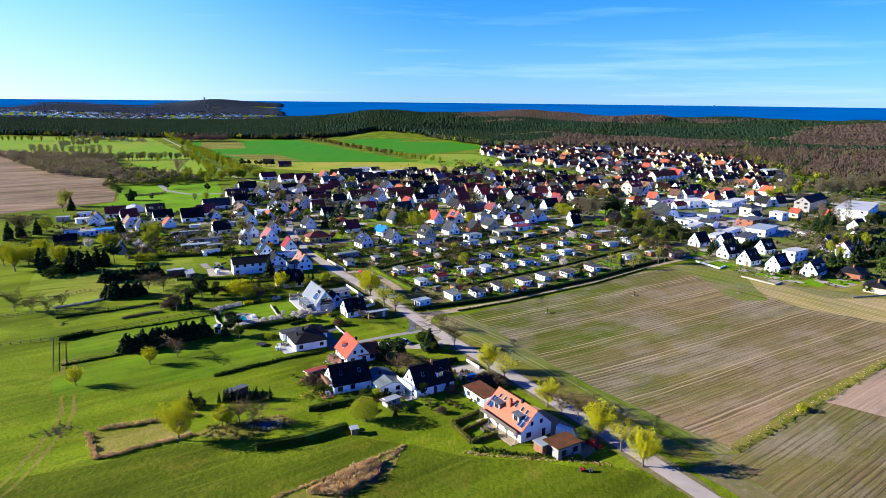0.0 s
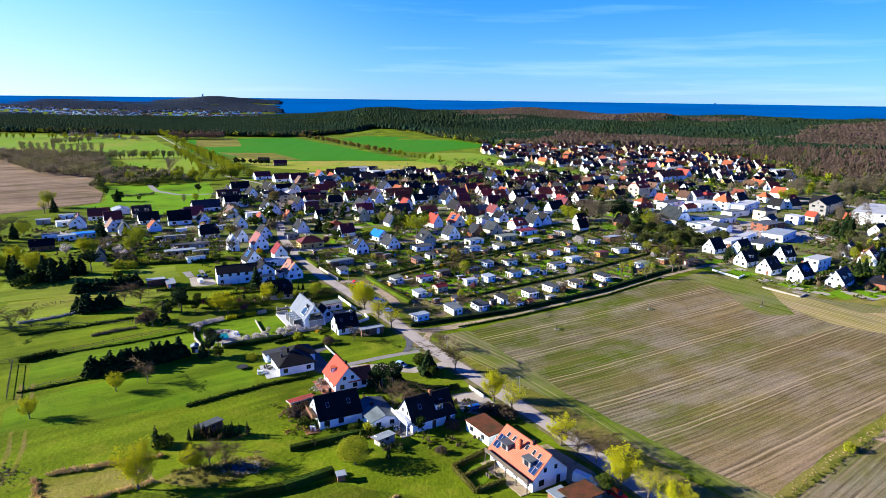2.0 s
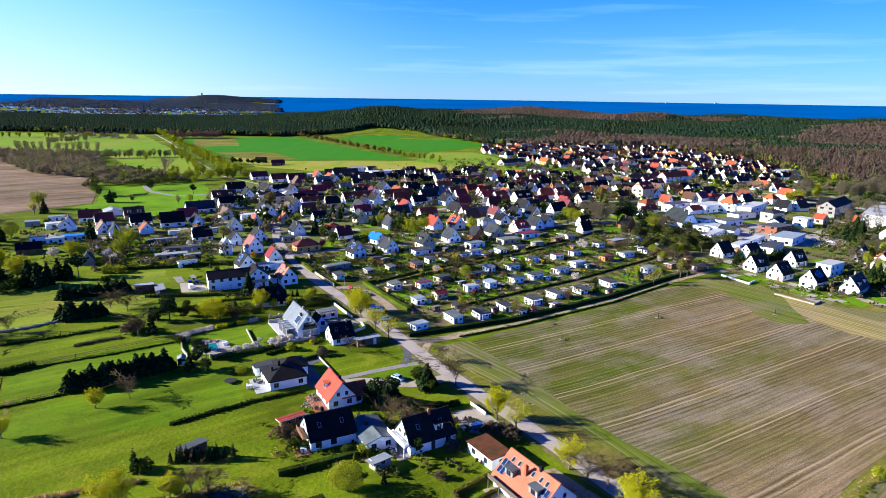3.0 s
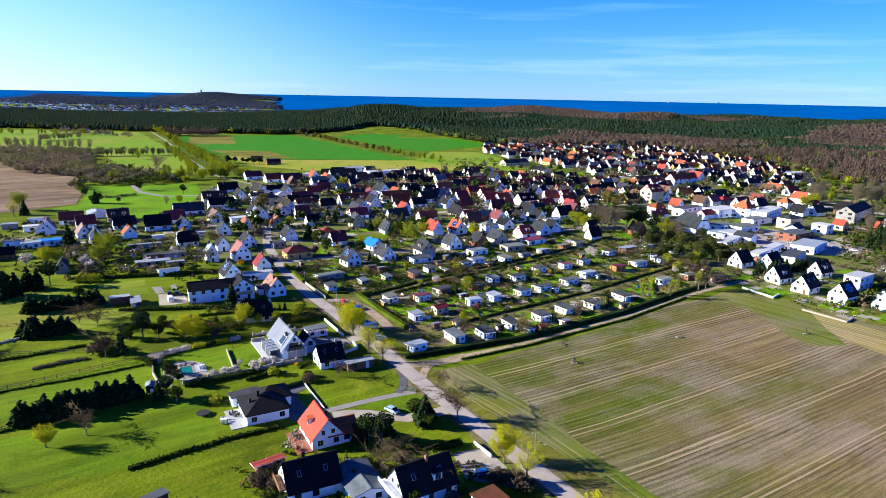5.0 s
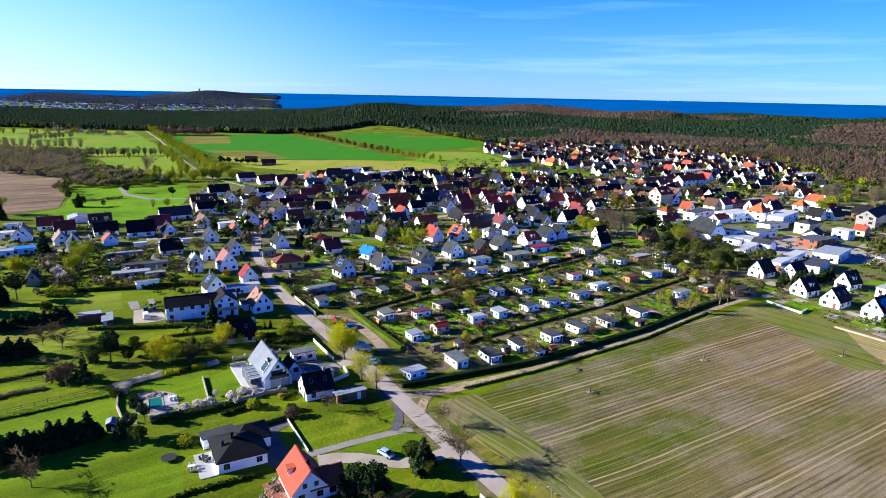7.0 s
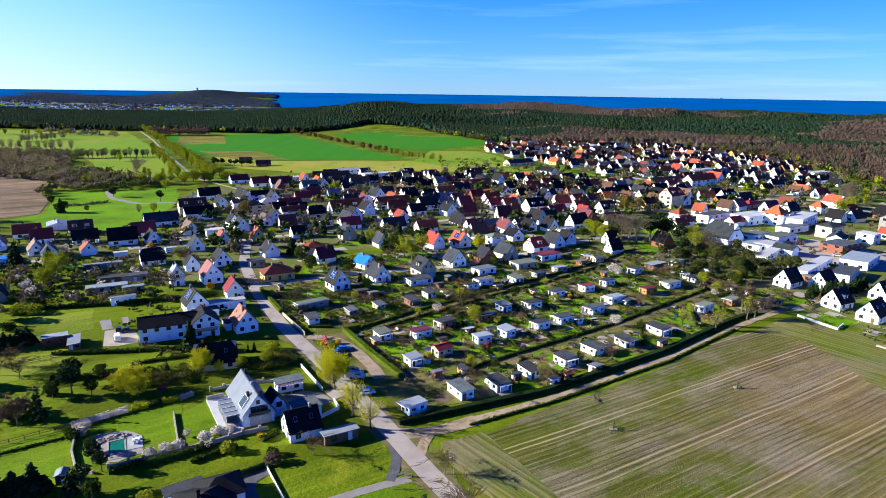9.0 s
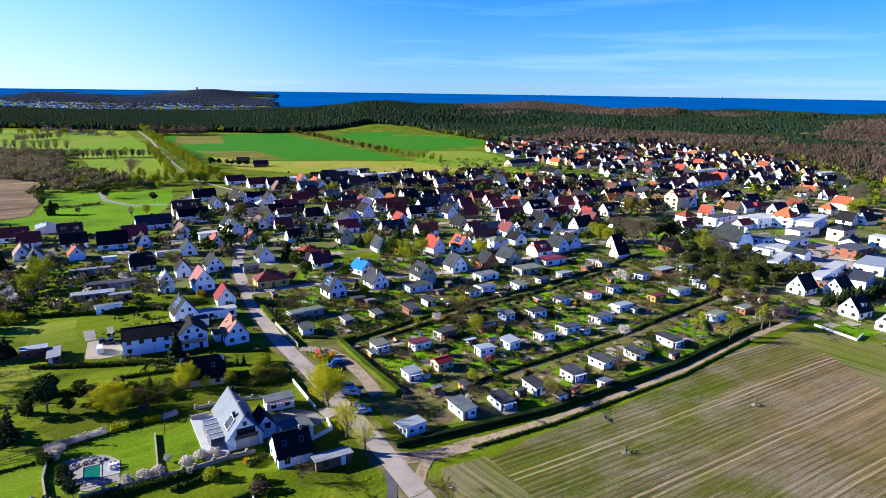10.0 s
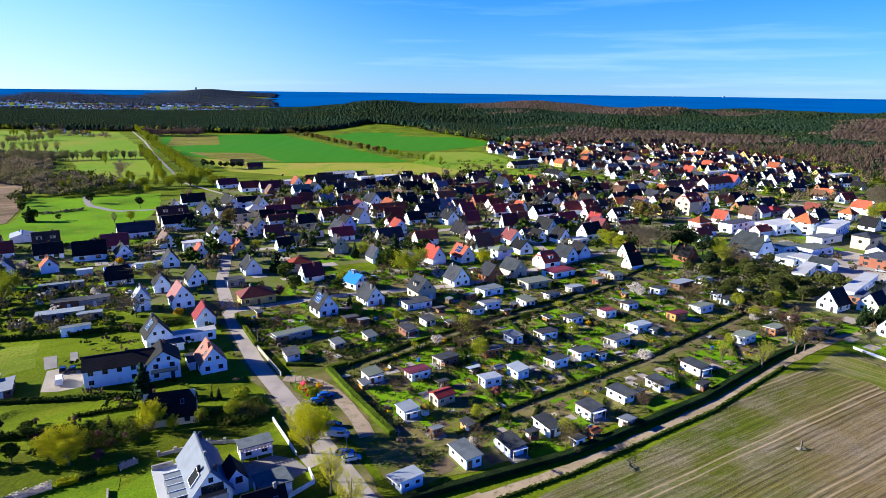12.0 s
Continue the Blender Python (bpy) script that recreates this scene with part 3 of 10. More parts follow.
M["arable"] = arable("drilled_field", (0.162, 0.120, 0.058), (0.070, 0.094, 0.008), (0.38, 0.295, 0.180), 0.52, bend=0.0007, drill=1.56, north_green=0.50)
M["arable_brown"] = arable("bare_field", (0.33, 0.235, 0.170), (0.22, 0.16, 0.085), (0.42, 0.31, 0.22), 0.15, 0.5, 36.5, 3.0, 24, 2.2, 0.0)
M["arable_green"] = arable("sprouting_field", (0.165, 0.120, 0.062), (0.082, 0.100, 0.012), (0.24, 0.185, 0.11), 0.70, 0.9, 36.5, 3.0, 31, 1.5, 0.0)
M["margin"] = arable("field_margin", (0.215, 0.178, 0.075), (0.088, 0.130, 0.010), (0.30, 0.245, 0.13), 0.60, 0.6, -60.0, 3.0, 9.0, 1.7, 0.0, (0.40, 0.62))
M["green_margin"] = arable("green_headland", (0.165, 0.150, 0.040), (0.076, 0.126, 0.007), (0.24, 0.20, 0.09), 0.62, 0.7, -52.0, 2.0, 6.0, 1.9, 0.0)
M["dry_margin"] = arable("dry_headland", (0.33, 0.255, 0.115), (0.150, 0.155, 0.020), (0.46, 0.37, 0.21), 0.22, 0.5, -55.0, 2.0, 7.0, 2.0, 0.0)

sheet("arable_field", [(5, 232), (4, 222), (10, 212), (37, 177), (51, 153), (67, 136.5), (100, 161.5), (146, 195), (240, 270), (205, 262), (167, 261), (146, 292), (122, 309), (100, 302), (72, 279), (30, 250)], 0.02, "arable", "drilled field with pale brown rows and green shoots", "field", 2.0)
sheet("arable_field_east", [(110, 166), (146, 191), (260, 280), (330, 240), (200, 157), (131, 146.3), (106, 164.5)], 0.02, "arable_brown", "bare brown ploughed field beyond a grassy bank", "field", 0.8)
sheet("arable_field_south", [(66.5, 132), (75, 139), (108, 164.5), (131, 147), (200, 158), (220, 120), (120, 60), (84, 96)], 0.03, "arable_green", "sprouting green field with faint rows", "field", 0.8)
sheet("headland", [(112, 308), (128, 320), (150, 306), (160, 290), (180, 268), (214, 272), (235, 272), (200, 254), (168, 254), (146, 284), (126, 296)], 0.045, "green_margin", "dry green and yellow headland of the field", "field", 1.5)
sheet("field_margin", [(0.5, 232), (11.2, 236.8), (22, 217), (32.2, 197.3), (41.5, 179.2), (48.5, 168.8), (56, 158.4), (64, 147.0), (72.5, 139.0), (66.5, 134.5), (57, 147), (49.5, 157.5), (37, 177), (10, 212.5), (2.5, 223)], 0.045, "margin", "grassy field margin with tan wheel lines along the road", "field", 0.8)
sheet("green_corner", [(0.8, 231.5), (11, 236.4), (21.5, 217.6), (27.5, 205.5), (20, 200), (9.5, 213.5), (2.8, 223)], 0.06, "green_margin", "green corner of the field beside the junction", "field", 1.2)
sheet("dry_headland", [(148, 296), (156.3, 281), (168, 261), (205, 262), (238, 271), (212, 248), (178, 224), (157, 240.5), (148, 248), (143, 258.5), (142, 274)], 0.05, "dry_margin", "tan dry headland with curving wheel tracks", "field", 1.5)
sheet("green_headland", [(112, 307), (125, 297), (124.5, 266), (127.5, 256), (140.5, 257), (141.5, 275), (147.5, 296), (128, 318)], 0.055, "green_margin", "green corner of the field", "field", 3.5)
sheet("wheat_field", [(-457, 1200), (-289, 1290), (-146, 1052), (-32, 858), (-197, 834), (-278, 882), (-360, 948)], 0.2, "wheat", "bright green field of young wheat", "field")
sheet("wheat_field_east", [(-193, 1262), (-112, 1470), (-22, 1400), (92, 1120), (-16, 988), (-69, 1003)], 0.2, "wheat", "bright green wheat field below the wood", "field")
sheet("pasture", [(-275, 874), (-197, 832), (-32, 852), (14, 790), (50, 760), (-140, 725), (-205, 758)], 0.15, "dry_pasture", "dry yellowish pasture behind the village", "field", 6)
sheet("pasture_east", [(-30, 848), (16, 788), (60, 742), (170, 708), (146, 772), (116, 835), (88, 890), (50, 990), (-12, 980)], 0.14, "pale_grass", "pale green grass between wheat and village", "field", 4)
sheet("stubble_patch", [(-439, 1195), (-377, 1228), (-316, 1058), (-377, 1022)], 0.26, "rough_grass", "tan strip of stubble in the wheat", "field", 3)
sheet("stubble_edge", [(-314, 940), (-234, 939), (-175, 845), (-243, 846)], 0.26, "rough_grass", "dry tan edge of the wheat field", "field", 5)
sheet("marsh", [(-1400, 1000), (-637, 960), (-520, 905), (-322, 628), (-301, 583), (-276, 546), (-257, 504), (-266, 488), (-277, 473), (-309, 440), (-900, 330)], 0.15, "marsh", "pinkish brown reed marsh in early spring", "marsh", 8)
sheet("pasture_lane", [(-222, 690), (-262, 632), (-296, 640), (-345, 745), (-425, 865), (-530, 915), (-640, 968), (-1000, 1010), (-1100, 1290), (-575, 1290), (-352, 915)], 0.13, "pale_grass", "wide pale green pasture beside the lane", "field", 5)
VILLAGE = [(-76, 347), (-120, 352), (-235, 385), (-245, 430), (-195, 590), (-150, 700), (0, 738), (60, 728), (180, 700), (152, 770), (122, 835), (94, 890), (60, 1000), (66, 1080), (130, 1130), (360, 1110), (430, 900), (390, 700), (420, 560), (300, 400), (205, 268), (178, 262), (138, 330), (112, 338), (60, 470), (-60, 410), (-68, 350)]
sheet("village_ground", VILLAGE, 0.03, "village", "trodden grass, gravel and yards between the houses", "ground", 3)
ALLOT = [(-8, 245), (31, 264), (74, 293), (118, 325), (150, 345), (100, 420), (30, 440), (-50, 400), (-70, 340), (-40, 300)]
sheet("garden_ground", ALLOT, 0.06, "garden", "garden soil, grass and beds of the allotments", "ground", 1.5)


LEA = [(-300, 590), (-274, 546), (-254, 504), (-262, 482), (-240, 462), (-196, 448), (-172, 480), (-190, 560), (-215, 620), (-262, 600)]
sheet("village_lea", LEA, 0.07, "paddock", "bright green paddock at the edge of the village", "field", 3)
strip("lea_yard", [(-262, 600), (-240, 563), (-212, 543), (-186, 552)], 4.5, 0.14, "paving", "pale gravel lane across the paddock", ragged=1.0)


def blob(name, cx, cy, rx, ry, z, m, label, category="ground"):
    """A patch of ground with a ragged round outline."""
    pts = []
    for i in range(40):
        a = 2 * math.pi * i / 40
        k = 1 + 0.45 * noise.noise((math.cos(a) * 2 + cx, math.sin(a) * 2 + cy, 3.0)) + 0.15 * noise.noise((math.cos(a) * 7 + cx, math.sin(a) * 7, 8.0))
        pts.append((cx + rx * k * math.cos(a), cy + ry * k * math.sin(a)))
    return sheet(name, pts, z, m, label, category)


sheet("west_meadow", [(-62, 270), (-110, 264), (-150, 290), (-240, 320), (-245, 380), (-120, 342), (-95, 300)], 0.035, "meadow", "rough green grass behind the gardens", "field", 2)

# roads and tracks
ALLOT_PATH = [(-24, 304), (-9.0, 319.0), (20.5, 345.5), (46, 366), (77, 394.0), (106, 424)]
MAIN = [(136, -31), (57.7, 118.8), (49.8, 133.2), (28.9, 169.8), (-0.8, 217.6), (-17.0, 247), (-35.5, 277.5), (-55.0, 308.5), (-74, 346), (-91.5, 388), (-104, 434.5), (-118, 500), (-140, 590), (-219, 675), (-280, 788), (-350, 919), (-443, 1100), (-559, 1311)]
strip("road_verge", MAIN[:10], 8.0, 0.055, "verge_dirt", "trodden sandy verge along the road", "verge", 1.6)
strip("road", MAIN[:13], 4.9, 0.10, "asphalt", "pale worn asphalt village road lined with trees")
strip("field_bank", [(66, 133.8), (80, 145), (107, 165.6), (145, 193), (190, 228)], 3.4, 0.035, "rough_grass", "narrow grassy bank between two fields", "bank", 0.7)
sheet("field_corner", [(58, 130), (67, 136), (72, 137), (66.5, 131.5), (76, 112), (70, 110)], 0.04, "verge_dirt", "bare trodden corner between road and field", "verge", 0.8)
strip("wheel_track", [(-99, 100), (-92, 120), (-96, 150), (-108, 172), (-118, 190)], 1.2, 0.012, "rough_grass", "faint wheel track through the meadow", "track", 0.5)
strip("wheel_track_east", [(-96, 100), (-89, 120), (-93, 150), (-105, 173), (-115, 191)], 1.0, 0.013, "rough_grass", "faint wheel track through the meadow", "track", 0.5)
# rough grass; its darker lush colour also stands in for shade
sheet("rough_strip", [(-98, 247), (-87, 241), (-66, 255), (-60, 258), (-50, 264), (-42.5, 268), (-44, 272), (-58, 271), (-70, 262), (-93, 258)], 0.045, "lush", "uneven grass below the thicket, its colour darkened for shade", "ground", 1.0)
sheet("enclosure_grass", [(-85, 144), (-78, 133), (-60, 144), (-66, 152)], 0.02, "rough_grass", "pale grass inside a reed-lined ditch", "field", 0.6)
sheet("meadow_bright", [(-103, 188), (-62, 213), (-51, 191), (-67, 178), (-106, 163), (-113, 176)], 0.02, "lawn", "bright mown strip of meadow", "field", 0.8)
sheet("meadow_bright_north", [(-126, 208), (-100, 228), (-86, 238), (-80, 216), (-101, 201), (-116, 190)], 0.02, "lawn", "bright mown strip of meadow", "field", 0.8)
sheet("meadow_lower", [(-200, 20), (-200, 110), (-130, 118), (-86, 126), (-60, 140), (-42, 135.5), (-22, 145), (-5, 139.5), (6, 135), (40, 130.5), (50, 126), (72, 84), (60, 20)], 0.01, "lush", "dark lush green meadow", "field", 2.0)
sheet("verge", [(13, 213), (38, 177), (51, 152), (66, 134), (62, 128), (48, 146), (28, 180), (6, 214)], 0.015, "rough_grass", "rough grass verge between road and field", "field", 1.0)
strip("road_west", MAIN[12:], 2.6, 0.22, "asphalt", "narrow lane leading out past pollards")
strip("track", [(-4, 226.5), (-3.1, 236.2), (29.9, 254.0), (72.1, 282.9), (108.0, 312.7), (138, 334), (175, 350)], 2.8, 0.09, "sand", "sandy farm track along a clipped hedge", ragged=0.7)
strip("track_verge", [(-12, 236), (-3.1, 235), (10, 243)], 4.5, 0.085, "sand", "sandy mouth of the farm track", ragged=0.8)
strip("allotment_lane", [(-43.5, 297.2), (-36.5, 298.0), (-30.2, 291.5), (-25.6, 285.6), (-18.6, 272.0), (-16.2, 266.0)], 4.0, 0.11, "lane_gravel", "gravel lane with parked cars beside a hedge", ragged=0.8)
strip("allotment_path", ALLOT_PATH, 2.4, 0.10, "verge_dirt", "narrow grassy path between hedges", ragged=0.6)
strip("allotment_path_north", [(-9.5, 259), (3.4, 264), (13.6, 274.9), (64.7, 310.5), (128.6, 365.4)], 2.4, 0.10, "verge_dirt", "narrow trodden path through the allotments", ragged=0.6)
strip("street_middle", [(-78, 352), (-40, 372), (10, 388), (60, 425), (110, 470)], 4.5, 0.11, "asphalt", "grey village street between the gardens")
strip("street_north", [(-104, 440), (-40, 470), (40, 520), (150, 545), (260, 520)], 5.0, 0.11, "asphalt", "grey village street with parked cars")
strip("street_far", [(-128, 575), (-40, 610), (60, 640), (150, 660)], 5.0, 0.11, "asphalt", "grey street at the back of the village")
strip("street_cross", [(10, 388), (-15, 440), (-40, 500), (-60, 600)], 4.5, 0.115, "asphalt", "side street between rows of houses")
strip("street_cross_east", [(60, 425), (40, 520), (60, 640), (90, 760)], 4.5, 0.115, "asphalt", "side street between rows of houses")
strip("main_street", [(30, 742), (67, 728), (130, 714), (180, 694), (237, 628), (295, 562), (345, 505)], 10, 0.12, "asphalt", "wide main street through the village")
strip("railway_bed", [(40, 765), (75, 748), (140, 732), (195, 708), (252, 642), (312, 576), (365, 520)], 9, 0.14, "sand", "brown gravel railway bed", "railway")
sheet("car_park", [(170, 470), (215, 455), (250, 400), (215, 385), (180, 405)], 0.12, "asphalt", "asphalt yard of the business units", "yard")

# ---- woods ----
def scatter_cells(x0, x1, y0, y1, gap, keep):
    out = []
    for j in range(int((y1 - y0) / gap)):
        for i in range(int((x1 - x0) / gap)):
            x, y = x0 + (i + random.random()) * gap, y0 + (j + random.random()) * gap
            if keep(x, y):
                out.append((x, y))
    return out


def dome_trees(name, spots, m, tall, wide, label, category, pointed=0.0, rings=(0.10, 0.58, 0.84), sides=5, lumpy=0.3):
    """Many crowns in one mesh: each an uneven dome or spire of a few rings."""
    rs = np.random.RandomState(len(spots))
    k = len(rings)
    vs, ts = [], []
    ang = np.arange(sides) * 2 * np.pi / sides
    prof = []
    for r in rings:
        dome = math.sqrt(max(0.0, 1 - (abs(r - 0.40) / 0.62) ** 2))
        prof.append(dome * (1 - pointed) + (1.05 - r) * pointed)
    base_t = []
    for j in range(k - 1):
        for i in range(sides):
            a, b2 = j * sides + i, j * sides + (i + 1) % sides
            base_t += [(a, b2, b2 + sides), (a, b2 + sides, a + sides)]
    for i in range(sides):
        base_t.append(((k - 1) * sides + i, (k - 1) * sides + (i + 1) % sides, k * sides))
    base_t = np.array(base_t)
    for num, (x, y) in enumerate(spots):
        h = tall * rs.uniform(0.80, 1.12) * (1 + 0.22 * noise.noise((x * 0.011, y * 0.011, 31.0)))
        w = wide * rs.uniform(0.75, 1.3)
        z = height(x, y)
        turn = rs.uniform(0, 6.3)
        v = np.empty((k * sides + 1, 3), np.float32)
        for j, r in enumerate(rings):
            rad = w * prof[j] * rs.uniform(1 - lumpy, 1 + lumpy, sides)
            v[j * sides:(j + 1) * sides, 0] = x + rad * np.cos(ang + turn)
            v[j * sides:(j + 1) * sides, 1] = y + rad * np.sin(ang + turn)
            v[j * sides:(j + 1) * sides, 2] = z + h * (r + rs.uniform(-0.06, 0.06, sides))
        v[-1] = (x + rs.uniform(-0.15, 0.15) * w, y + rs.uniform(-0.15, 0.15) * w, z + h)
        vs.append(v)
        ts.append(base_t + num * (k * sides + 1))
    ob = new(name, fast_mesh(name, np.concatenate(vs), np.concatenate(ts), m, True))
    return tagged(ob, label, category, kind="stuff")


def in_view(x, y, wide=0.78):
    return abs(x) < wide * y + 40


def pine_share(x, y):
    d, a = math.hypot(x, y), x / y
    v = 1.15 * noise.noise((x * 0.0019, y * 0.0030, 11.0)) + 0.3 * noise.noise((x * 0.008, y * 0.012, 4.0)) + 0.30
    v -= 0.9 * smooth(1740, 1960, d) * smooth(-0.02, 0.12, a) * (1 - smooth(0.30, 0.36, a))
    return v + 0.08 - 0.75 * smooth(330, 620, x - 0.18 * y) * (1 - 0.75 * smooth(1250, 1600, y)) + 0.6 * smooth(0.05, -0.30, a)


def in_wood(x, y):
    return in_view(x, y, 0.74) and inside(x, y, FOREST)


spots = scatter_cells(-1500, 1500, 1050, 1600, 5.2, in_wood) + scatter_cells(-1900, 1900, 1600, 2650, 6.6, in_wood)
kinds = [pine_share(x, y) + random.uniform(-0.07, 0.07) for x, y in spots]
pines = [p for p, k in zip(spots, kinds) if k > 0.04]
beeches = [p for p, k in zip(spots, kinds) if k <= 0.04]
springs = [p for i, p in enumerate(beeches) if i % 55 == 0]
taken = set(springs)
beeches = [p for p in beeches if p not in taken]
dome_trees("pine_wood", pines, "pine", 11.5, 3.9, "dark green pine wood on rolling hills", "forest", 0.12, (0.25, 0.74))
dome_trees("beech_wood", beeches, "bare", 12.5, 4.6, "brown leafless beech wood on rolling hills", "forest", 0.05, (0.25, 0.76))
dome_trees("spring_wood", springs, "spring", 13, 3.2, "fresh green trees scattered through the wood", "forest", 0.2, (0.15, 0.66))
# far woods carry distance haze in their leaf colour
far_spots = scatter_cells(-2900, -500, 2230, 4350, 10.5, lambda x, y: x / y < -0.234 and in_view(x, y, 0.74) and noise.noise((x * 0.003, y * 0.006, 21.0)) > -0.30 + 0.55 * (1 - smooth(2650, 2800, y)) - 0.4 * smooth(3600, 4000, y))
dome_trees("far_woods", far_spots, "hazed_far_foliage", 5.5, 9.0, "dark wooded land near the coast", "forest", 0.1, (0.15, 0.70), sides=5)


# ---- trees and shrubs ----
OCT_V = np.array([(1, 0, 0), (0, 1, 0), (-1, 0, 0), (0, -1, 0), (0, 0, 1), (0, 0, -1)], np.float32)
OCT_T = np.array([(0, 1, 4), (1, 2, 4), (2, 3, 4), (3, 0, 4), (1, 0, 5), (2, 1, 5), (3, 2, 5), (0, 3, 5)], np.int32)


def clumps(centres, sizes, rs, squash=0.75):
    """Small uneven leaf clumps at the centres."""
    n = len(centres)
    v = np.repeat(OCT_V[None], n, 0) * rs.uniform(0.55, 1.35, (n, 6, 1)).astype(np.float32)
    a = rs.uniform(0, 6.28, n)
    c, s = np.cos(a)[:, None], np.sin(a)[:, None]
    x, y = v[:, :, 0] * c - v[:, :, 1] * s, v[:, :, 0] * s + v[:, :, 1] * c
    tilt = rs.uniform(-0.5, 0.5, n)[:, None]
    v = np.stack([x, y, v[:, :, 2] * squash + x * tilt], 2) * np.asarray(sizes)[:, None, None] + np.asarray(centres)[:, None, :]
    t = np.repeat(OCT_T[None], n, 0) + (np.arange(n) * 6)[:, None, None]
    return v.reshape(-1, 3), t.reshape(-1, 3)


def limb(a, b, r0, r1, sides=5):
    a, b = Vector(a), Vector(b)
    d = (b - a).normalized()
    u = d.orthogonal().normalized()
    w = d.cross(u)
    vs = []
    for p, r in ((a, r0), (b, r1)):
        for i in range(sides):
            g = 2 * math.pi * i / sides
            vs.append(p + (u * math.cos(g) + w * math.sin(g)) * r)
    return vs, [(i, (i + 1) % sides, sides + (i + 1) % sides, sides + i) for i in range(sides)]


def wood_mesh(name, limbs, m="bark"):
    vs, fs = [], []
    for a, b, r0, r1, sides in limbs:
        v, f = limb(a, b, r0, r1, sides)
        fs += [tuple(i + len(vs) for i in q) for q in f]
        vs += v
    return mesh_from(name, vs, fs, m)


TREE_KIT = {}


def leaf_tree_meshes(key, h, r, leaf, count, size, seed, trunk_share=0.28, hollow=0.35, airy=0.0):
    rs = np.random.RandomState(seed)
    limbs = [((0, 0, -0.1), (rs.uniform(-.15, .15), rs.uniform(-.15, .15), h * trunk_share), 0.028 * h, 0.02 * h, 8)]
    top = Vector(limbs[0][1])
    tips = []
    for i in range(7):
        g = i * 2.4 + rs.uniform(-.3, .3)
        reach = r * rs.uniform(0.45, 0.8)
        mid = top + Vector((math.cos(g) * reach * 0.45, math.sin(g) * reach * 0.45, h * rs.uniform(0.15, 0.28)))
        tip = mid + Vector((math.cos(g) * reach * 0.55, math.sin(g) * reach * 0.55, h * rs.uniform(0.10, 0.30)))
        limbs += [(top, mid, 0.014 * h, 0.008 * h, 5), (mid, tip, 0.008 * h, 0.002 * h, 4)]
        tips += [mid, tip]
        for _ in range(2):
            q = mid + Vector(rs.uniform(-1, 1, 3)) * r * 0.35 + Vector((0, 0, h * 0.12))
            limbs.append((mid, q, 0.006 * h, 0.0015 * h, 3))
            tips.append(q)
    limbs.append((top, (0, 0, h * 0.9), 0.016 * h, 0.003 * h, 5))
    pts = []
    cz, rz = h * (1 + trunk_share) / 2, h * (1 - trunk_share) / 2
    lobes = [(rs.uniform(-1, 1, 3), rs.uniform(0.5, 0.8)) for _ in range(9)]
    sprays = []
    for k in range(26):
        g, up_by, out = k * 2.4, rs.uniform(0.0, 1.0), rs.uniform(0.25, 0.95)
        foot = Vector((math.cos(g) * r * out * 0.35, math.sin(g) * r * out * 0.35, h * (trunk_share + 0.25 * up_by)))
        tip = Vector((math.cos(g) * r * out, math.sin(g) * r * out, h * (trunk_share + (1 - trunk_share) * (0.35 + 0.65 * up_by * (1.15 - 0.5 * out)))))
        sprays.append((foot, tip))
        if airy:
            limbs.append((foot, tip, 0.005 * h, 0.0012 * h, 3))
    while len(pts) < count * airy:
        foot, tip = sprays[rs.randint(len(sprays))]
        p = foot.lerp(tip, 0.25 + 0.8 * rs.random_sample() ** 0.7) + Vector(rs.normal(0, 0.085 * r, 3))
        pts.append((p.x, p.y, max(p.z, h * trunk_share * 0.8)))
    while len(pts) < count:
        p = rs.uniform(-1, 1, 3)
        q = np.linalg.norm(p)
        if q > 1 or q < hollow * rs.uniform(0, 1.6):
            continue
        if min(np.linalg.norm(p - c) / s for c, s in lobes) > 1.0 and q > 0.45:
            continue
        wide = 1.0 if p[2] > -0.3 else 0.85
        pts.append((p[0] * r * wide, p[1] * r * wide, cz + p[2] * rz))
    v, t = clumps(np.array(pts, np.float32), size * rs.uniform(0.5, 1.25, count), rs)
    TREE_KIT[key] = (wood_mesh("trunk", limbs), fast_mesh("crown", v, t, leaf))


def bare_tree_meshes(key, h, r, seed, twigs=170, m="bare_grey"):
    rs = np.random.RandomState(seed)
    limbs = [((0, 0, -0.1), (0, 0, h * 0.3), 0.024 * h, 0.018 * h, 7)]
    fine = []
    ends = [Vector((0, 0, h * 0.3))]
    for i in range(8):
        g = i * 2.4
        a = Vector((0, 0, h * rs.uniform(0.22, 0.45)))
        b = a + Vector((math.cos(g) * r * rs.uniform(.3, .6), math.sin(g) * r * rs.uniform(.3, .6), h * rs.uniform(.2, .45)))
        limbs.append((a, b, 0.007 * h, 0.0025 * h, 4))
        ends += [b, (a + b) / 2]
    for _ in range(twigs):
        a = ends[rs.randint(len(ends))] + Vector(rs.uniform(-.1, .1, 3)) * r
        out = Vector((a.x, a.y, 0)) * 0.35 + Vector((rs.uniform(-1, 1), rs.uniform(-1, 1), rs.uniform(0.1, 1.3))) * r * 0.45
        b = a + out
        if b.z > h:
            b.z = h * rs.uniform(0.85, 1)
        fine.append((a, b, 0.045, 0.018, 3))
        ends.append(b) if len(ends) < 110 else None
    TREE_KIT[key] = (wood_mesh("trunk", limbs), wood_mesh("crown", fine, m))


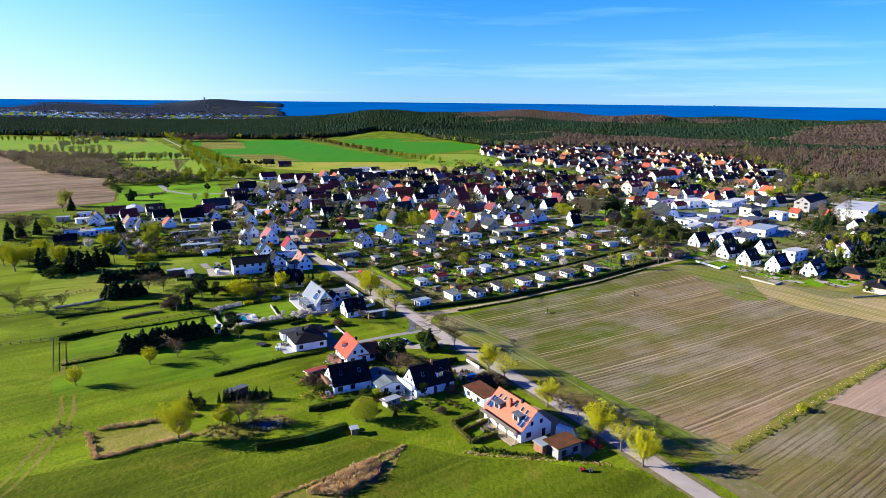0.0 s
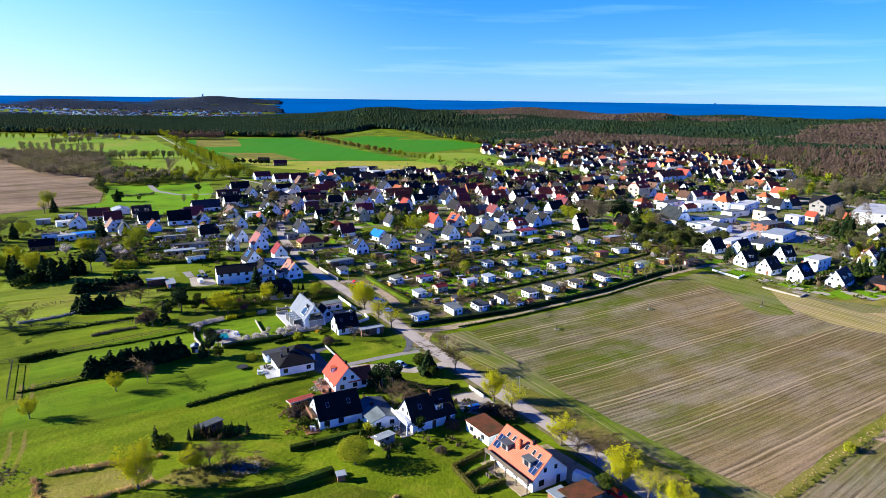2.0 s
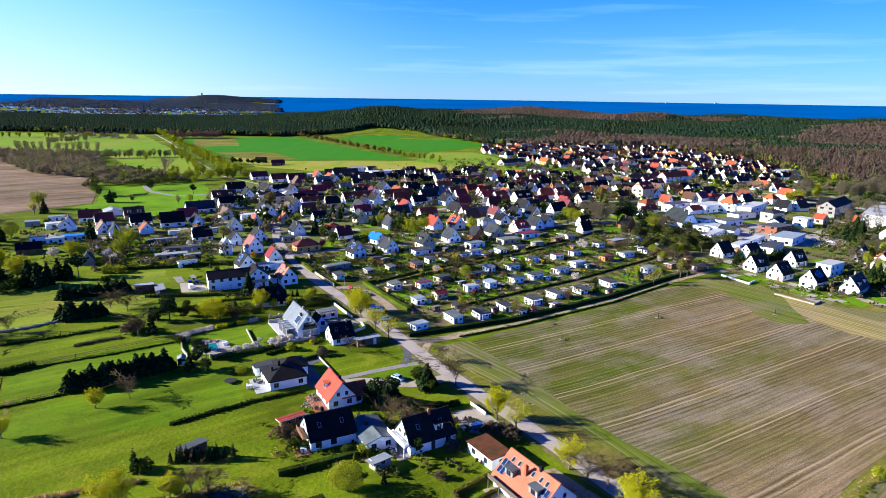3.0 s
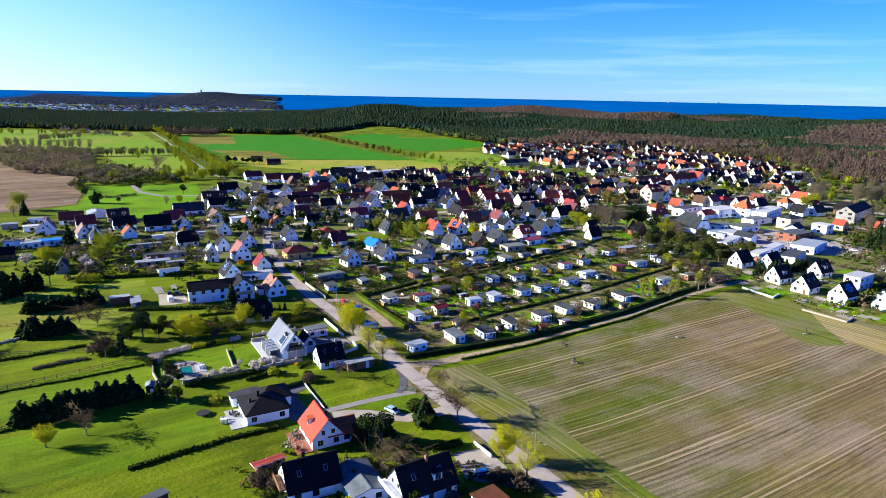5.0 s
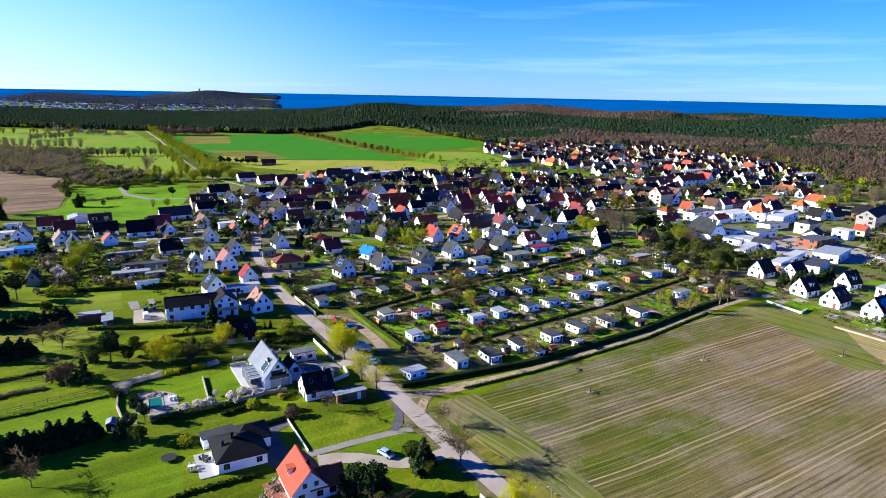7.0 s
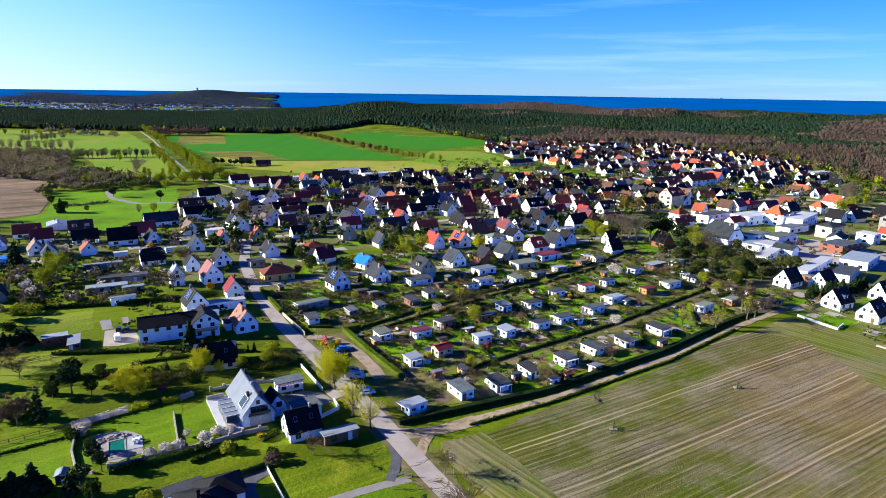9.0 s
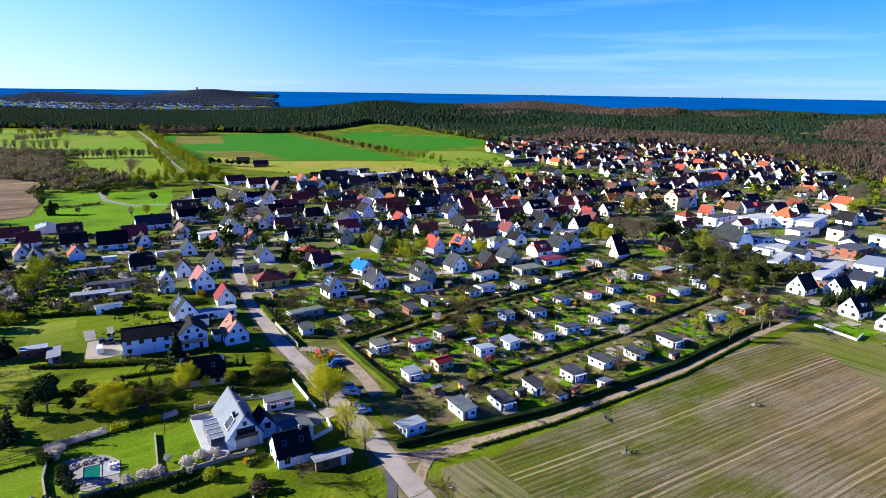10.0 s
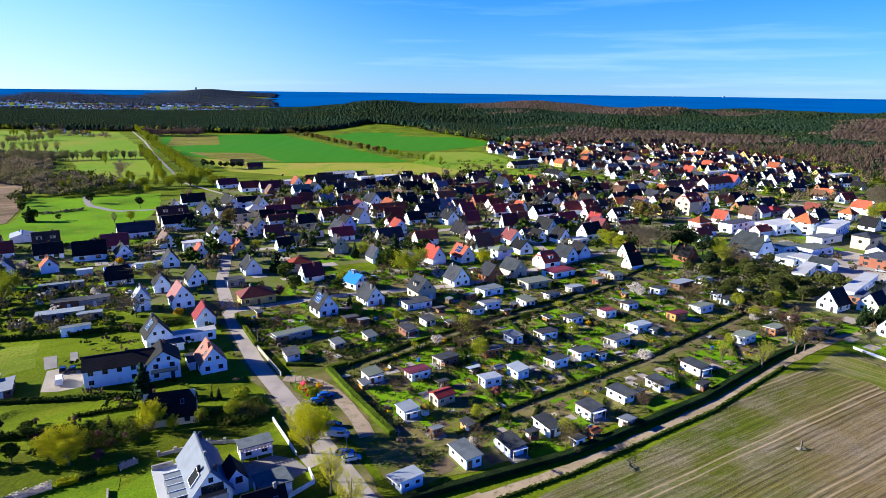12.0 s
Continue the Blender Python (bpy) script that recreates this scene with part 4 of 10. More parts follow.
def conifer_meshes(key, h, r, leaf, seed, slim=1.0):
    rs = np.random.RandomState(seed)
    limbs = [((0, 0, -0.1), (0, 0, h * 0.95), 0.02 * h, 0.004 * h, 6)]
    pts, sz = [], []
    for j in range(13):
        f = j / 12
        z, rad = h * (0.08 + 0.90 * f), r * (1 - f) ** 0.85 + 0.06 * r
        k = max(3, int(15 * (1 - f) + 2))
        for i in range(k):
            g = 6.283 * i / k + j * 0.7 + rs.uniform(-.2, .2)
            rr = rad * rs.uniform(0.45, 1.05)
            pts.append((math.cos(g) * rr, math.sin(g) * rr, z + rs.uniform(-.03, .03) * h - 0.08 * rr))
            sz.append((0.20 * r + 0.16 * rad) * rs.uniform(0.7, 1.3))
    v, t = clumps(np.array(pts, np.float32), np.array(sz), rs, 0.7 * slim)
    TREE_KIT[key] = (wood_mesh("trunk", limbs), fast_mesh("crown", v, t, leaf))


def shrub_mesh(key, h, r, leaf, seed, count=240):
    rs = np.random.RandomState(seed)
    pts = []
    while len(pts) < count:
        p = rs.uniform(-1, 1, 3)
        if np.linalg.norm(p) < 1 and p[2] > -0.55:
            pts.append((p[0] * r, p[1] * r, h * 0.42 + p[2] * h * 0.55))
    v, t = clumps(np.array(pts, np.float32), 0.135 * r * rs.uniform(0.6, 1.3, count), rs)
    TREE_KIT[key] = (wood_mesh("stem", [((0, 0, -0.1), (0.1, 0, h * 0.5), 0.06, 0.03, 5), ((0, 0, 0), (-0.3 * r, 0.2 * r, h * 0.5), 0.05, 0.02, 4)]), fast_mesh("foliage", v, t, leaf))


leaf_tree_meshes("yellow", 7.5, 3.3, "yellow_leaf", 4200, 0.105, 3, hollow=0.2, airy=0.85, trunk_share=0.16)
leaf_tree_meshes("yellow_b", 6.5, 2.8, "yellow_leaf", 2800, 0.105, 4, hollow=0.2, airy=0.85, trunk_share=0.18)
leaf_tree_meshes("yellow_thin", 6.5, 2.8, "yellow_leaf", 1100, 0.085, 5, hollow=0.1, airy=0.95)
leaf_tree_meshes("willow", 8.0, 3.6, "willow_leaf", 1500, 0.17, 6, hollow=0.2, airy=0.8)
leaf_tree_meshes("willow_b", 7.0, 3.2, "willow_leaf", 2000, 0.15, 7, hollow=0.2, trunk_share=0.12)
leaf_tree_meshes("willow_row", 8.6, 2.3, "willow_leaf", 560, 0.26, 41, hollow=0.1, trunk_share=0.12)
leaf_tree_meshes("birch", 9.0, 2.3, "willow_leaf", 460, 0.15, 43, hollow=0.0, trunk_share=0.2, airy=0.9)
leaf_tree_meshes("green", 7.0, 3.0, "green_leaf", 520, 0.34, 8)
leaf_tree_meshes("blossom", 4.5, 2.2, "blossom", 330, 0.22, 9, trunk_share=0.2)
leaf_tree_meshes("copper", 4.5, 2.0, "red_leaf", 200, 0.36, 10, trunk_share=0.2)
leaf_tree_meshes("autumn", 9.0, 4.2, "ochre_bud", 420, 0.5, 14)
bare_tree_meshes("bare", 7.0, 3.0, 11, 520)
bare_tree_meshes("bare_b", 6.0, 2.6, 12, 460)
bare_tree_meshes("bare_tall", 14.0, 3.0, 13, 1100, "scrub_grey")
conifer_meshes("conifer", 8.0, 2.2, "conifer_leaf", 15)
conifer_meshes("conifer_slim", 4.5, 0.8, "conifer_leaf", 16)
conifer_meshes("conifer_wide", 7.0, 3.0, "conifer_leaf", 17)
leaf_tree_meshes("pine_tree", 9.0, 3.4, "conifer_leaf", 520, 0.38, 18, trunk_share=0.4)
leaf_tree_meshes("olive_pine", 8.0, 3.2, "needle_olive", 420, 0.40, 19, trunk_share=0.3)
leaf_tree_meshes("bare_crown", 11.0, 3.3, "scrub_grey", 760, 0.22, 31, trunk_share=0.20, hollow=0.1)
shrub_mesh("shrub", 1.9, 1.3, "green_leaf", 21)
shrub_mesh("shrub_spring", 1.8, 1.3, "willow_leaf", 22)
shrub_mesh("forsythia", 1.5, 1.0, "forsythia_flower", 23)
shrub_mesh("shrub_white", 1.5, 1.1, "blossom", 24)
shrub_mesh("shrub_brown", 1.7, 1.3, "bare", 25)
shrub_mesh("reed_clump", 1.5, 1.4, "reed", 26)

TREE_TAGS = {
    "yellow": ("roadside_tree", "young tree with bright yellow-green spring leaves", "tree"),
    "yellow_b": ("roadside_tree", "small tree with bright yellow-green spring leaves", "tree"),
    "yellow_thin": ("roadside_tree", "sparse tree just coming into pale leaf", "tree"),
    "willow": ("willow_tree", "willow with pale green spring foliage", "tree"),
    "willow_b": ("willow_tree", "broad low willow with pale green foliage", "tree"),
    "willow_row": ("willow_tree", "willow with pale green spring foliage beside the lane", "tree"),
    "birch": ("birch_tree", "slender birch with wispy olive spring twigs", "tree"),
    "green": ("garden_tree", "leafy dark green garden tree", "tree"),
    "blossom": ("blossom_tree", "small fruit tree in white blossom", "tree"),
    "copper": ("copper_tree", "small tree with dark copper leaves", "tree"),
    "autumn": ("budding_tree", "tree covered in ochre spring buds", "tree"),
    "bare": ("bare_tree", "leafless garden tree with fine grey twigs", "tree"),
    "bare_b": ("bare_tree", "small leafless fruit tree with grey twigs", "tree"),
    "bare_tall": ("bare_tree", "tall leafless tree with pale branches", "tree"),
    "conifer": ("spruce_tree", "dark green conical spruce", "tree"),
    "conifer_slim": ("cypress", "slim dark columnar cypress", "tree"),
    "conifer_wide": ("spruce_tree", "broad dark green conifer in a row", "tree"),
    "pine_tree": ("pine_tree", "dark green pine with a rounded crown", "tree"),
    "olive_pine": ("pine_tree", "olive green pine in a dense group", "tree"),
    "bare_crown": ("bare_tree", "leafless grey-brown tree in a row", "tree"),
    "shrub": ("shrub", "dark green garden shrub", "shrub"),
    "shrub_spring": ("shrub", "pale green garden shrub coming into leaf", "shrub"),
    "forsythia": ("forsythia_bush", "bright yellow flowering forsythia bush", "shrub"),
    "shrub_white": ("blossom_bush", "white flowering garden bush", "shrub"),
    "shrub_brown": ("shrub", "leafless brown garden shrub", "shrub"),
    "reed_clump": ("reed_clump", "clump of dry straw-coloured reed", "reed"),
}


def tree(key, x, y, s=1.0, tall=1.0):
    name, label, category = TREE_TAGS[key]
    base = new(name)
    base.matrix_basis = Matrix.LocRotScale((x, y, height(x, y)), Euler((0, 0, random.uniform(0, 6.28))), (s, s, s * tall))
    wood, crown = TREE_KIT[key]
    part(wood.name.split(".")[0], wood, base)
    part(crown.name.split(".")[0], crown, base)
    return tagged(base, label, category, TREE_TAGS[key][2] + "s of the village")


def row_of(key, a, b, n, s=1.0, jitter=0.6):
    for i in range(n):
        f = (i + 0.5) / n
        tree(key, a[0] + (b[0] - a[0]) * f + random.uniform(-jitter, jitter), a[1] + (b[1] - a[1]) * f + random.uniform(-jitter, jitter), s * random.uniform(0.8, 1.2))


def hedge(name, pts, wide, tall, leaf, label, gap=0.35, loose=0.12, grow=1.0):
    """A hedge along pts: a solid woody core closely covered with leaf clumps."""
    rs = np.random.RandomState(int(abs(pts[0][0] * 13 + pts[0][1] * 7)) % 10000)
    clipped = "clipped" in label
    if clipped:
        loose, grow = loose * 0.5, grow * 0.62
    cs = []
    bm = bmesh.new()
    for a, b in zip(pts, pts[1:]):
        d = Vector((b[0] - a[0], b[1] - a[1]))
        size = d.length
        d.normalize()
        s = Vector((-d.y, d.x)) * wide * (0.49 if clipped else 0.40)
        q = [bm.verts.new((p[0] + k * s.x, p[1] + k * s.y, z)) for z in (0, tall * (0.98 if clipped else 0.86)) for p, k in ((a, 1), (a, -1), (b, -1), (b, 1))]
        for f in ((0, 1, 2, 3), (7, 6, 5, 4), (0, 4, 5, 1), (1, 5, 6, 2), (2, 6, 7, 3), (3, 7, 4, 0)):
            bm.faces.new([q[i] for i in f])
        n = int(size * (wide + 2 * tall) / (gap * gap * 1.6))
        u, v = rs.uniform(0, size, n), rs.uniform(0, wide + 2 * tall, n)
        for uu, vv in zip(u, v):
            if vv < tall:
                o, z = -wide / 2, vv
            elif vv < tall + wide:
                o, z = vv - tall - wide / 2, tall
            else:
                o, z = wide / 2, vv - tall - wide
            cs.append((a[0] + d.x * uu - d.y * o + rs.uniform(-loose, loose), a[1] + d.y * uu + d.x * o + rs.uniform(-loose, loose), max(0.1, z + rs.uniform(-loose, loose))))
    bmesh.ops.recalc_face_normals(bm, faces=bm.faces[:])
    base = new(name)
    part("core", bm_mesh("core", bm, leaf), base)
    v, t = clumps(np.array(cs, np.float32), gap * grow * rs.uniform(0.55, 1.1, len(cs)), rs)
    part("foliage", fast_mesh("foliage", v, t, leaf), base)
    return tagged(base, label, "hedge")


def bushes(name, spots, leaf, size, label, category="shrubs", tall=1.0, each=7, fine=0.42, squash=0.75):
    """Countless low plants over an area, in one mesh."""
    rs = np.random.RandomState(len(spots) + 5)
    if leaf == "bare_grey" and fine == 0.42:
        each, fine, squash = each * 2, 0.22, 1.5
    cs, sz = [], []
    for x, y in spots:
        s = size * rs.uniform(0.5, 1.5)
        for _ in range(each):
            p = rs.normal(0, 0.5, 3)
            cs.append((x + p[0] * s, y + p[1] * s, max(0.1, (0.45 + abs(p[2]) * 0.6) * s * tall)))
            sz.append(fine * s * rs.uniform(0.6, 1.3))
    v, t = clumps(np.array(cs, np.float32), np.array(sz), rs, squash)
    return tagged(new(name, fast_mesh(name, v, t, leaf)), label, category, kind="stuff")


# ---- houses and huts ----
WALL_WORD = {"render_white": "white rendered", "render_cream": "cream rendered", "render_grey": "grey rendered", "render_yellow": "yellow rendered", "brick_wall": "red brick", "wood_wall": "brown boarded", "orange_wood": "orange boarded"}
ROOF_WORD = {"roof_black": "black tiled", "roof_slate": "grey slate", "roof_pale": "pale grey tiled", "roof_red": "red tiled", "roof_orange": "orange tiled", "roof_pink": "bright orange tiled", "roof_dusky": "faded pinkish tiled", "roof_brown": "brown tiled", "roof_maroon": "maroon", "roof_blue": "bright blue", "sedum": "mossy red-brown planted", "felt": "grey felt", "felt_dark": "dark felt", "sheet_light": "pale sheet", "sheet_green": "grey-green sheet", "flat_white": "pale flat"}


def window_mesh(w, h, frame_mat="white_paint", bars=1):
    """A window with a frame, glazing bars and recessed panes, its middle at the origin and its face towards -y."""
    bm = bmesh.new()
    xs = [-w / 2 + w * i / (bars + 1) for i in range(bars + 2)]
    lo = [bm.verts.new((x, -0.06, -h / 2)) for x in xs]
    hi = [bm.verts.new((x, -0.06, h / 2)) for x in xs]
    fronts = [bm.faces.new((lo[i], lo[i + 1], hi[i + 1], hi[i])) for i in range(bars + 1)]
    back = [bm.verts.new((x, 0.05, z)) for x, z in ((xs[0], -h / 2), (xs[-1], -h / 2), (xs[-1], h / 2), (xs[0], h / 2))]
    bm.faces.new((back[0], back[1], *lo[::-1]))
    bm.faces.new((*hi, back[2], back[3]))
    bm.faces.new((back[0], lo[0], hi[0], back[3]))
    bm.faces.new((lo[-1], back[1], back[2], hi[-1]))
    bmesh.ops.inset_individual(bm, faces=fronts, thickness=0.075, depth=0)
    bmesh.ops.inset_individual(bm, faces=fronts, thickness=0.004, depth=-0.05)
    for f in fronts:
        f.material_index = 1
    return bm_mesh("window", bm, frame_mat, "glass")


WIN = {"dark_wide": window_mesh(1.7, 1.5, "dark_frame"), "std": window_mesh(1.3, 1.35), "small": window_mesh(0.9, 1.1, bars=0), "wide": window_mesh(2.2, 1.5, bars=2), "dark": window_mesh(1.4, 1.4, "dark_frame"), "tall": window_mesh(2.4, 2.2, "dark_frame", 2), "hut": window_mesh(1.0, 0.8, bars=1), "sky": window_mesh(0.8, 1.2, "dark_frame", 0)}


def door_mesh(w=1.05, h=2.1, m="dark_frame"):
    bm = bmesh.new()
    box_bm(bm, -w / 2, w / 2, -0.05, 0.04, 0.02, h)
    box_bm(bm, -w / 2 + 0.15, w / 2 - 0.15, -0.075, -0.05, 0.2, 0.9)
    box_bm(bm, -w / 2 + 0.15, w / 2 - 0.15, -0.075, -0.05, 1.05, h - 0.15)
    box_bm(bm, w / 2 - 0.13, w / 2 - 0.09, -0.13, -0.05, 1.0, 1.12)
    return bm_mesh("door", bm, m)


DOOR = {"dark": door_mesh(), "brown": door_mesh(m="wood_wall"), "white": door_mesh(m="white_paint"), "garage": door_mesh(2.6, 2.2, "flat_white")}


def gable_wall(w, l, eave, ridge, m, hip=0.0):
    x, y = w / 2, l / 2
    if hip:
        v = [(-x, -y, 0), (x, -y, 0), (x, y, 0), (-x, y, 0), (-x, -y, eave), (x, -y, eave), (x, y, eave), (-x, y, eave)]
        return mesh_from("wall", v, [(0, 1, 5, 4), (1, 2, 6, 5), (2, 3, 7, 6), (3, 0, 4, 7), (4, 5, 6, 7), (3, 2, 1, 0)], m)
    v = [(-x, -y, 0), (x, -y, 0), (x, y, 0), (-x, y, 0), (-x, -y, eave), (x, -y, eave), (x, y, eave), (-x, y, eave), (0, -y, ridge), (0, y, ridge)]
    return mesh_from("wall", v, [(0, 1, 5, 8, 4), (2, 3, 7, 9, 6), (1, 2, 6, 5), (3, 0, 4, 7), (4, 8, 9, 7), (8, 5, 6, 9), (3, 2, 1, 0)], m)


def slab(top, thick=0.18):
    """A closed slab below the polygon top."""
    n = len(top)
    v = list(top) + [(p[0], p[1], p[2] - thick) for p in top]
    f = [tuple(range(n)), tuple(range(2 * n - 1, n - 1, -1))] + [(i, i + n, (i + 1) % n + n, (i + 1) % n) for i in range(n)]
    return v, f


def join(parts):
    vs, fs = [], []
    for v, f in parts:
        fs += [tuple(i + len(vs) for i in q) for q in f]
        vs += v
    return vs, fs


def gable_roof(w, l, eave, ridge, m, over=0.45, half_hip=0.0):
    s = (ridge - eave) / (w / 2)
    x, y, zt = w / 2 + over, l / 2 + over * 0.7, 0.16
    ze, zr = eave - over * s + zt, ridge + zt
    c = y * half_hip
    k = 0.42 if half_hip else 0.0
    xe, zk = x * k, zr - (zr - ze) * k
    if half_hip:
        parts = []
        for sg in (-1, 1):
            p = [(sg * x, -y, ze), (sg * x, y, ze), (sg * xe, y, zk), (0, y - c, zr), (0, -y + c, zr), (sg * xe, -y, zk)]
            parts.append(slab(p if sg > 0 else p[::-1]))
        for sg in (-1, 1):
            p = [(-xe, sg * y, zk), (xe, sg * y, zk), (0, sg * (y - c), zr)]
            parts.append(slab(p if sg < 0 else p[::-1]))
    else:
        parts = [slab([(x, -y, ze), (x, y, ze), (0, y, zr), (0, -y, zr)]), slab([(-x, y, ze), (-x, -y, ze), (0, -y, zr), (0, y, zr)])]
        parts.append(slab([(0.16, -y, zr + 0.03), (0.16, y, zr + 0.03), (-0.16, y, zr + 0.03), (-0.16, -y, zr + 0.03)], 0.14))
    v, f = join(parts)
    return mesh_from("roof", v, f, m)


def hip_roof(w, l, eave, ridge, m, over=0.5):
    x, y = w / 2 + over, l / 2 + over
    r = max(0.02, y - x)
    z = eave + 0.10
    v, f = join([slab([(x, -y, z), (x, y, z), (0, r, ridge), (0, -r, ridge)]), slab([(-x, y, z), (-x, -y, z), (0, -r, ridge), (0, r, ridge)]), slab([(-x, -y, z), (x, -y, z), (0, -r, ridge)]), slab([(x, y, z), (-x, y, z), (0, r, ridge)])])
    return mesh_from("roof", v, f, m)


def flat_roof(w, l, h, m, fall=0.25, over=0.3):
    x, y = w / 2 + over, l / 2 + over
    v, f = slab([(-x, -y, h + 0.14), (x, -y, h + 0.14 + fall), (x, y, h + 0.14 + fall), (-x, y, h + 0.14)], 0.2)
    return mesh_from("roof", v, f, m)


def lean_wall(w, l, h, m, fall=0.25):
    x, y = w / 2, l / 2
    v = [(-x, -y, 0), (x, -y, 0), (x, y, 0), (-x, y, 0), (-x, -y, h), (x, -y, h + fall), (x, y, h + fall), (-x, y, h)]
    return mesh_from("wall", v, [(0, 1, 5, 4), (1, 2, 6, 5), (2, 3, 7, 6), (3, 0, 4, 7), (4, 5, 6, 7), (3, 2, 1, 0)], m)


BUILT = []


def chimney(parent, x, y, z, h=1.3, m="brick_wall"):
    bm = bmesh.new()
    box_bm(bm, -0.3, 0.3, -0.3, 0.3, -1.2, h)
    box_bm(bm, -0.36, 0.36, -0.36, 0.36, h - 0.22, h - 0.06)
    box_bm(bm, -0.2, 0.2, -0.2, 0.2, h + 0.001, h + 0.14)
    return part("chimney", bm_mesh("chimney", bm, m), parent, at=pose(x, y, z))


def wall_spots(w, l, side, n):
    """Poses for n openings along a wall: 0 front gable, 1 right, 2 back gable, 3 left; z is left 0."""
    size, off = (w, l / 2) if side in (0, 2) else (l, w / 2)
    return [pose(0, 0, 0, 0, 0, 90 * side) @ pose(-size / 2 + size * (i + 0.5) / n, -off, 0) for i in range(n)]


def up(m, z):
    return Matrix.Translation((0, 0, z)) @ m


def dormer(parent, w, eave, ridge, y, side, wide=2.4, m_roof="roof_black", m_wall="render_white"):
    """A flat-roofed dormer that stands out of the slope."""
    tall = 1.7
    f0 = 0.22
    x0, z0 = w / 2 * (1 - f0), eave + (ridge - eave) * f0
    x1 = x0 * (1 - min(0.9, tall / max(0.1, ridge - z0)))
    bm = bmesh.new()
    box_bm(bm, x1 - 0.1, x0, -wide / 2, wide / 2, z0 - 0.4, z0 + tall)
    turn = pose(0, 0, 0, 0, 0, 0 if side > 0 else 180)
    d = part("dormer", bm_mesh("dormer", bm, m_wall), parent, at=pose(0, y, 0) @ turn)
    bm = bmesh.new()
    box_bm(bm, x1 - 0.5, x0 + 0.35, -wide / 2 - 0.25, wide / 2 + 0.25, z0 + tall + 0.003, z0 + tall + 0.16)
    part("dormer_roof", bm_mesh("dormer_roof", bm, m_roof), d)
    part("window", WIN["std"], d, at=pose(x0 + 0.02, 0, z0 + 0.85) @ pose(0, 0, 0, 0, 0, 90))
    return d


def house(x, y, rot, w, l, eave, ridge, roof, wall="render_white", form="gable", detail=2, extra="", group="houses of the village"):
    """A house at x, y. rot turns it; w across the ridge, l along it."""
    base = new("house" if eave > 2.7 or form != "flat" else "garage")
    base.matrix_basis = pose(x, y, 0, 0, 0, rot)
    BUILT.append((x, y, max(w, l) / 2, rot, w / 2, l / 2))
    seed = int(abs(x) * 31 + abs(y) * 17)
    rs = random.Random(seed)
    if form == "flat":
        part("wall", lean_wall(w, l, eave, wall, 0.2), base)
        part("roof", flat_roof(w, l, eave, roof, 0.2), base)
        ridge = eave
    elif form == "hip":
        part("wall", gable_wall(w, l, eave, ridge, wall, 1), base)
        part("roof", hip_roof(w, l, eave, ridge, roof), base)
    else:
        part("wall", gable_wall(w, l, eave, ridge, wall), base)
        part("roof", gable_roof(w, l, eave, ridge, roof, half_hip=0.28 if form == "half" else 0.0), base)
    if form != "flat" and (detail or seed % 2):
        chimney(base, rs.uniform(-0.12, 0.12) * w, rs.uniform(-0.3, 0.3) * l, ridge - 0.1, 0.95, rs.choice(["brick_wall", "render_grey", "roof_black"]))
    kind = rs.choice(["std", "std", "dark"])
    floors = [1.55] if eave < 4.6 else ([1.55, 4.2] if eave < 7.2 else [1.55, 4.3, 7.2])
    for side in range(4):
        size = w if side in (0, 2) else l
        n = max(1, min(7, int(size / (3.3 if detail > 1 else 5.4 if detail else 6.5))))
        for k, z in enumerate(floors):
            for i, p in enumerate(wall_spots(w, l, side, n)):
                if detail and k == 0 and side == seed % 2 and i == n // 2:
                    part("door", DOOR[rs.choice(["dark", "brown", "white"])], base, at=p)
                elif rs.random() < (0.9 if detail > 1 else 0.75):
                    part("window", WIN[kind if detail > 1 else "wide" if kind == "std" else "dark_wide"], base, at=up(p, z + (0.05 if eave > 2.9 else -0.15)))
        if form in ("gable", "half") and side in (0, 2) and ridge - eave > 2.6:
            for p in wall_spots(w * 0.62, l, side, 2 if w > 7 and detail > 1 else 1):
                part("window", WIN["small"], base, at=up(p, eave + min(1.25, (ridge - eave) * 0.3)))
    if "dormer" in extra:
        for sd in (-1, 1):
            for yy in ((0,) if l < 11 else (-l / 4, l / 4)):
                dormer(base, w, eave, ridge, yy, sd, m_roof=roof, m_wall=wall)
    if "solar" in extra:
        solar(base, w, eave, ridge, l, 1 if "right" in extra else -1)
    if "sky" in extra:
        for sd in (-1, 1):
            for yy in (-l / 4, l / 4):
                skylight(base, w, eave, ridge, yy, 0.5, sd)
    words = f"{WALL_WORD[wall]} {'flat-roofed building' if form == 'flat' else 'house'} with a {ROOF_WORD[roof]} {'hipped ' if form == 'hip' else ''}roof"
    return tagged(base, words, "house" if eave > 2.7 or form != "flat" else "garage", group)


def on_slope(w, eave, ridge, y, f, side):
    a = math.atan2(ridge - eave, w / 2)
    return Matrix.Translation((side * w / 2 * (1 - f), y, eave + (ridge - eave) * f + 0.20 / math.cos(a))) @ Matrix.Rotation(side * a, 4, "Y")


def skylight(base, w, eave, ridge, y, f, side):
    bm = bmesh.new()
    box_bm(bm, -0.65, 0.65, -0.42, 0.42, -0.08, 0.04, 0)
    box_bm(bm, -0.55, 0.55, -0.32, 0.32, 0.042, 0.06, 1)
    return part("skylight", bm_mesh("skylight", bm, "grey_metal", "glass"), base, at=on_slope(w, eave, ridge, y, f, side))


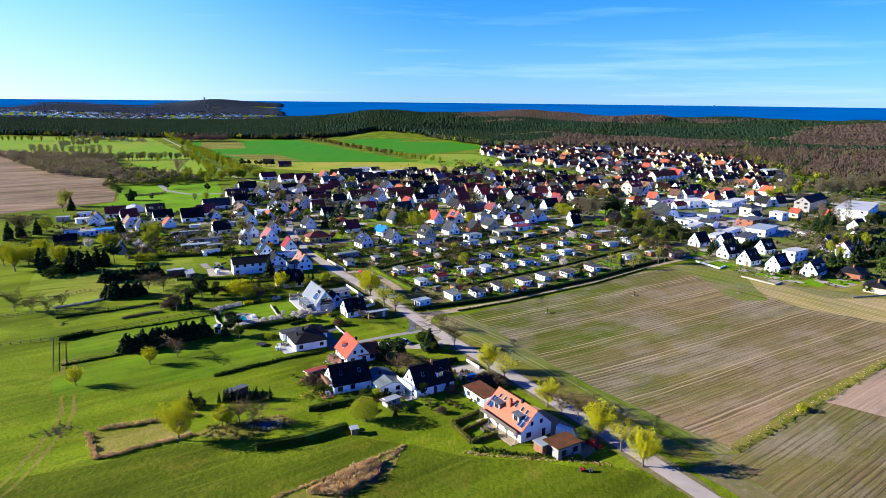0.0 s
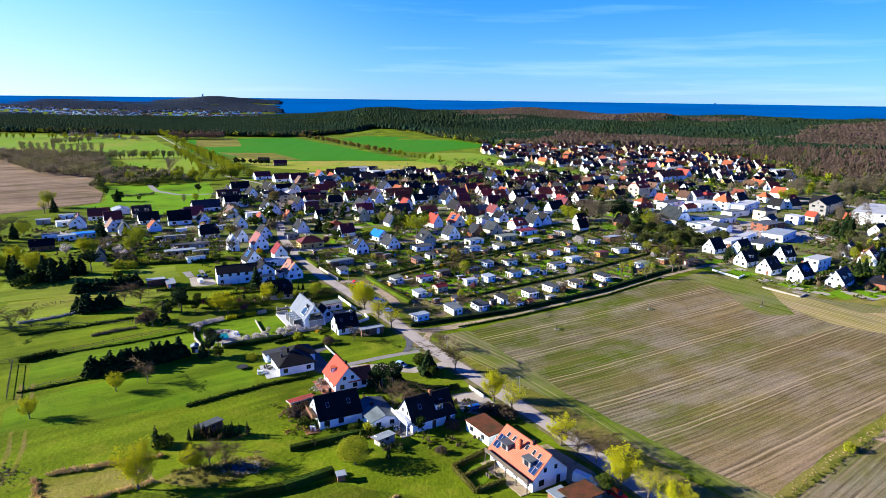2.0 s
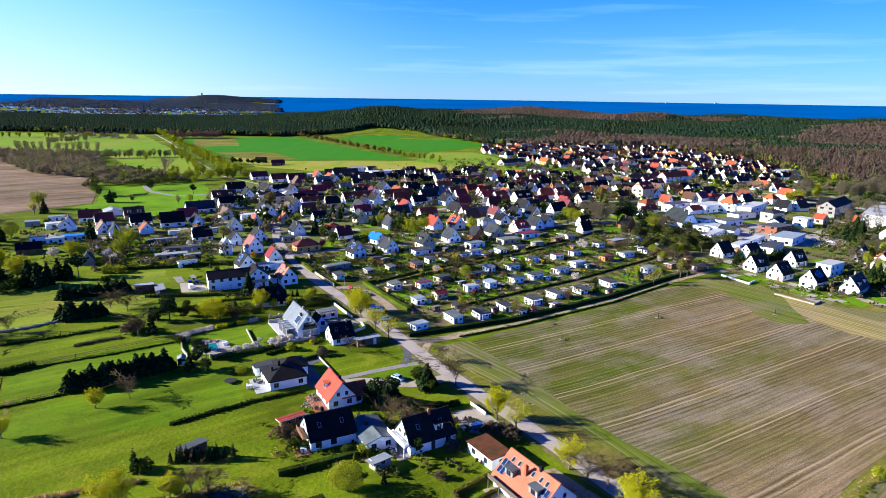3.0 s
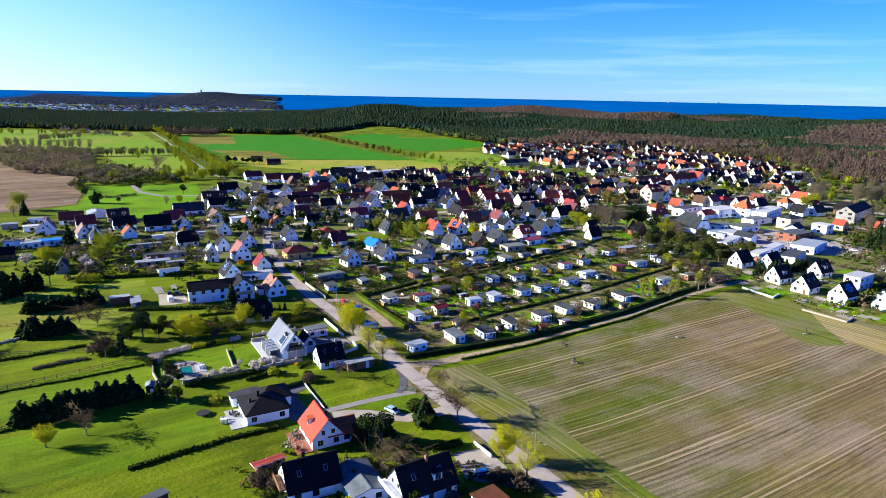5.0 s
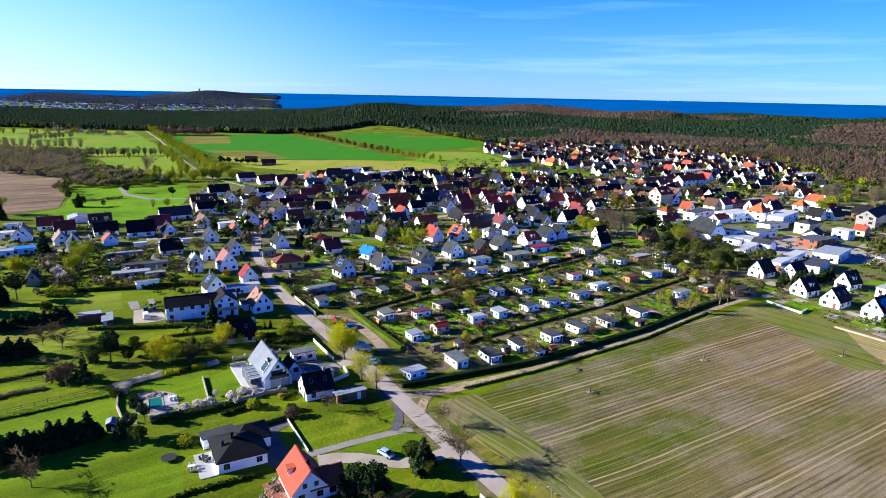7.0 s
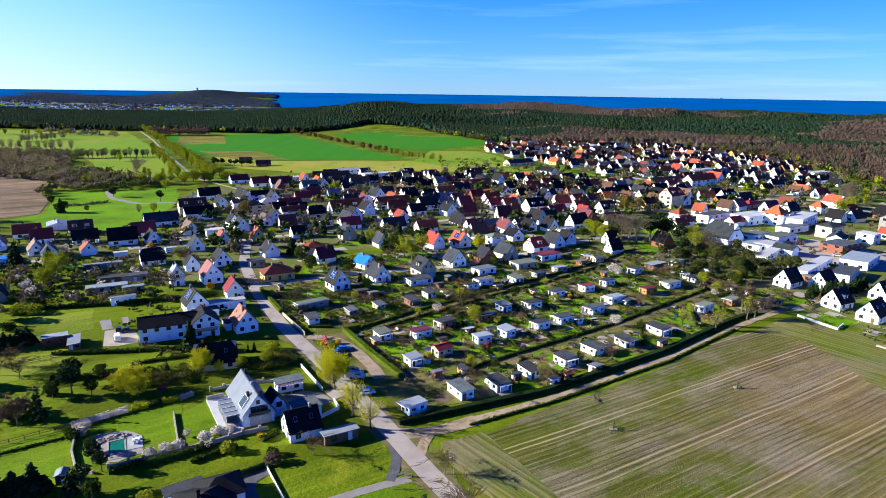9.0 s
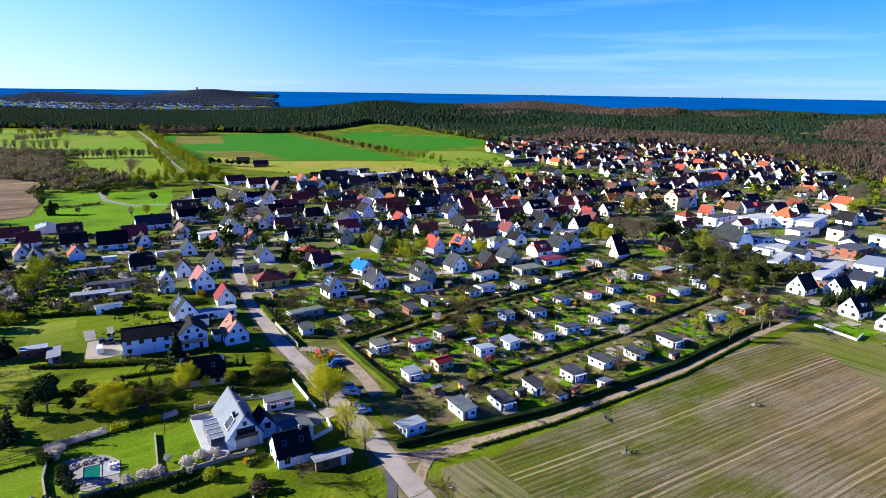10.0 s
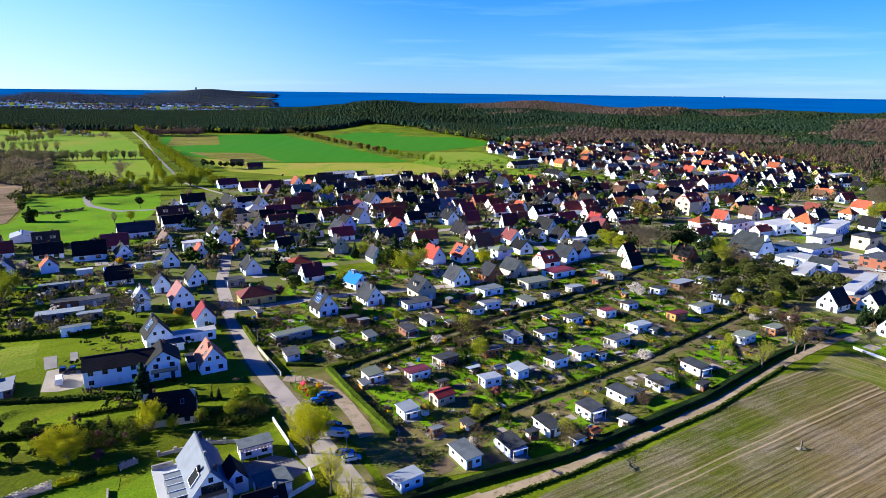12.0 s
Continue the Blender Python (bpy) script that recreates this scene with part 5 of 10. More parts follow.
def solar(base, w, eave, ridge, l, side, cols=4, rows=2, f0=0.5, y0=0.0):
    bm = bmesh.new()
    box_bm(bm, -0.82, 0.82, -0.5, 0.5, 0.0, 0.05, 0)
    box_bm(bm, -0.78, 0.78, -0.46, 0.46, 0.051, 0.056, 1)
    me = bm_mesh("solar_panel", bm, "grey_metal", "solar")
    a = math.atan2(ridge - eave, w / 2)
    for i in range(cols):
        for j in range(rows):
            m = on_slope(w, eave, ridge, y0 + (i - (cols - 1) / 2) * 1.05, f0, side)
            part("solar_panel", me, base, at=m @ Matrix.Translation(((j - (rows - 1) / 2) * 1.72, 0, 0.03)))


def hut_roof(w, l, h, m, rs):
    """A shallow felt roof with a fascia board round it, wider over the front."""
    fall, over, front = 0.35, 0.3, rs.choice((0.35, 0.9, 1.3))
    x, y0, y1 = w / 2 + over, -l / 2 - front, l / 2 + over
    bm = bmesh.new()
    for k, (grow, z0, z1) in enumerate(((0.0, 0.0, 0.14), (0.035, -0.06, 0.10))):
        v = [bm.verts.new((sx * (x + grow), y, h + z + (fall if sx > 0 else 0.0))) for z in (z0, z1) for sx, y in ((-1, y0 - grow), (1, y0 - grow), (1, y1 + grow), (-1, y1 + grow))]
        for f in ((3, 2, 1, 0), (4, 5, 6, 7), (0, 1, 5, 4), (1, 2, 6, 5), (2, 3, 7, 6), (3, 0, 4, 7)):
            bm.faces.new([v[i] for i in f]).material_index = k
    return bm_mesh("roof", bm, m, rs.choice(("white_paint", "white_paint", "wood_wall", "dark_frame")))


def hut(x, y, rot, w, l, h, roof, wall="render_white", form="lean", porch=0):
    """An allotment hut: low walls, a shallow felt roof, a door, windows and sometimes a porch."""
    base = new("garden_hut")
    base.matrix_basis = pose(x, y, 0, 0, 0, rot)
    BUILT.append((x, y, max(w, l) / 2, rot, w / 2, l / 2))
    rs = random.Random(int(abs(x) * 31 + abs(y) * 17))
    if form == "gable":
        part("wall", gable_wall(w, l, h, h + w * 0.2, wall), base)
        part("roof", gable_roof(w, l, h, h + w * 0.2, roof, 0.3), base)
    else:
        part("wall", lean_wall(w, l, h, wall, 0.35), base)
        part("roof", hut_roof(w, l, h, roof, rs), base)
    part("door", DOOR[rs.choice(["brown", "white", "dark"])], base, at=wall_spots(w, l, 0, 2)[0])
    part("window", WIN["hut"], base, at=up(wall_spots(w, l, 0, 2)[1], 1.5))
    for side in (1, 3):
        for p in wall_spots(w, l, side, 2 if l > 5 else 1):
            part("window", WIN["hut"], base, at=up(p, 1.5))
    if porch:
        bm = bmesh.new()
        for px in (-w / 2 + 0.1, w / 2 - 0.1):
            box_bm(bm, px - 0.05, px + 0.05, -l / 2 - porch, -l / 2 - porch + 0.1, 0, h - 0.15)
        box_bm(bm, -w / 2, w / 2, -l / 2 - porch - 0.2, -l / 2 - 0.4, h - 0.15, h - 0.08)
        part("porch", bm_mesh("porch", bm, "white_paint"), base)
        part("terrace", box_mesh("terrace", -w / 2 - 0.5, w / 2 + 0.5, -l / 2 - porch - 0.8, -l / 2 - 0.01, 0, 0.12, "paving"), base)
    return tagged(base, f"{WALL_WORD[wall]} allotment hut with a {ROOF_WORD[roof]} roof", "hut", "huts of the allotments")


# ---- the village, house by house ----
house(-220.3, 460.3, 32, 10.3, 12.9, 2.8, 4.3, "sheet_light", "render_white", "gable", 1)
house(-200.8, 449.1, -57, 7.7, 12, 3, 7.4, "roof_brown", "render_cream", "gable", 1, "dormer")
house(-185.5, 425.2, -57, 7.7, 12, 3, 7.4, "roof_black", "render_white", "gable", 1)
house(-208.7, 426.0, -55, 7.7, 10.3, 2.8, 7.4, "roof_maroon", "render_white", "gable", 1)
house(-187.5, 397.0, 33, 6.9, 8.6, 2.8, 7, "roof_slate", "render_white", "gable", 1)
house(-172.0, 402.8, 34, 6.9, 7.7, 2.8, 6.5, "roof_red", "render_white", "gable", 1)
house(-165.5, 424.6, -63, 8.6, 13.8, 3.3, 8.8, "roof_black", "render_white", "gable", 1)
house(-163.4, 443.9, -59, 7.7, 12, 3, 7.9, "roof_maroon", "render_white", "gable", 1)
house(-151.7, 428.3, 35, 6.9, 8.6, 2.8, 7, "roof_black", "render_white", "gable", 1)
house(-165.9, 473.0, -58, 9.5, 18.9, 3.3, 7.9, "roof_slate", "render_white", "gable", 1)
house(-141.0, 452.1, 34, 7.7, 11.2, 3, 7.4, "roof_brown", "render_white", "gable", 1, "sky")
house(-123.4, 441.9, -62, 6.9, 9.5, 4.7, 4.7, "flat_white", "render_white", "flat", 1)
house(-115.6, 430.5, 31, 6, 6.9, 2.8, 6.5, "roof_orange", "render_white", "gable", 1)
house(-123.4, 414.5, 29, 6.9, 8.6, 2.8, 7.4, "roof_slate", "render_white", "gable", 1)
house(-133.5, 386.5, -59, 7.7, 10.3, 2.8, 7.4, "roof_black", "render_white", "half", 2)
house(-132.4, 409.0, -58, 3.4, 8.6, 2.4, 2.4, "sheet_light", "render_white", "flat", 1)
house(-154.2, 398.6, -63, 3.4, 6, 2.2, 2.2, "flat_white", "render_white", "flat", 1)
house(-111.8, 377.2, 29, 6, 7.7, 3.3, 7.4, "roof_black", "render_white", "gable", 2)
house(-109.5, 354.6, 29, 5.6, 6.5, 4.7, 8.8, "sheet_light", "render_white", "gable", 2)
house(-96.8, 359.2, 34, 7.7, 8.6, 3.7, 8.8, "roof_maroon", "render_white", "gable", 2)
house(-101.6, 386.6, 33, 7.3, 8.6, 3, 7.4, "roof_black", "render_white", "gable", 2)
house(-81.1, 339.8, 28, 6.5, 7.7, 3.2, 7.4, "roof_red", "render_white", "gable", 2)
house(-89.7, 321.7, 33, 7.7, 9.5, 3.9, 8.8, "roof_black", "render_white", "gable", 2, "solar")
house(-79.7, 325.0, -62, 4.3, 13.8, 3, 3, "flat_white", "render_white", "flat", 2)
house(-82.7, 317.5, -58, 4.3, 5.2, 2.4, 2.4, "felt_dark", "render_white", "flat", 2)
house(-133.3, 343.9, -62, 5.2, 14.6, 2.4, 2.4, "sheet_light", "render_grey", "flat", 2)
house(-136.6, 355.2, -63, 5.2, 11.2, 2.8, 2.8, "felt_dark", "wood_wall", "flat", 2)
house(-129.2, 358.6, -56, 5.2, 10.3, 2.8, 2.8, "felt_dark", "render_grey", "flat", 2)
house(-151.9, 377.1, -61, 3.4, 15.5, 2.4, 2.4, "felt", "render_grey", "flat", 2)
house(-122.6, 343.4, -61, 3.4, 7.7, 2.4, 2.4, "sheet_light", "render_grey", "flat", 2)
house(-114.4, 460.3, 35, 6.9, 7.7, 3.7, 7.9, "roof_black", "render_white", "gable", 1)
house(-122.3, 470.4, 34, 6.9, 7.7, 3.7, 7.9, "roof_black", "render_white", "gable", 1)
house(-98.8, 437.0, 29, 6.5, 7.3, 2.8, 7.4, "roof_orange", "render_cream", "gable", 1)
house(-105.3, 476.8, 35, 6.9, 7.7, 3, 7.4, "roof_brown", "render_white", "gable", 1)
house(-83.6, 404.3, 31, 7.3, 9.5, 2.8, 7.4, "roof_slate", "render_white", "gable", 1)
house(-84.9, 385.0, -58, 6, 6.9, 2.8, 2.8, "felt_dark", "render_grey", "flat", 2)
house(-70.2, 364.9, -61, 8.6, 12.9, 3.2, 6.1, "roof_maroon", "render_yellow", "hip", 2, "solar")
house(-41.9, 351.7, 35, 7.3, 8.6, 3.3, 8.4, "roof_black", "render_white", "gable", 2, "solar")
house(-26.3, 365.0, 33, 7.3, 9.5, 2.6, 7.1, "roof_slate", "render_white", "gable", 2)
house(-34.3, 384.7, 47, 7.7, 8.2, 2.8, 5.8, "roof_blue", "render_white", "gable", 2)
house(-54.8, 394.4, -56, 7.7, 8.6, 2.8, 7.3, "roof_maroon", "render_white", "gable", 2)
house(-63.3, 410.7, -61, 7.7, 8.6, 3.7, 6, "roof_red", "render_cream", "hip", 1)
house(-6.9, 371.9, 30, 7.7, 9.5, 3.9, 8.4, "roof_slate", "render_cream", "gable", 2, "dormer")
house(-8.8, 360.6, -62, 7.7, 10.3, 2.4, 2.4, "felt_dark", "render_white", "flat", 2)
house(-50.9, 443.2, 28, 7.7, 8.6, 3.7, 8.4, "roof_slate", "render_cream", "gable", 1)
house(-53.0, 470.4, -62, 6.9, 12, 3, 7, "roof_red", "render_white", "gable", 1)
house(-68.4, 478.3, 29, 6, 7.7, 2.8, 6, "roof_black", "render_white", "gable", 1)
house(-78.3, 446.2, -58, 6.9, 8.6, 2.8, 6.5, "roof_black", "render_white", "gable", 1)
house(-74.7, 467.8, -63, 6.9, 10.3, 2.8, 2.8, "felt_dark", "render_grey", "flat", 1)
house(-101.8, 485.7, 32, 6.9, 8.6, 3.7, 8.4, "roof_black", "render_white", "gable", 1)
house(-27.1, 468.2, -60, 7.7, 13.8, 2.8, 7.4, "roof_slate", "render_white", "gable", 1)
house(-30.8, 425.9, 29, 5.6, 8.6, 2.8, 7.4, "roof_slate", "render_white", "gable", 1)
house(-2.5, 424.8, 34, 7.3, 9.5, 3.3, 8.4, "roof_orange", "render_white", "gable", 1)
house(-23.8, 489.7, 31, 6.9, 8.6, 4.2, 7.9, "roof_red", "render_white", "gable", 1)
house(-93.9, 502.5, -60, 7.7, 15.5, 4.7, 7.4, "roof_red", "render_white", "gable", 1)
house(7.5, 390.2, 31, 7.7, 8.6, 3, 7.9, "roof_slate", "render_white", "gable", 2)
house(11.2, 428.6, 33, 7.7, 9.5, 3.2, 7.9, "roof_orange", "render_white", "gable", 1, "solar")
house(22.5, 397.0, 27, 7.3, 8.2, 3, 7.4, "roof_slate", "orange_wood", "gable", 1)
house(33.3, 405.4, 35, 7.7, 9.5, 3.2, 7.4, "roof_slate", "render_cream", "gable", 1)
house(30.3, 434.1, -63, 6.9, 7.7, 4.7, 6.5, "sheet_green", "render_white", "hip", 1)
house(50.3, 420.3, -57, 8.6, 9.5, 3.2, 7.4, "roof_orange", "render_white", "half", 1, "dormer")
house(61.7, 431.6, 34, 7.7, 9.5, 2.8, 7.4, "roof_slate", "render_white", "gable", 1)
house(69.9, 439.1, 27, 6.9, 8.6, 2.8, 7, "roof_black", "render_white", "gable", 1)
house(29.3, 471.2, -57, 8.6, 13.8, 3.7, 6.5, "sheet_green", "brick_wall", "gable", 1)
house(11.9, 483.1, 30, 6.9, 10.3, 2.8, 7.9, "roof_black", "render_cream", "gable", 1)
house(20.7, 467.6, -58, 7.7, 11.2, 2.8, 7.4, "roof_maroon", "render_white", "gable", 1)
house(39.0, 465.6, 27, 7.7, 10.3, 3.3, 7.9, "roof_maroon", "render_white", "gable", 1)
house(41.8, 446.2, 27, 7.7, 9.5, 3, 6.5, "roof_black", "render_white", "gable", 1)
house(50.1, 477.6, -62, 6, 10.3, 3.7, 6, "roof_slate", "render_white", "gable", 1)
house(53.5, 470.9, 35, 6.5, 7.7, 2.8, 7, "roof_black", "render_white", "gable", 1)
house(66.0, 470.6, 29, 7.7, 8.6, 2.8, 7.9, "roof_black", "render_white", "gable", 1)
house(62.0, 494.8, 33, 7.7, 12, 3.2, 8.4, "roof_black", "render_white", "gable", 1)
house(69.0, 496.7, -56, 7.7, 12, 3.2, 7.9, "roof_slate", "render_white", "gable", 1)
house(83.9, 478.6, -55, 7.7, 12.9, 4.2, 9.3, "roof_black", "render_white", "gable", 1)
house(109.5, 495.8, -60, 7.7, 13.8, 3, 7, "roof_red", "render_white", "gable", 1, "solar")
house(73.6, 465.8, -60, 6.9, 11.2, 2.8, 2.8, "flat_white", "render_white", "flat", 1)
house(90.2, 417.8, -59, 6, 7.7, 2.8, 7.4, "roof_black", "render_white", "gable", 1)
house(93.9, 439.5, -57, 6, 6.9, 2.8, 7, "roof_black", "render_white", "gable", 1)
house(40.4, 388.5, -62, 7.7, 12, 2.6, 2.6, "sheet_green", "render_cream", "flat", 2)
house(20.5, 377.1, -57, 6, 9.5, 2.6, 2.6, "felt", "render_white", "flat", 2)
house(53.4, 404.8, -57, 7.7, 12.9, 2.6, 2.6, "roof_maroon", "render_white", "flat", 1)
house(169.8, 559.6, -56, 11.2, 14.6, 9.3, 14.4, "roof_red", "render_cream", "half", 1, "dormer")
house(157.6, 509.0, -63, 8.6, 10.3, 4.7, 7.9, "roof_red", "render_white", "hip", 1)
house(177.6, 525.9, 35, 6.9, 8.6, 3.7, 8.4, "roof_red", "render_white", "gable", 1)
house(200.2, 536.4, 28, 7.7, 10.3, 4.7, 9.3, "roof_brown", "render_cream", "gable", 1)
house(222.5, 587.5, -60, 8.6, 13.8, 4.7, 9.3, "roof_black", "render_white", "gable", 1, "dormer")
house(228.4, 561.6, -58, 8.6, 11.2, 2.8, 5.6, "roof_red", "render_grey", "hip", 1)
house(178.0, 505.0, -56, 8.6, 23.2, 5.6, 5.6, "felt_dark", "render_white", "flat", 1)
house(201.8, 503.2, -60, 13.8, 24.1, 5.6, 5.6, "flat_white", "render_white", "flat", 1)
house(215.1, 498.2, 34, 10.3, 11.2, 7.4, 12.6, "roof_orange", "render_white", "hip", 1)
house(230.2, 494.9, -44, 9.5, 32.7, 6.5, 6.5, "flat_white", "render_white", "flat", 1)
house(267.8, 541.7, 29, 7.7, 8.6, 4.7, 8.4, "roof_orange", "render_white", "hip", 1)
house(293.3, 565.7, 30, 9.5, 12.9, 4.7, 9.3, "roof_orange", "render_white", "half", 1)
house(159.7, 447.7, 28, 12.9, 17.2, 3.7, 11.2, "roof_slate", "render_white", "half", 1)
house(120.8, 433.5, 28, 6.9, 8.6, 3.2, 7.9, "roof_black", "brick_wall", "gable", 1)
house(186.5, 492.7, -62, 6.9, 10.3, 3.2, 6, "roof_orange", "render_white", "gable", 1)
house(153.8, 491.5, -57, 7.7, 10.3, 3.2, 6.5, "roof_red", "render_white", "gable", 1)
house(171.9, 431.9, -55, 10.3, 15.5, 3.2, 3.2, "sheet_light", "render_white", "flat", 1)
house(193.4, 450.4, -62, 10.3, 17.2, 3.7, 3.7, "sheet_green", "render_white", "flat", 1)
house(180.4, 453.7, -63, 8.6, 13.8, 3.7, 3.7, "sheet_green", "render_white", "flat", 1)
house(179.9, 418.7, 35, 6.9, 10.3, 3.7, 5.6, "roof_slate", "render_white", "gable", 1)
house(214.9, 477.3, -59, 8.6, 20.6, 3.7, 3.7, "felt", "render_white", "flat", 1)
house(229.0, 463.1, -60, 9.5, 12.9, 7, 8.8, "roof_slate", "render_cream", "hip", 1)
house(176.6, 386.5, -46, 5.2, 37.8, 3.7, 3.7, "flat_white", "render_white", "flat", 2)
house(151.6, 362.9, -58, 7.7, 9.5, 3, 7.9, "roof_black", "render_white", "gable", 2)
house(166.0, 361.3, -56, 7.7, 9.5, 3, 7.4, "roof_black", "render_white", "gable", 2)
house(168.8, 372.6, -59, 4.3, 12, 2.6, 2.6, "felt", "wood_wall", "flat", 2)
house(213.2, 426.9, -60, 12, 17.2, 4.7, 4.7, "felt", "brick_wall", "flat", 1)
house(155.9, 334.4, -63, 7.7, 8.6, 3.2, 7.9, "roof_black", "render_white", "gable", 2, "dormer")
house(160.5, 320.2, -56, 7.7, 9.5, 3.2, 7.9, "roof_black", "render_white", "gable", 2, "solar sky")
house(181.2, 345.2, -63, 6.9, 8.6, 3.2, 7.9, "roof_black", "render_white", "gable", 2, "sky dormer")
house(168.0, 306.0, -59, 7.7, 8.6, 3.9, 8.6, "roof_black", "render_white", "gable", 2, "solar right sky")
house(188.5, 328.2, -56, 6.9, 12.9, 5.8, 5.8, "flat_white", "render_white", "flat", 2)
house(182.5, 299.8, -47, 7.7, 14.6, 3, 7.9, "roof_slate", "render_white", "gable", 2, "dormer")
house(222.8, 340.9, -42, 8.6, 11.2, 3.2, 8.4, "roof_red", "render_white", "gable", 2, "dormer")
house(221.2, 355.1, -40, 7.7, 10.3, 3.2, 7.9, "roof_slate", "render_white", "gable", 2, "sky dormer")
house(250.5, 375.7, -43, 8.6, 12, 3.7, 7.9, "roof_slate", "render_white", "gable", 2)
house(271.2, 406.2, -57, 7.7, 10.3, 4.7, 8.4, "roof_black", "render_white", "gable", 1)
house(200.3, 297.6, -47, 9.5, 12.9, 2.8, 5.2, "roof_black", "brick_wall", "hip", 2)
house(195.8, 273.0, -45, 8.6, 11.2, 2.8, 5.2, "roof_black", "render_cream", "hip", 2)
house(289.7, 492.6, -47, 11.2, 39.6, 8.4, 12.1, "roof_black", "render_grey", "gable", 1)
house(307.2, 463.8, -41, 20.6, 51.6, 8.4, 8.4, "flat_white", "render_white", "flat", 1)
house(206.1, 399.2, -46, 12, 22.4, 4.2, 4.2, "sheet_light", "render_white", "flat", 1)
house(185.2, 377.0, -44, 7.7, 18.9, 3.3, 3.3, "felt_dark", "render_white", "flat", 2)
house(176.1, 429.3, -55, 8.6, 12, 3.7, 3.7, "flat_white", "render_white", "flat", 1)
house(166.7, 410.0, -41, 5.2, 25.8, 3.2, 3.2, "flat_white", "render_white", "flat", 1)
house(221.9, 443.9, -40, 8.6, 13.8, 4.2, 6.5, "roof_slate", "render_white", "gable", 1)
house(242.3, 448.4, 31, 7.7, 9.5, 5.6, 5.6, "flat_white", "render_white", "flat", 1)
house(260.5, 459.6, 31, 6, 6.9, 3.7, 6.5, "roof_orange", "render_cream", "gable", 1)
house(284.3, 454.0, 33, 6, 7.7, 2.8, 6.5, "roof_orange", "render_cream", "gable", 1)
house(-219.2, 375.6, -59, 5.2, 7.7, 3.2, 3.2, "felt_dark", "render_white", "flat", 2)
house(-208.9, 351.5, -61, 7.7, 11.2, 2.8, 5.6, "roof_black", "wood_wall", "gable", 2)
house(-221.5, 410.1, 30, 7.7, 10.3, 3.3, 8.4, "roof_maroon", "render_white", "gable", 1)
house(-222.8, 436.7, -62, 7.7, 12.9, 3.2, 7.4, "roof_maroon", "render_white", "gable", 1)
house(-244.3, 436.7, -60, 6, 8.6, 2.8, 2.8, "sheet_light", "render_white", "flat", 1)
house(-233.6, 414.9, -55, 6.9, 8.6, 2.8, 2.8, "flat_white", "render_white", "flat", 1)
house(-196.9, 401.6, 35, 6.9, 9.5, 2.8, 7, "roof_brown", "render_white", "gable", 1)
house(-203.1, 382.4, -58, 6.9, 12.9, 2.6, 2.6, "roof_blue", "render_white", "flat", 2)
house(-209.2, 374.8, -59, 6, 8.6, 2.8, 2.8, "sheet_light", "render_white", "flat", 2)
house(-222.5, 407.7, 30, 6.9, 8.6, 2.8, 6.5, "roof_slate", "render_white", "gable", 1)
house(-167.5, 330.3, 28, 5.2, 6, 2.6, 6.5, "roof_black", "render_grey", "gable", 2)
house(-249.3, 419.6, -61, 6, 7.7, 2.8, 2.8, "sheet_light", "render_grey", "flat", 1)
house(-151.5, 637.6, -57, 10.3, 15.5, 3.2, 7.9, "roof_maroon", "render_white", "gable", 1)
house(-174.8, 653.9, -56, 10.3, 15.5, 3.2, 7.4, "roof_maroon", "render_white", "gable", 1)
house(-135.2, 636.1, -60, 10.3, 15.5, 3.2, 8.4, "roof_maroon", "render_white", "gable", 1)
house(-132.1, 660.9, -57, 10.3, 18.9, 4.7, 4.7, "flat_white", "render_white", "flat", 1)
house(-118.4, 656.7, 33, 7.7, 9.5, 3.7, 9.3, "roof_red", "render_white", "gable", 1)
house(-107.5, 623.2, -57, 8.6, 13.8, 3.2, 7.4, "sheet_green", "render_white", "gable", 1)
house(-92.1, 662.0, -58, 11.2, 25.8, 3.3, 10.2, "roof_brown", "render_white", "gable", 1, "dormer")
house(-68.0, 640.7, -57, 8.6, 17.2, 3.2, 8.4, "roof_brown", "render_white", "gable", 1)
house(-97.7, 629.2, 30, 8.6, 12, 3.3, 8.4, "roof_black", "render_white", "gable", 1)
house(-171.0, 569.3, -57, 7.7, 15.5, 3.3, 8.4, "roof_black", "render_white", "gable", 1)
house(-171.8, 541.4, 29, 7.7, 9.5, 3.7, 8.4, "roof_black", "render_white", "gable", 1)
house(-163.2, 515.6, -59, 8.6, 17.2, 5.1, 9.3, "roof_brown", "render_cream", "gable", 1, "dormer")
house(-150.3, 491.8, -57, 7.7, 17.2, 4.7, 8.4, "roof_black", "render_white", "gable", 1)
house(-151.1, 535.1, 33, 7.7, 10.3, 3.7, 8.4, "roof_black", "render_white", "gable", 1)
house(-139.3, 555.6, 29, 7.7, 9.5, 3.7, 8.4, "roof_black", "render_white", "gable", 1)
house(-136.7, 530.3, -55, 7.7, 10.3, 4.7, 6.5, "roof_slate", "render_white", "gable", 1)
house(-132.4, 565.1, -58, 7.7, 13.8, 4.7, 7.4, "roof_black", "render_white", "gable", 1)
house(-120.4, 556.9, 32, 7.7, 10.3, 3.7, 8.4, "roof_slate", "render_white", "gable", 1)
house(-117.8, 533.7, -63, 8.6, 10.3, 4.7, 7.4, "flat_white", "render_cream", "hip", 1)
house(-112.6, 580.3, -59, 8.6, 15.5, 2.8, 2.8, "felt_dark", "render_grey", "flat", 1)
house(-103.2, 533.4, -61, 8.6, 15.5, 3.7, 7.4, "roof_red", "render_white", "gable", 1)
house(-123.2, 515.7, -58, 8.6, 12, 5.6, 8.4, "roof_slate", "render_cream", "hip", 1)
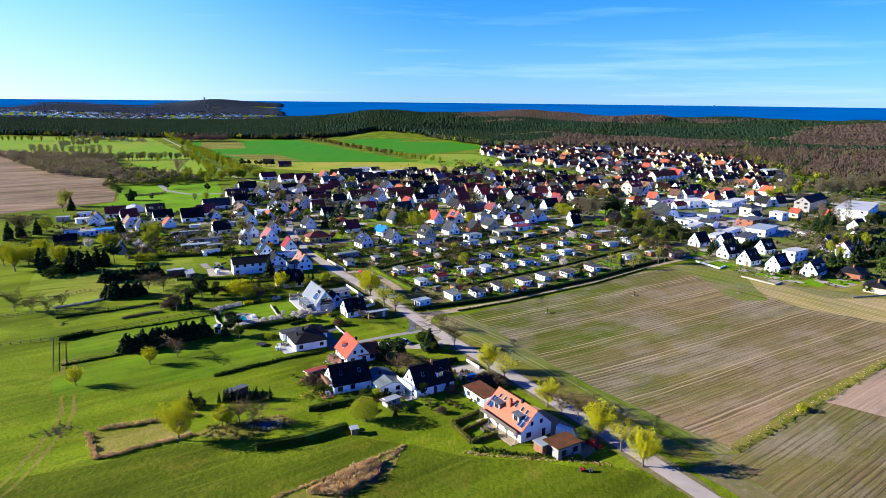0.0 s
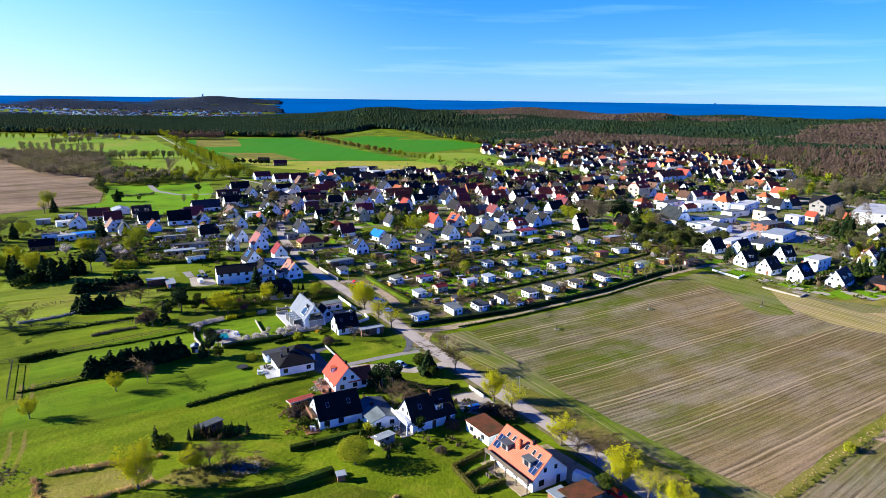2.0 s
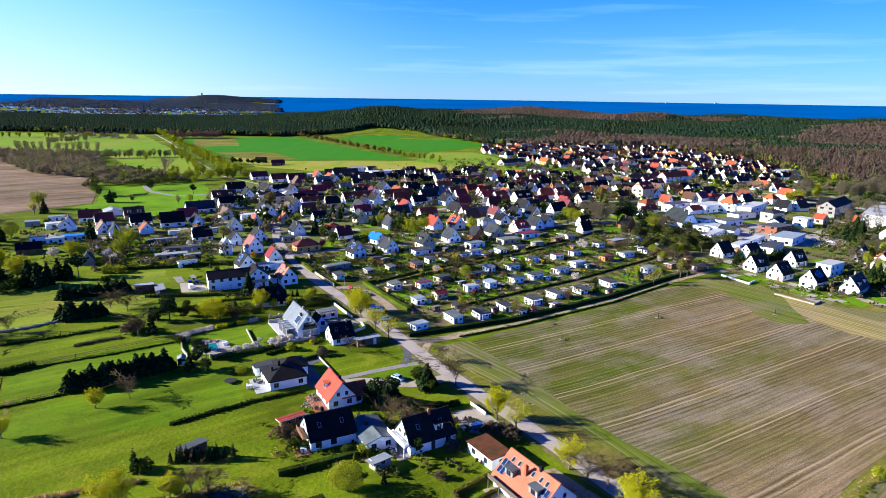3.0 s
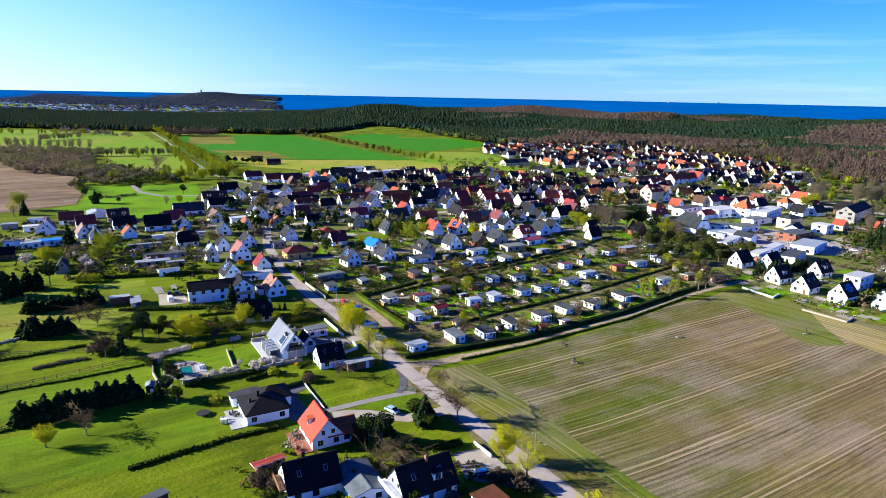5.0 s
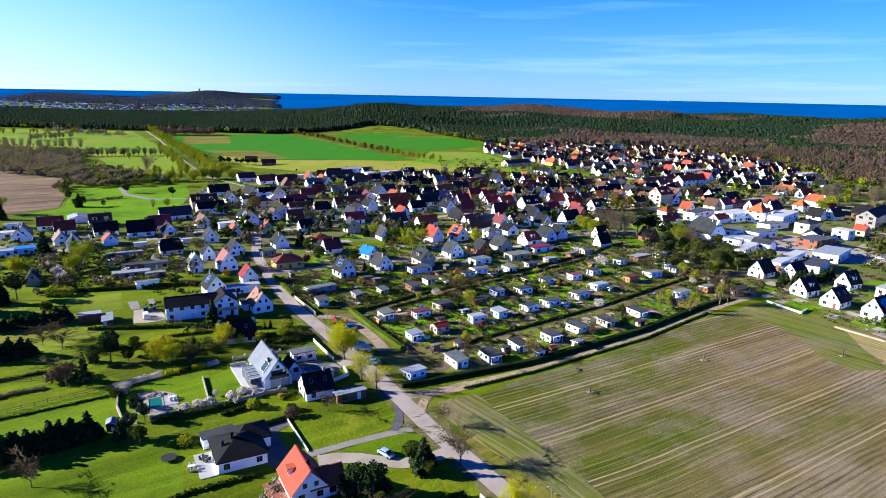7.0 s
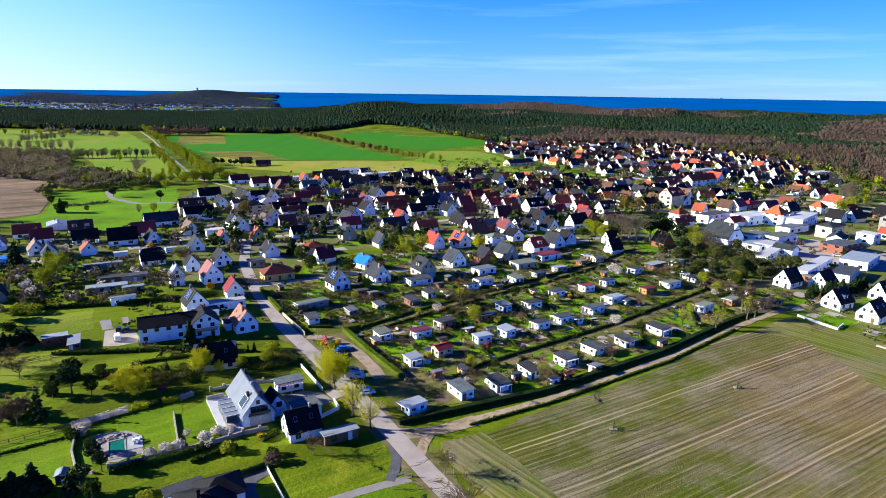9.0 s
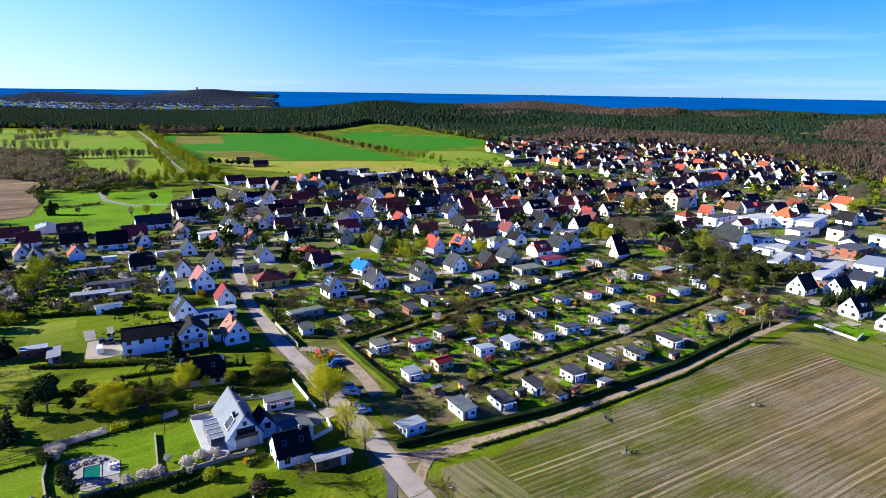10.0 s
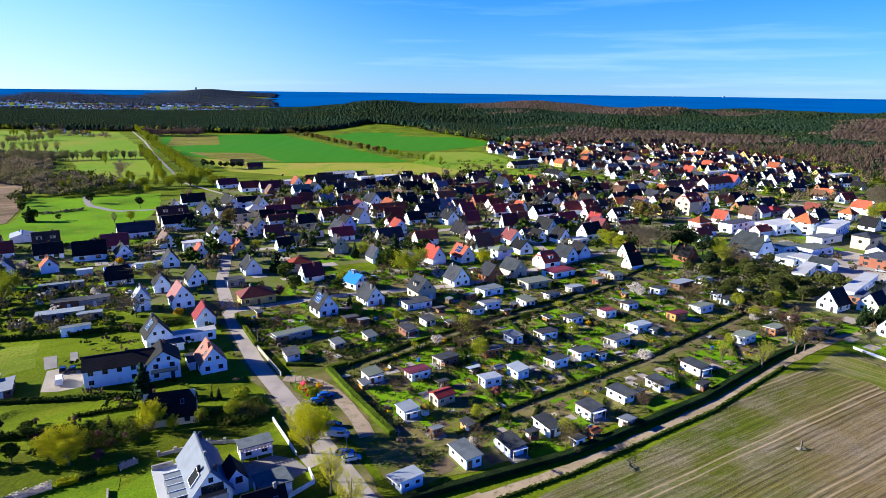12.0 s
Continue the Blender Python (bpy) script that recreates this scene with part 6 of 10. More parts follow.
house(-128.8, 595.1, -59, 7.7, 12, 3.2, 3.2, "felt_dark", "brick_wall", "flat", 1)
house(-93.2, 715.3, -56, 13.8, 31, 4.7, 6.5, "flat_white", "render_white", "gable", 1)
house(-54.6, 692.6, -58, 10.3, 37.8, 5.6, 5.6, "flat_white", "render_white", "flat", 1)
house(-28.1, 663.9, 33, 7.7, 10.3, 3.7, 8.4, "roof_black", "render_cream", "gable", 1)
house(-20.5, 652.3, -60, 7.7, 12, 3.2, 7.4, "roof_black", "render_white", "gable", 1)
house(-63.5, 523.9, -58, 8.6, 22.4, 3.7, 8.4, "roof_red", "render_white", "gable", 1, "dormer")
house(-48.5, 517.7, 33, 7.7, 10.3, 3.7, 8.4, "roof_black", "render_white", "gable", 1)
house(-54.2, 496.2, 34, 7.7, 9.5, 3.7, 8.4, "roof_black", "render_white", "gable", 1)
house(-32.8, 540.4, -60, 8.6, 24.1, 3.7, 8.4, "roof_red", "render_white", "gable", 1)
house(-47.5, 575.5, 34, 9.5, 12.9, 3.7, 9.3, "roof_slate", "render_white", "gable", 1)
house(-8.6, 538.7, -56, 8.6, 13.8, 3.7, 8.8, "roof_slate", "render_white", "gable", 1, "solar")
house(-24.0, 585.5, -57, 7.7, 12, 3.3, 7.9, "roof_black", "render_white", "gable", 1)
house(4.8, 600.0, -55, 7.7, 17.2, 3.3, 7.4, "roof_orange", "render_white", "gable", 1)
house(29.9, 635.1, -55, 9.5, 27.5, 4.7, 8.4, "roof_orange", "brick_wall", "gable", 1, "dormer")
house(5.9, 517.4, 31, 7.7, 10.3, 3.7, 8.4, "roof_black", "render_white", "gable", 1)
house(-26.1, 497.4, -59, 6.9, 10.3, 4.7, 7.4, "roof_red", "render_white", "gable", 1)
house(17.5, 545.2, -62, 7.7, 9.5, 3.7, 8.4, "roof_maroon", "render_white", "gable", 1)
house(37.1, 608.7, -56, 6.9, 12, 3.2, 3.2, "roof_orange", "brick_wall", "flat", 1)
house(39.9, 545.1, -56, 7.7, 13.8, 3.3, 7.4, "roof_red", "render_white", "gable", 1)
house(-15.2, 516.3, -59, 7.7, 11.2, 3.2, 7.4, "roof_black", "render_white", "gable", 1)
house(109.4, 741.8, 33, 10.3, 20.6, 3.7, 7.4, "roof_black", "render_white", "gable", 1)
house(89.0, 819.2, -57, 12, 34.4, 3.7, 7.4, "roof_brown", "render_cream", "gable", 1)
house(49.4, 545.2, -57, 7.7, 11.2, 3.2, 7.4, "roof_red", "render_white", "gable", 1)
house(49.1, 517.9, -62, 7.7, 10.3, 3.2, 7.4, "roof_red", "render_white", "gable", 1)
house(66.3, 537.9, -57, 9.5, 15.5, 3.9, 8.8, "roof_black", "render_white", "gable", 1, "dormer")
house(67.1, 504.8, -58, 8.6, 13.8, 3.2, 7.4, "roof_maroon", "brick_wall", "gable", 1)
house(78.4, 519.9, -58, 7.7, 13.8, 3.2, 7.4, "roof_red", "render_white", "gable", 1)
house(98.5, 538.6, -60, 7.7, 11.2, 3.3, 7.9, "roof_red", "render_white", "gable", 1)
house(95.2, 513.1, 32, 6.9, 8.6, 3.3, 8.4, "roof_red", "render_white", "gable", 1)
house(114.7, 532.5, -57, 8.6, 12.9, 3.7, 8.4, "roof_brown", "render_white", "gable", 1, "dormer")
house(54.4, 556.8, 32, 6.9, 7.7, 3.3, 7.9, "roof_orange", "render_white", "gable", 1)
house(117.2, 686.0, -57, 9.5, 13.8, 3.7, 8.4, "roof_black", "render_white", "gable", 1)
house(133.5, 651.3, -63, 7.7, 10.3, 3.3, 7.4, "roof_orange", "render_white", "gable", 1)
house(151.9, 662.1, -62, 8.6, 10.3, 3.7, 7.4, "roof_orange", "render_cream", "gable", 1)
house(175.8, 674.3, 31, 8.6, 18.9, 5.6, 5.6, "flat_white", "render_white", "flat", 1)
house(132.8, 596.4, -58, 8.6, 17.2, 3.7, 8.4, "roof_black", "render_white", "gable", 1)
house(201.2, 670.1, -61, 13.8, 34.4, 3.7, 7.9, "roof_brown", "render_cream", "gable", 1)
house(238.5, 678.1, -58, 10.3, 37.8, 5.6, 10.2, "roof_orange", "render_white", "gable", 1)
house(254.4, 686.6, 32, 10.3, 13.8, 5.6, 11.2, "roof_orange", "render_white", "gable", 1)
house(247.8, 764.5, 27, 8.6, 11.2, 4.7, 10.2, "roof_orange", "render_cream", "gable", 1)
house(269.2, 755.7, -59, 8.6, 31, 5.6, 5.6, "flat_white", "render_white", "flat", 1)
house(209.3, 802.0, 29, 8.6, 12, 4.2, 8.8, "roof_slate", "render_white", "gable", 1)
house(172.6, 823.3, 27, 8.6, 10.3, 3.7, 8.4, "roof_black", "brick_wall", "gable", 1)
house(166.6, 866.0, 28, 7.7, 9.5, 3.7, 8.4, "roof_red", "brick_wall", "gable", 1)
house(389.9, 753.9, -60, 10.3, 31, 4.7, 4.7, "flat_white", "render_white", "flat", 1)
house(290.2, 824.4, 28, 8.6, 12, 4.7, 9.3, "roof_orange", "render_cream", "gable", 1)

# ---- allotment huts ----
hut(-44.6, 311.1, 28, 3.9, 5.2, 2.4, "felt_dark", "render_white", "lean", 0)
hut(-30.7, 342.6, -64, 3.4, 4.3, 2.1, "felt_dark", "wood_wall", "lean", 0)
hut(-10.4, 332.3, 31, 3.9, 5.2, 2.4, "felt_dark", "wood_wall", "lean", 1.5)
hut(-22.6, 326.5, 30, 3, 4.3, 2.2, "felt", "render_cream", "lean", 0)
hut(-32.1, 319.7, 32, 3, 4.3, 2.2, "felt", "render_grey", "lean", 0)
hut(-3.8, 341.4, 32, 3.9, 4.7, 2.4, "felt_dark", "render_white", "lean", 0)
hut(13.7, 352.8, -62, 3.4, 5.2, 2.2, "felt_dark", "render_white", "lean", 0)
hut(12.1, 369.2, -55, 2.6, 4.3, 2.1, "felt", "wood_wall", "lean", 0)
hut(19.7, 359.6, -64, 4.3, 6, 2.4, "felt", "render_white", "lean", 1.8)
hut(33.4, 363.3, 30, 4.3, 6, 2.6, "sheet_green", "render_white", "lean", 0)
hut(44.7, 371.6, -61, 3.9, 5.2, 2.3, "felt_dark", "render_grey", "lean", 0)
hut(55.6, 380.9, -60, 4.3, 6, 2.3, "sheet_light", "render_grey", "lean", 0)
hut(77.3, 399.2, -63, 4.3, 5.2, 2.5, "sheet_green", "render_cream", "gable", 0)
hut(68.5, 392.5, -56, 3.4, 4.3, 2.2, "sheet_green", "brick_wall", "lean", 0)
hut(24.5, 326.3, 30, 3.9, 5.2, 2.5, "felt", "render_white", "lean", 0)
hut(36.3, 330.1, -64, 4.3, 5.2, 2.4, "felt_dark", "render_white", "lean", 1.5)
hut(47.9, 344.7, -58, 4.3, 5.2, 2.4, "felt_dark", "render_white", "lean", 0)
hut(61.6, 351.5, -63, 4.3, 5.2, 2.5, "roof_maroon", "render_white", "lean", 0)
hut(72.4, 360.3, -59, 3.9, 5.2, 2.5, "felt_dark", "render_white", "lean", 0)
hut(69.4, 337.3, -61, 4.3, 6.5, 2.5, "sheet_light", "render_white", "lean", 2)
hut(58.7, 325.0, -58, 4.3, 6, 2.5, "felt", "render_white", "lean", 1.5)
hut(89.9, 379.6, -54, 4.3, 5.2, 2.4, "felt_dark", "render_white", "lean", 0)
hut(102.4, 388.5, -56, 5.2, 9.5, 2.5, "sheet_light", "wood_wall", "lean", 0)
hut(114.4, 394.7, -60, 4.3, 6, 2.4, "felt", "render_white", "lean", 0)
hut(124.9, 378.6, -56, 4.3, 6, 3, "felt", "render_white", "lean", 1)
hut(113.4, 367.5, -58, 3.9, 6, 2.4, "felt_dark", "render_white", "lean", 0)
hut(99.3, 358.3, -60, 4.3, 6.9, 2.5, "sheet_green", "render_white", "lean", 1.5)
hut(86.5, 349.3, -63, 4.3, 6, 2.5, "roof_maroon", "orange_wood", "lean", 0)
hut(-18.6, 296.8, 32, 4.2, 5.0, 2.5, "sheet_green", "render_white", "lean", 1)
hut(-5.8, 298.7, -58, 4.3, 6, 2.5, "roof_maroon", "render_white", "lean", 0)
hut(2.8, 308.4, -54, 4.3, 5.2, 2.5, "felt_dark", "wood_wall", "lean", 1.5)
hut(1.2, 283.9, -54, 4, 5.5, 2.6, "roof_red", "render_cream", "gable", 0)
hut(-7.6, 276.7, 32, 3.9, 4.3, 2.4, "sheet_light", "render_white", "lean", 1)
hut(6.2, 256.7, 30, 3.9, 7.3, 2.5, "felt", "render_white", "lean", 0)
hut(-6.1, 247.2, -55, 3.9, 5.2, 2.5, "sheet_light", "render_white", "lean", 0)
hut(14.5, 294.6, -64, 3.9, 5.2, 2.4, "sheet_light", "render_white", "lean", 0)
hut(16.3, 315.0, -63, 3.4, 5.2, 2.3, "felt_dark", "orange_wood", "lean", 0)
hut(23.0, 300.5, 32, 3.9, 5.2, 2.6, "sheet_light", "render_white", "lean", 0)
hut(35.7, 307.8, -58, 3.9, 5.2, 2.5, "felt_dark", "render_white", "lean", 1)
hut(45.1, 314.3, -63, 4.3, 5.6, 2.5, "felt_dark", "render_white", "lean", 1.8)
hut(38.4, 277.5, 32, 4.3, 5.2, 2.8, "felt_dark", "render_white", "lean", 1.2)
hut(48.9, 286.7, 35, 3.9, 6, 2.5, "felt_dark", "render_white", "lean", 0)
hut(61.1, 293.4, 30, 3.9, 5.2, 2.4, "felt_dark", "render_white", "lean", 0)
hut(75.6, 304.4, 30, 3.9, 6.9, 2.5, "felt_dark", "render_white", "lean", 1)
hut(26.5, 269.7, 28, 3.4, 6.5, 2.4, "felt_dark", "render_white", "lean", 0)
hut(16.5, 260.8, 29, 3.9, 5.6, 2.6, "felt_dark", "render_white", "lean", 1.5)
hut(46.5, 272.1, -54, 2.6, 3, 2.1, "felt", "wood_wall", "lean", 0)
hut(32.5, 262.9, -60, 2.1, 2.6, 2.1, "felt_dark", "render_white", "lean", 0)
hut(37.0, 266.5, -54, 2.1, 2.6, 2.1, "roof_orange", "orange_wood", "gable", 0)
hut(101.3, 328.3, -55, 4.3, 6.5, 2.6, "sheet_green", "render_white", "lean", 1.5)
hut(115.4, 336.1, -58, 3.9, 5.6, 2.5, "sheet_green", "brick_wall", "lean", 0)
hut(127.7, 333.8, -61, 3.9, 6, 2.4, "felt_dark", "wood_wall", "lean", 1)
hut(73.4, 292.7, -54, 2.1, 2.6, 1.9, "felt_dark", "wood_wall", "lean", 0)
hut(17.3, 301.7, -59, 2.1, 2.6, 2.1, "felt", "orange_wood", "gable", 0)
hut(0.7, 354.0, -60, 2.1, 2.6, 1.9, "felt", "wood_wall", "lean", 0)
hut(-26.0, 339.6, -61, 2.6, 3.4, 2.2, "felt", "brick_wall", "lean", 0)
hut(-47.9, 327.2, -54, 4.3, 12, 2.3, "sheet_green", "render_grey", "lean", 0)
hut(-50.7, 323.7, -59, 2.6, 4.3, 2.2, "sheet_green", "wood_wall", "lean", 0)
hut(23.5, 329.9, -61, 2.6, 2.6, 1.9, "sheet_light", "wood_wall", "lean", 0)
hut(110.8, 373.0, -59, 2.6, 3.4, 2.2, "felt_dark", "render_white", "lean", 0)
hut(128.1, 347.8, -63, 2.6, 3.4, 2.1, "roof_brown", "wood_wall", "gable", 0)
hut(-119.8, 329.2, -58, 3.4, 8.6, 2.6, "felt", "render_white", "lean", 0)
hut(-122.5, 289.5, -60, 4.3, 6.9, 2.4, "sheet_light", "wood_wall", "lean", 0)
hut(49.6, 426.5, -61, 2.6, 3.4, 2.2, "felt", "wood_wall", "lean", 0)


# ---- the houses along the road, one by one ----
def rail(parent, x0, x1, y, z, m="white_paint", tall=1.0, gap=0.9):
    """A balcony rail along x with a top bar and balusters joined to it."""
    bm = bmesh.new()
    box_bm(bm, x0, x1, y - 0.04, y + 0.04, z + tall - 0.08, z + tall)
    box_bm(bm, x0, x1, y - 0.02, y + 0.02, z + 0.1, z + tall - 0.081)
    return part("railing", bm_mesh("railing", bm, m), parent)


# long house with a bright orange roof, skylights, two dormers and a balcony towards the meadow
h = house(20.7, 149.6, 32, 9.6, 15, 3.1, 7.4, "roof_pink", "render_white", detail=2)
tagged(h, "large white house with a bright orange roof, dormers and balcony")
for yy in (-5.4, -3.6, -1.2, 0.9, 3.2, 5.2):
    skylight(h, 9.6, 3.1, 7.4, yy, 0.72, -1)
for yy in (-4.0, 3.8):
    dormer(h, 9.6, 3.1, 7.4, yy, -1, 2.6, "felt", "render_grey")
solar(h, 9.6, 3.1, 7.4, 15, -1, 2, 2, 0.35, -6.2)
solar(h, 9.6, 3.1, 7.4, 15, -1, 2, 2, 0.35, 6.2)
chimney(h, -2.0, 0.3, 6.0, 1.8, "roof_orange")
part("balcony", box_mesh("balcony", -6.3, -4.82, -7.6, 7.6, 2.55, 2.75, "grey_metal"), h)
part("balcony_front", box_mesh("balcony_front", -6.34, -6.26, -7.6, 7.6, 2.76, 3.65, "fence_wood"), h)
for yy in (-7.4, -3.7, 0, 3.7, 7.4):
    part("post", box_mesh("post", -6.3, -6.1, yy - 0.1, yy + 0.1, 0, 2.55, "fence_wood"), h)
part("terrace", box_mesh("terrace", -7.6, -4.82, -7.3, 7.3, 0, 0.14, "sand"), h)

# its garages with brown planted roofs
g = house(12.5, 164.4, 33, 5.4, 9.2, 2.7, 2.7, "sedum", "render_white", "flat")
g = house(30.0, 137.3, -59, 5.2, 7.0, 2.7, 2.7, "sedum", "render_grey", "flat")
g = house(25.6, 137.4, -59, 3.2, 3.4, 2.4, 2.4, "sheet_light", "wood_wall", "flat")

# black-roofed house with a white corner balcony
h = house(-2.3, 171.2, -59, 7.8, 12.3, 3.0, 7.7, "roof_black", "render_white", extra="sky")
tagged(h, "white house with a black roof and a white balcony")
part("balcony", box_mesh("balcony", -4.4, 4.4, -8.0, -6.17, 2.7, 2.9, "white_paint"), h)
rail(h, -4.4, 4.4, -7.96, 2.9)
for xx in (-4.2, 0, 4.2):
    part("post", box_mesh("post", xx - 0.1, xx + 0.1, -8.0, -7.8, 0, 2.7, "white_paint"), h)
part("terrace", box_mesh("terrace", -4.6, 4.6, -9.4, -6.17, 0, 0.14, "paving"), h)
dormer(h, 7.8, 3.0, 7.7, 2.0, 1, 2.0, "roof_black")
dormer(h, 7.8, 3.0, 7.7, 0.5, -1, 2.0, "roof_black")

# black-roofed house with a grey-roofed annexe
h = house(-25.8, 172.6, -63, 9.0, 11.0, 2.8, 7.0, "roof_black", "render_white", extra="sky")
part("balcony", box_mesh("balcony", -3, 3, -7.0, -5.52, 2.6, 2.8, "wood_wall"), h)
rail(h, -3, 3, -6.96, 2.8, "wood_wall")
part("terrace", box_mesh("terrace", -4.5, 5.5, -9.2, -5.52, 0, 0.12, "brick_wall"), h)
h = house(-15.3, 172.3, 29, 7.2, 11.5, 2.5, 3.5, "felt", "render_white")
h = hut(-12.2, 160.6, -50, 2.6, 4.2, 1.7, "sheet_light", "render_grey")

# house with an orange-red roof and a white gable
h = house(-27.1, 193.0, 28, 7.6, 10.6, 2.6, 6.9, "roof_orange", "render_white")
tagged(h, "white house with a steep orange-red tiled roof")
dormer(h, 7.6, 2.6, 6.9, 0.6, -1, 1.5, "roof_orange", "render_white")
part("terrace", box_mesh("terrace", -7.4, -3.82, -5.8, 4.8, 0, 0.14, "brick_wall"), h)
part("wing_wall", gable_wall(6.4, 7.4, 2.55, 4.9, "render_white"), h, at=pose(3.75, -2.0, 0, 0, 0, -90))
part("wing_roof", gable_roof(6.4, 7.4, 2.55, 4.9, "roof_orange", 0.3), h, at=pose(3.75, -2.0, 0, 0, 0, -90))
for px in (4.6, 6.4):
    part("window", WIN["dark"], h, at=pose(px, -5.22, 1.5))

# bungalow with a black hipped roof, a flat annexe and a dark forecourt
h = house(-44.2, 204.6, -62, 11.4, 10.4, 2.7, 5.4, "roof_black", "render_white", "hip", detail=2)
tagged(h, "white bungalow with a black tiled hipped roof")
chimney(h, 0.8, -3.4, 3.9, 1.1, "dark_frame")
part("terrace", box_mesh("terrace", -4.4, 6.0, -9.0, -5.22, 0, 0.14, "flat_white"), h)
part("wing_wall", gable_wall(7.4, 8.6, 2.7, 4.6, "render_white", 1), h, at=pose(-4.6, 3.2, 0))
part("wing_roof", hip_roof(7.4, 8.6, 2.7, 4.9, "roof_black"), h, at=pose(-4.6, 3.2, 0))
g = house(-50.6, 210.0, 33, 7.2, 3.2, 2.6, 2.6, "felt_dark", "render_white", "flat")
sheet("forecourt", [(-42.1, 216.8), (-36.8, 220.9), (-35.6, 218.6), (-37.7, 215.9), (-37.4, 213.4), (-33.4, 206.5), (-34.6, 199.5), (-38.6, 202.5), (-41, 208)], 0.08, "dark_paving", "dark paved forecourt of the bungalow", "paving")
hedge("hedge", [(-48.4, 212.6), (-42.6, 217.6), (-37.6, 221.5)], 0.5, 1.0, "conifer_leaf", "row of small clipped dark conifers", 0.26, 0.12)

# tall white gabled house with a glazed terrace and flat-roofed outbuildings
W, L = 7.8, 16.4
h = house(-47.8, 246.6, 30, W, L, 3.0, 7.9, "roof_pale", "render_white", detail=1)
tagged(h, "tall modern white house with a steep pale grey roof")
part("glazing", WIN["tall"], h, "large dark glazed gable window", at=pose(0.2, -L / 2 - 0.03, 4.1) @ Matrix.Diagonal((1.75, 1.0, 0.85, 1)))
chimney(h, -1.5, -4.6, 6.2, 1.3, "dark_frame")
chimney(h, 1.3, -6.0, 6.4, 1.3, "dark_frame")
chimney(h, 0.9, 7.2, 6.8, 1.5, "dark_frame")
slope = on_slope(W, 3.0, 7.9, -4.4, 0.36, -1)
part("roof_window", box_mesh("roof_window", -1.5, 1.5, -1.6, 1.6, -0.1, 0.22, "white_paint"), h, "large flush roof window", at=slope)
part("roof_glass", box_mesh("roof_glass", -1.35, 1.35, -1.45, 1.45, 0.222, 0.26, "glass"), h, at=slope)
part("terrace", box_mesh("terrace", -9.0, -3.92, -9.6, 10.6, 0, 0.45, "flat_white"), h)
part("planter_wall", box_mesh("planter_wall", -8.9, -4.6, 10.0, 10.4, 0.451, 1.5, "stone"), h)
X0, X1, Y0, Y1, TOP = -7.3, -3.93, -6.2, 3.4, 2.85
for px in (X0, X1 - 0.12):
    for py in (Y0, (Y0 + Y1) / 2, Y1 - 0.12):
        part("conservatory_post", box_mesh("conservatory_post", px, px + 0.12, py, py + 0.12, 0.451, TOP, "white_paint"), h)
for k in range(5):
    py = Y0 + k * (Y1 - Y0 - 0.12) / 4
    part("conservatory_beam", box_mesh("conservatory_beam", X0 - 0.1, X1, py, py + 0.12, TOP + 0.05, TOP + 0.2, "white_paint"), h)
part("conservatory_roof", box_mesh("conservatory_roof", X0, X1, Y0 + 0.1, Y1 - 0.1, TOP + 0.001, TOP + 0.04, "sheet_light"), h)
part("conservatory_glass", box_mesh("conservatory_glass", X0 + 0.04, X0 + 0.07, Y0 + 0.14, Y1 - 0.14, 0.452, TOP - 0.02, "glass"), h)
part("balcony", box_mesh("balcony", -2.5, 2.7, -L / 2 - 0.9, -L / 2 - 0.01, 2.75, 2.92, "paving"), h)
rail(h, -2.5, 2.7, -L / 2 - 0.86, 2.92, "dark_frame", 0.9)
part("garage_door", DOOR["garage"], h, at=pose(-0.9, -L / 2 - 0.03, 0.02))
part("garage_door", DOOR["garage"], h, at=pose(1.8, -L / 2 - 0.03, 0.02))
part("gable_window", WIN["small"], h, at=pose(0, -L / 2 - 0.03, 6.0))
part("wing_wall", gable_wall(4.4, 6.0, 3.0, 5.6, "render_white"), h, at=pose(5.2, -3.4, 0))
part("wing_roof", gable_roof(4.4, 6.0, 3.0, 5.6, "roof_black", 0.25), h, at=pose(5.2, -3.4, 0))
part("wing_window", WIN["dark"], h, at=pose(5.6, -6.42, 3.2))
house(-41.0, 259.1, 28, 7.0, 3.8, 2.7, 2.7, "felt", "render_white", "flat")
house(-33.4, 245.0, 31, 6.4, 5.6, 2.7, 2.7, "felt", "render_white", "flat")
sheet("courtyard", [(-43.0, 254.0), (-36.5, 257.8), (-31.5, 256.5), (-27.5, 252.3), (-30.5, 248.5), (-37.5, 246.5), (-40, 243)], 0.09, "paving", "pale paved courtyard between the outbuildings", "paving")
sheet("drive_apron", [(-31.1, 257.6), (-26.9, 259.5), (-24.9, 255.3), (-27.6, 252.4)], 0.12, "concrete", "pale concrete drive between road and courtyard", "paving")
pergola = new("pergola")
pergola.matrix_basis = pose(-39.7, 256.3, 0, 0, 0, 28)
for px in (-3.2, 0, 3.2):
    part("post", box_mesh("post", px - 0.08, px + 0.08, -0.4, -0.24, 0, 2.5, "white_paint"), pergola)
part("beam", box_mesh("beam", -3.5, 3.5, -0.44, -0.2, 2.501, 2.65, "white_paint"), pergola)
rafter = box_mesh("rafter", -0.05, 0.05, -0.7, 0.7, 2.651, 2.8, "wood_wall")
for k in range(9):
    part("rafter", rafter, pergola, at=pose(-3.2 + 0.8 * k, 0, 0))
tagged(pergola, "white pergola with brown rafters on the courtyard", "pergola")

# small black-roofed house by the junction with a long carport
house(-32.6, 236.0, -61, 7.6, 7.6, 2.7, 6.4, "roof_black", "render_white", extra="sky")
house(-23.0, 233.2, -61, 3.0, 8.2, 2.2, 2.2, "sheet_light", "wood_wall", "flat")

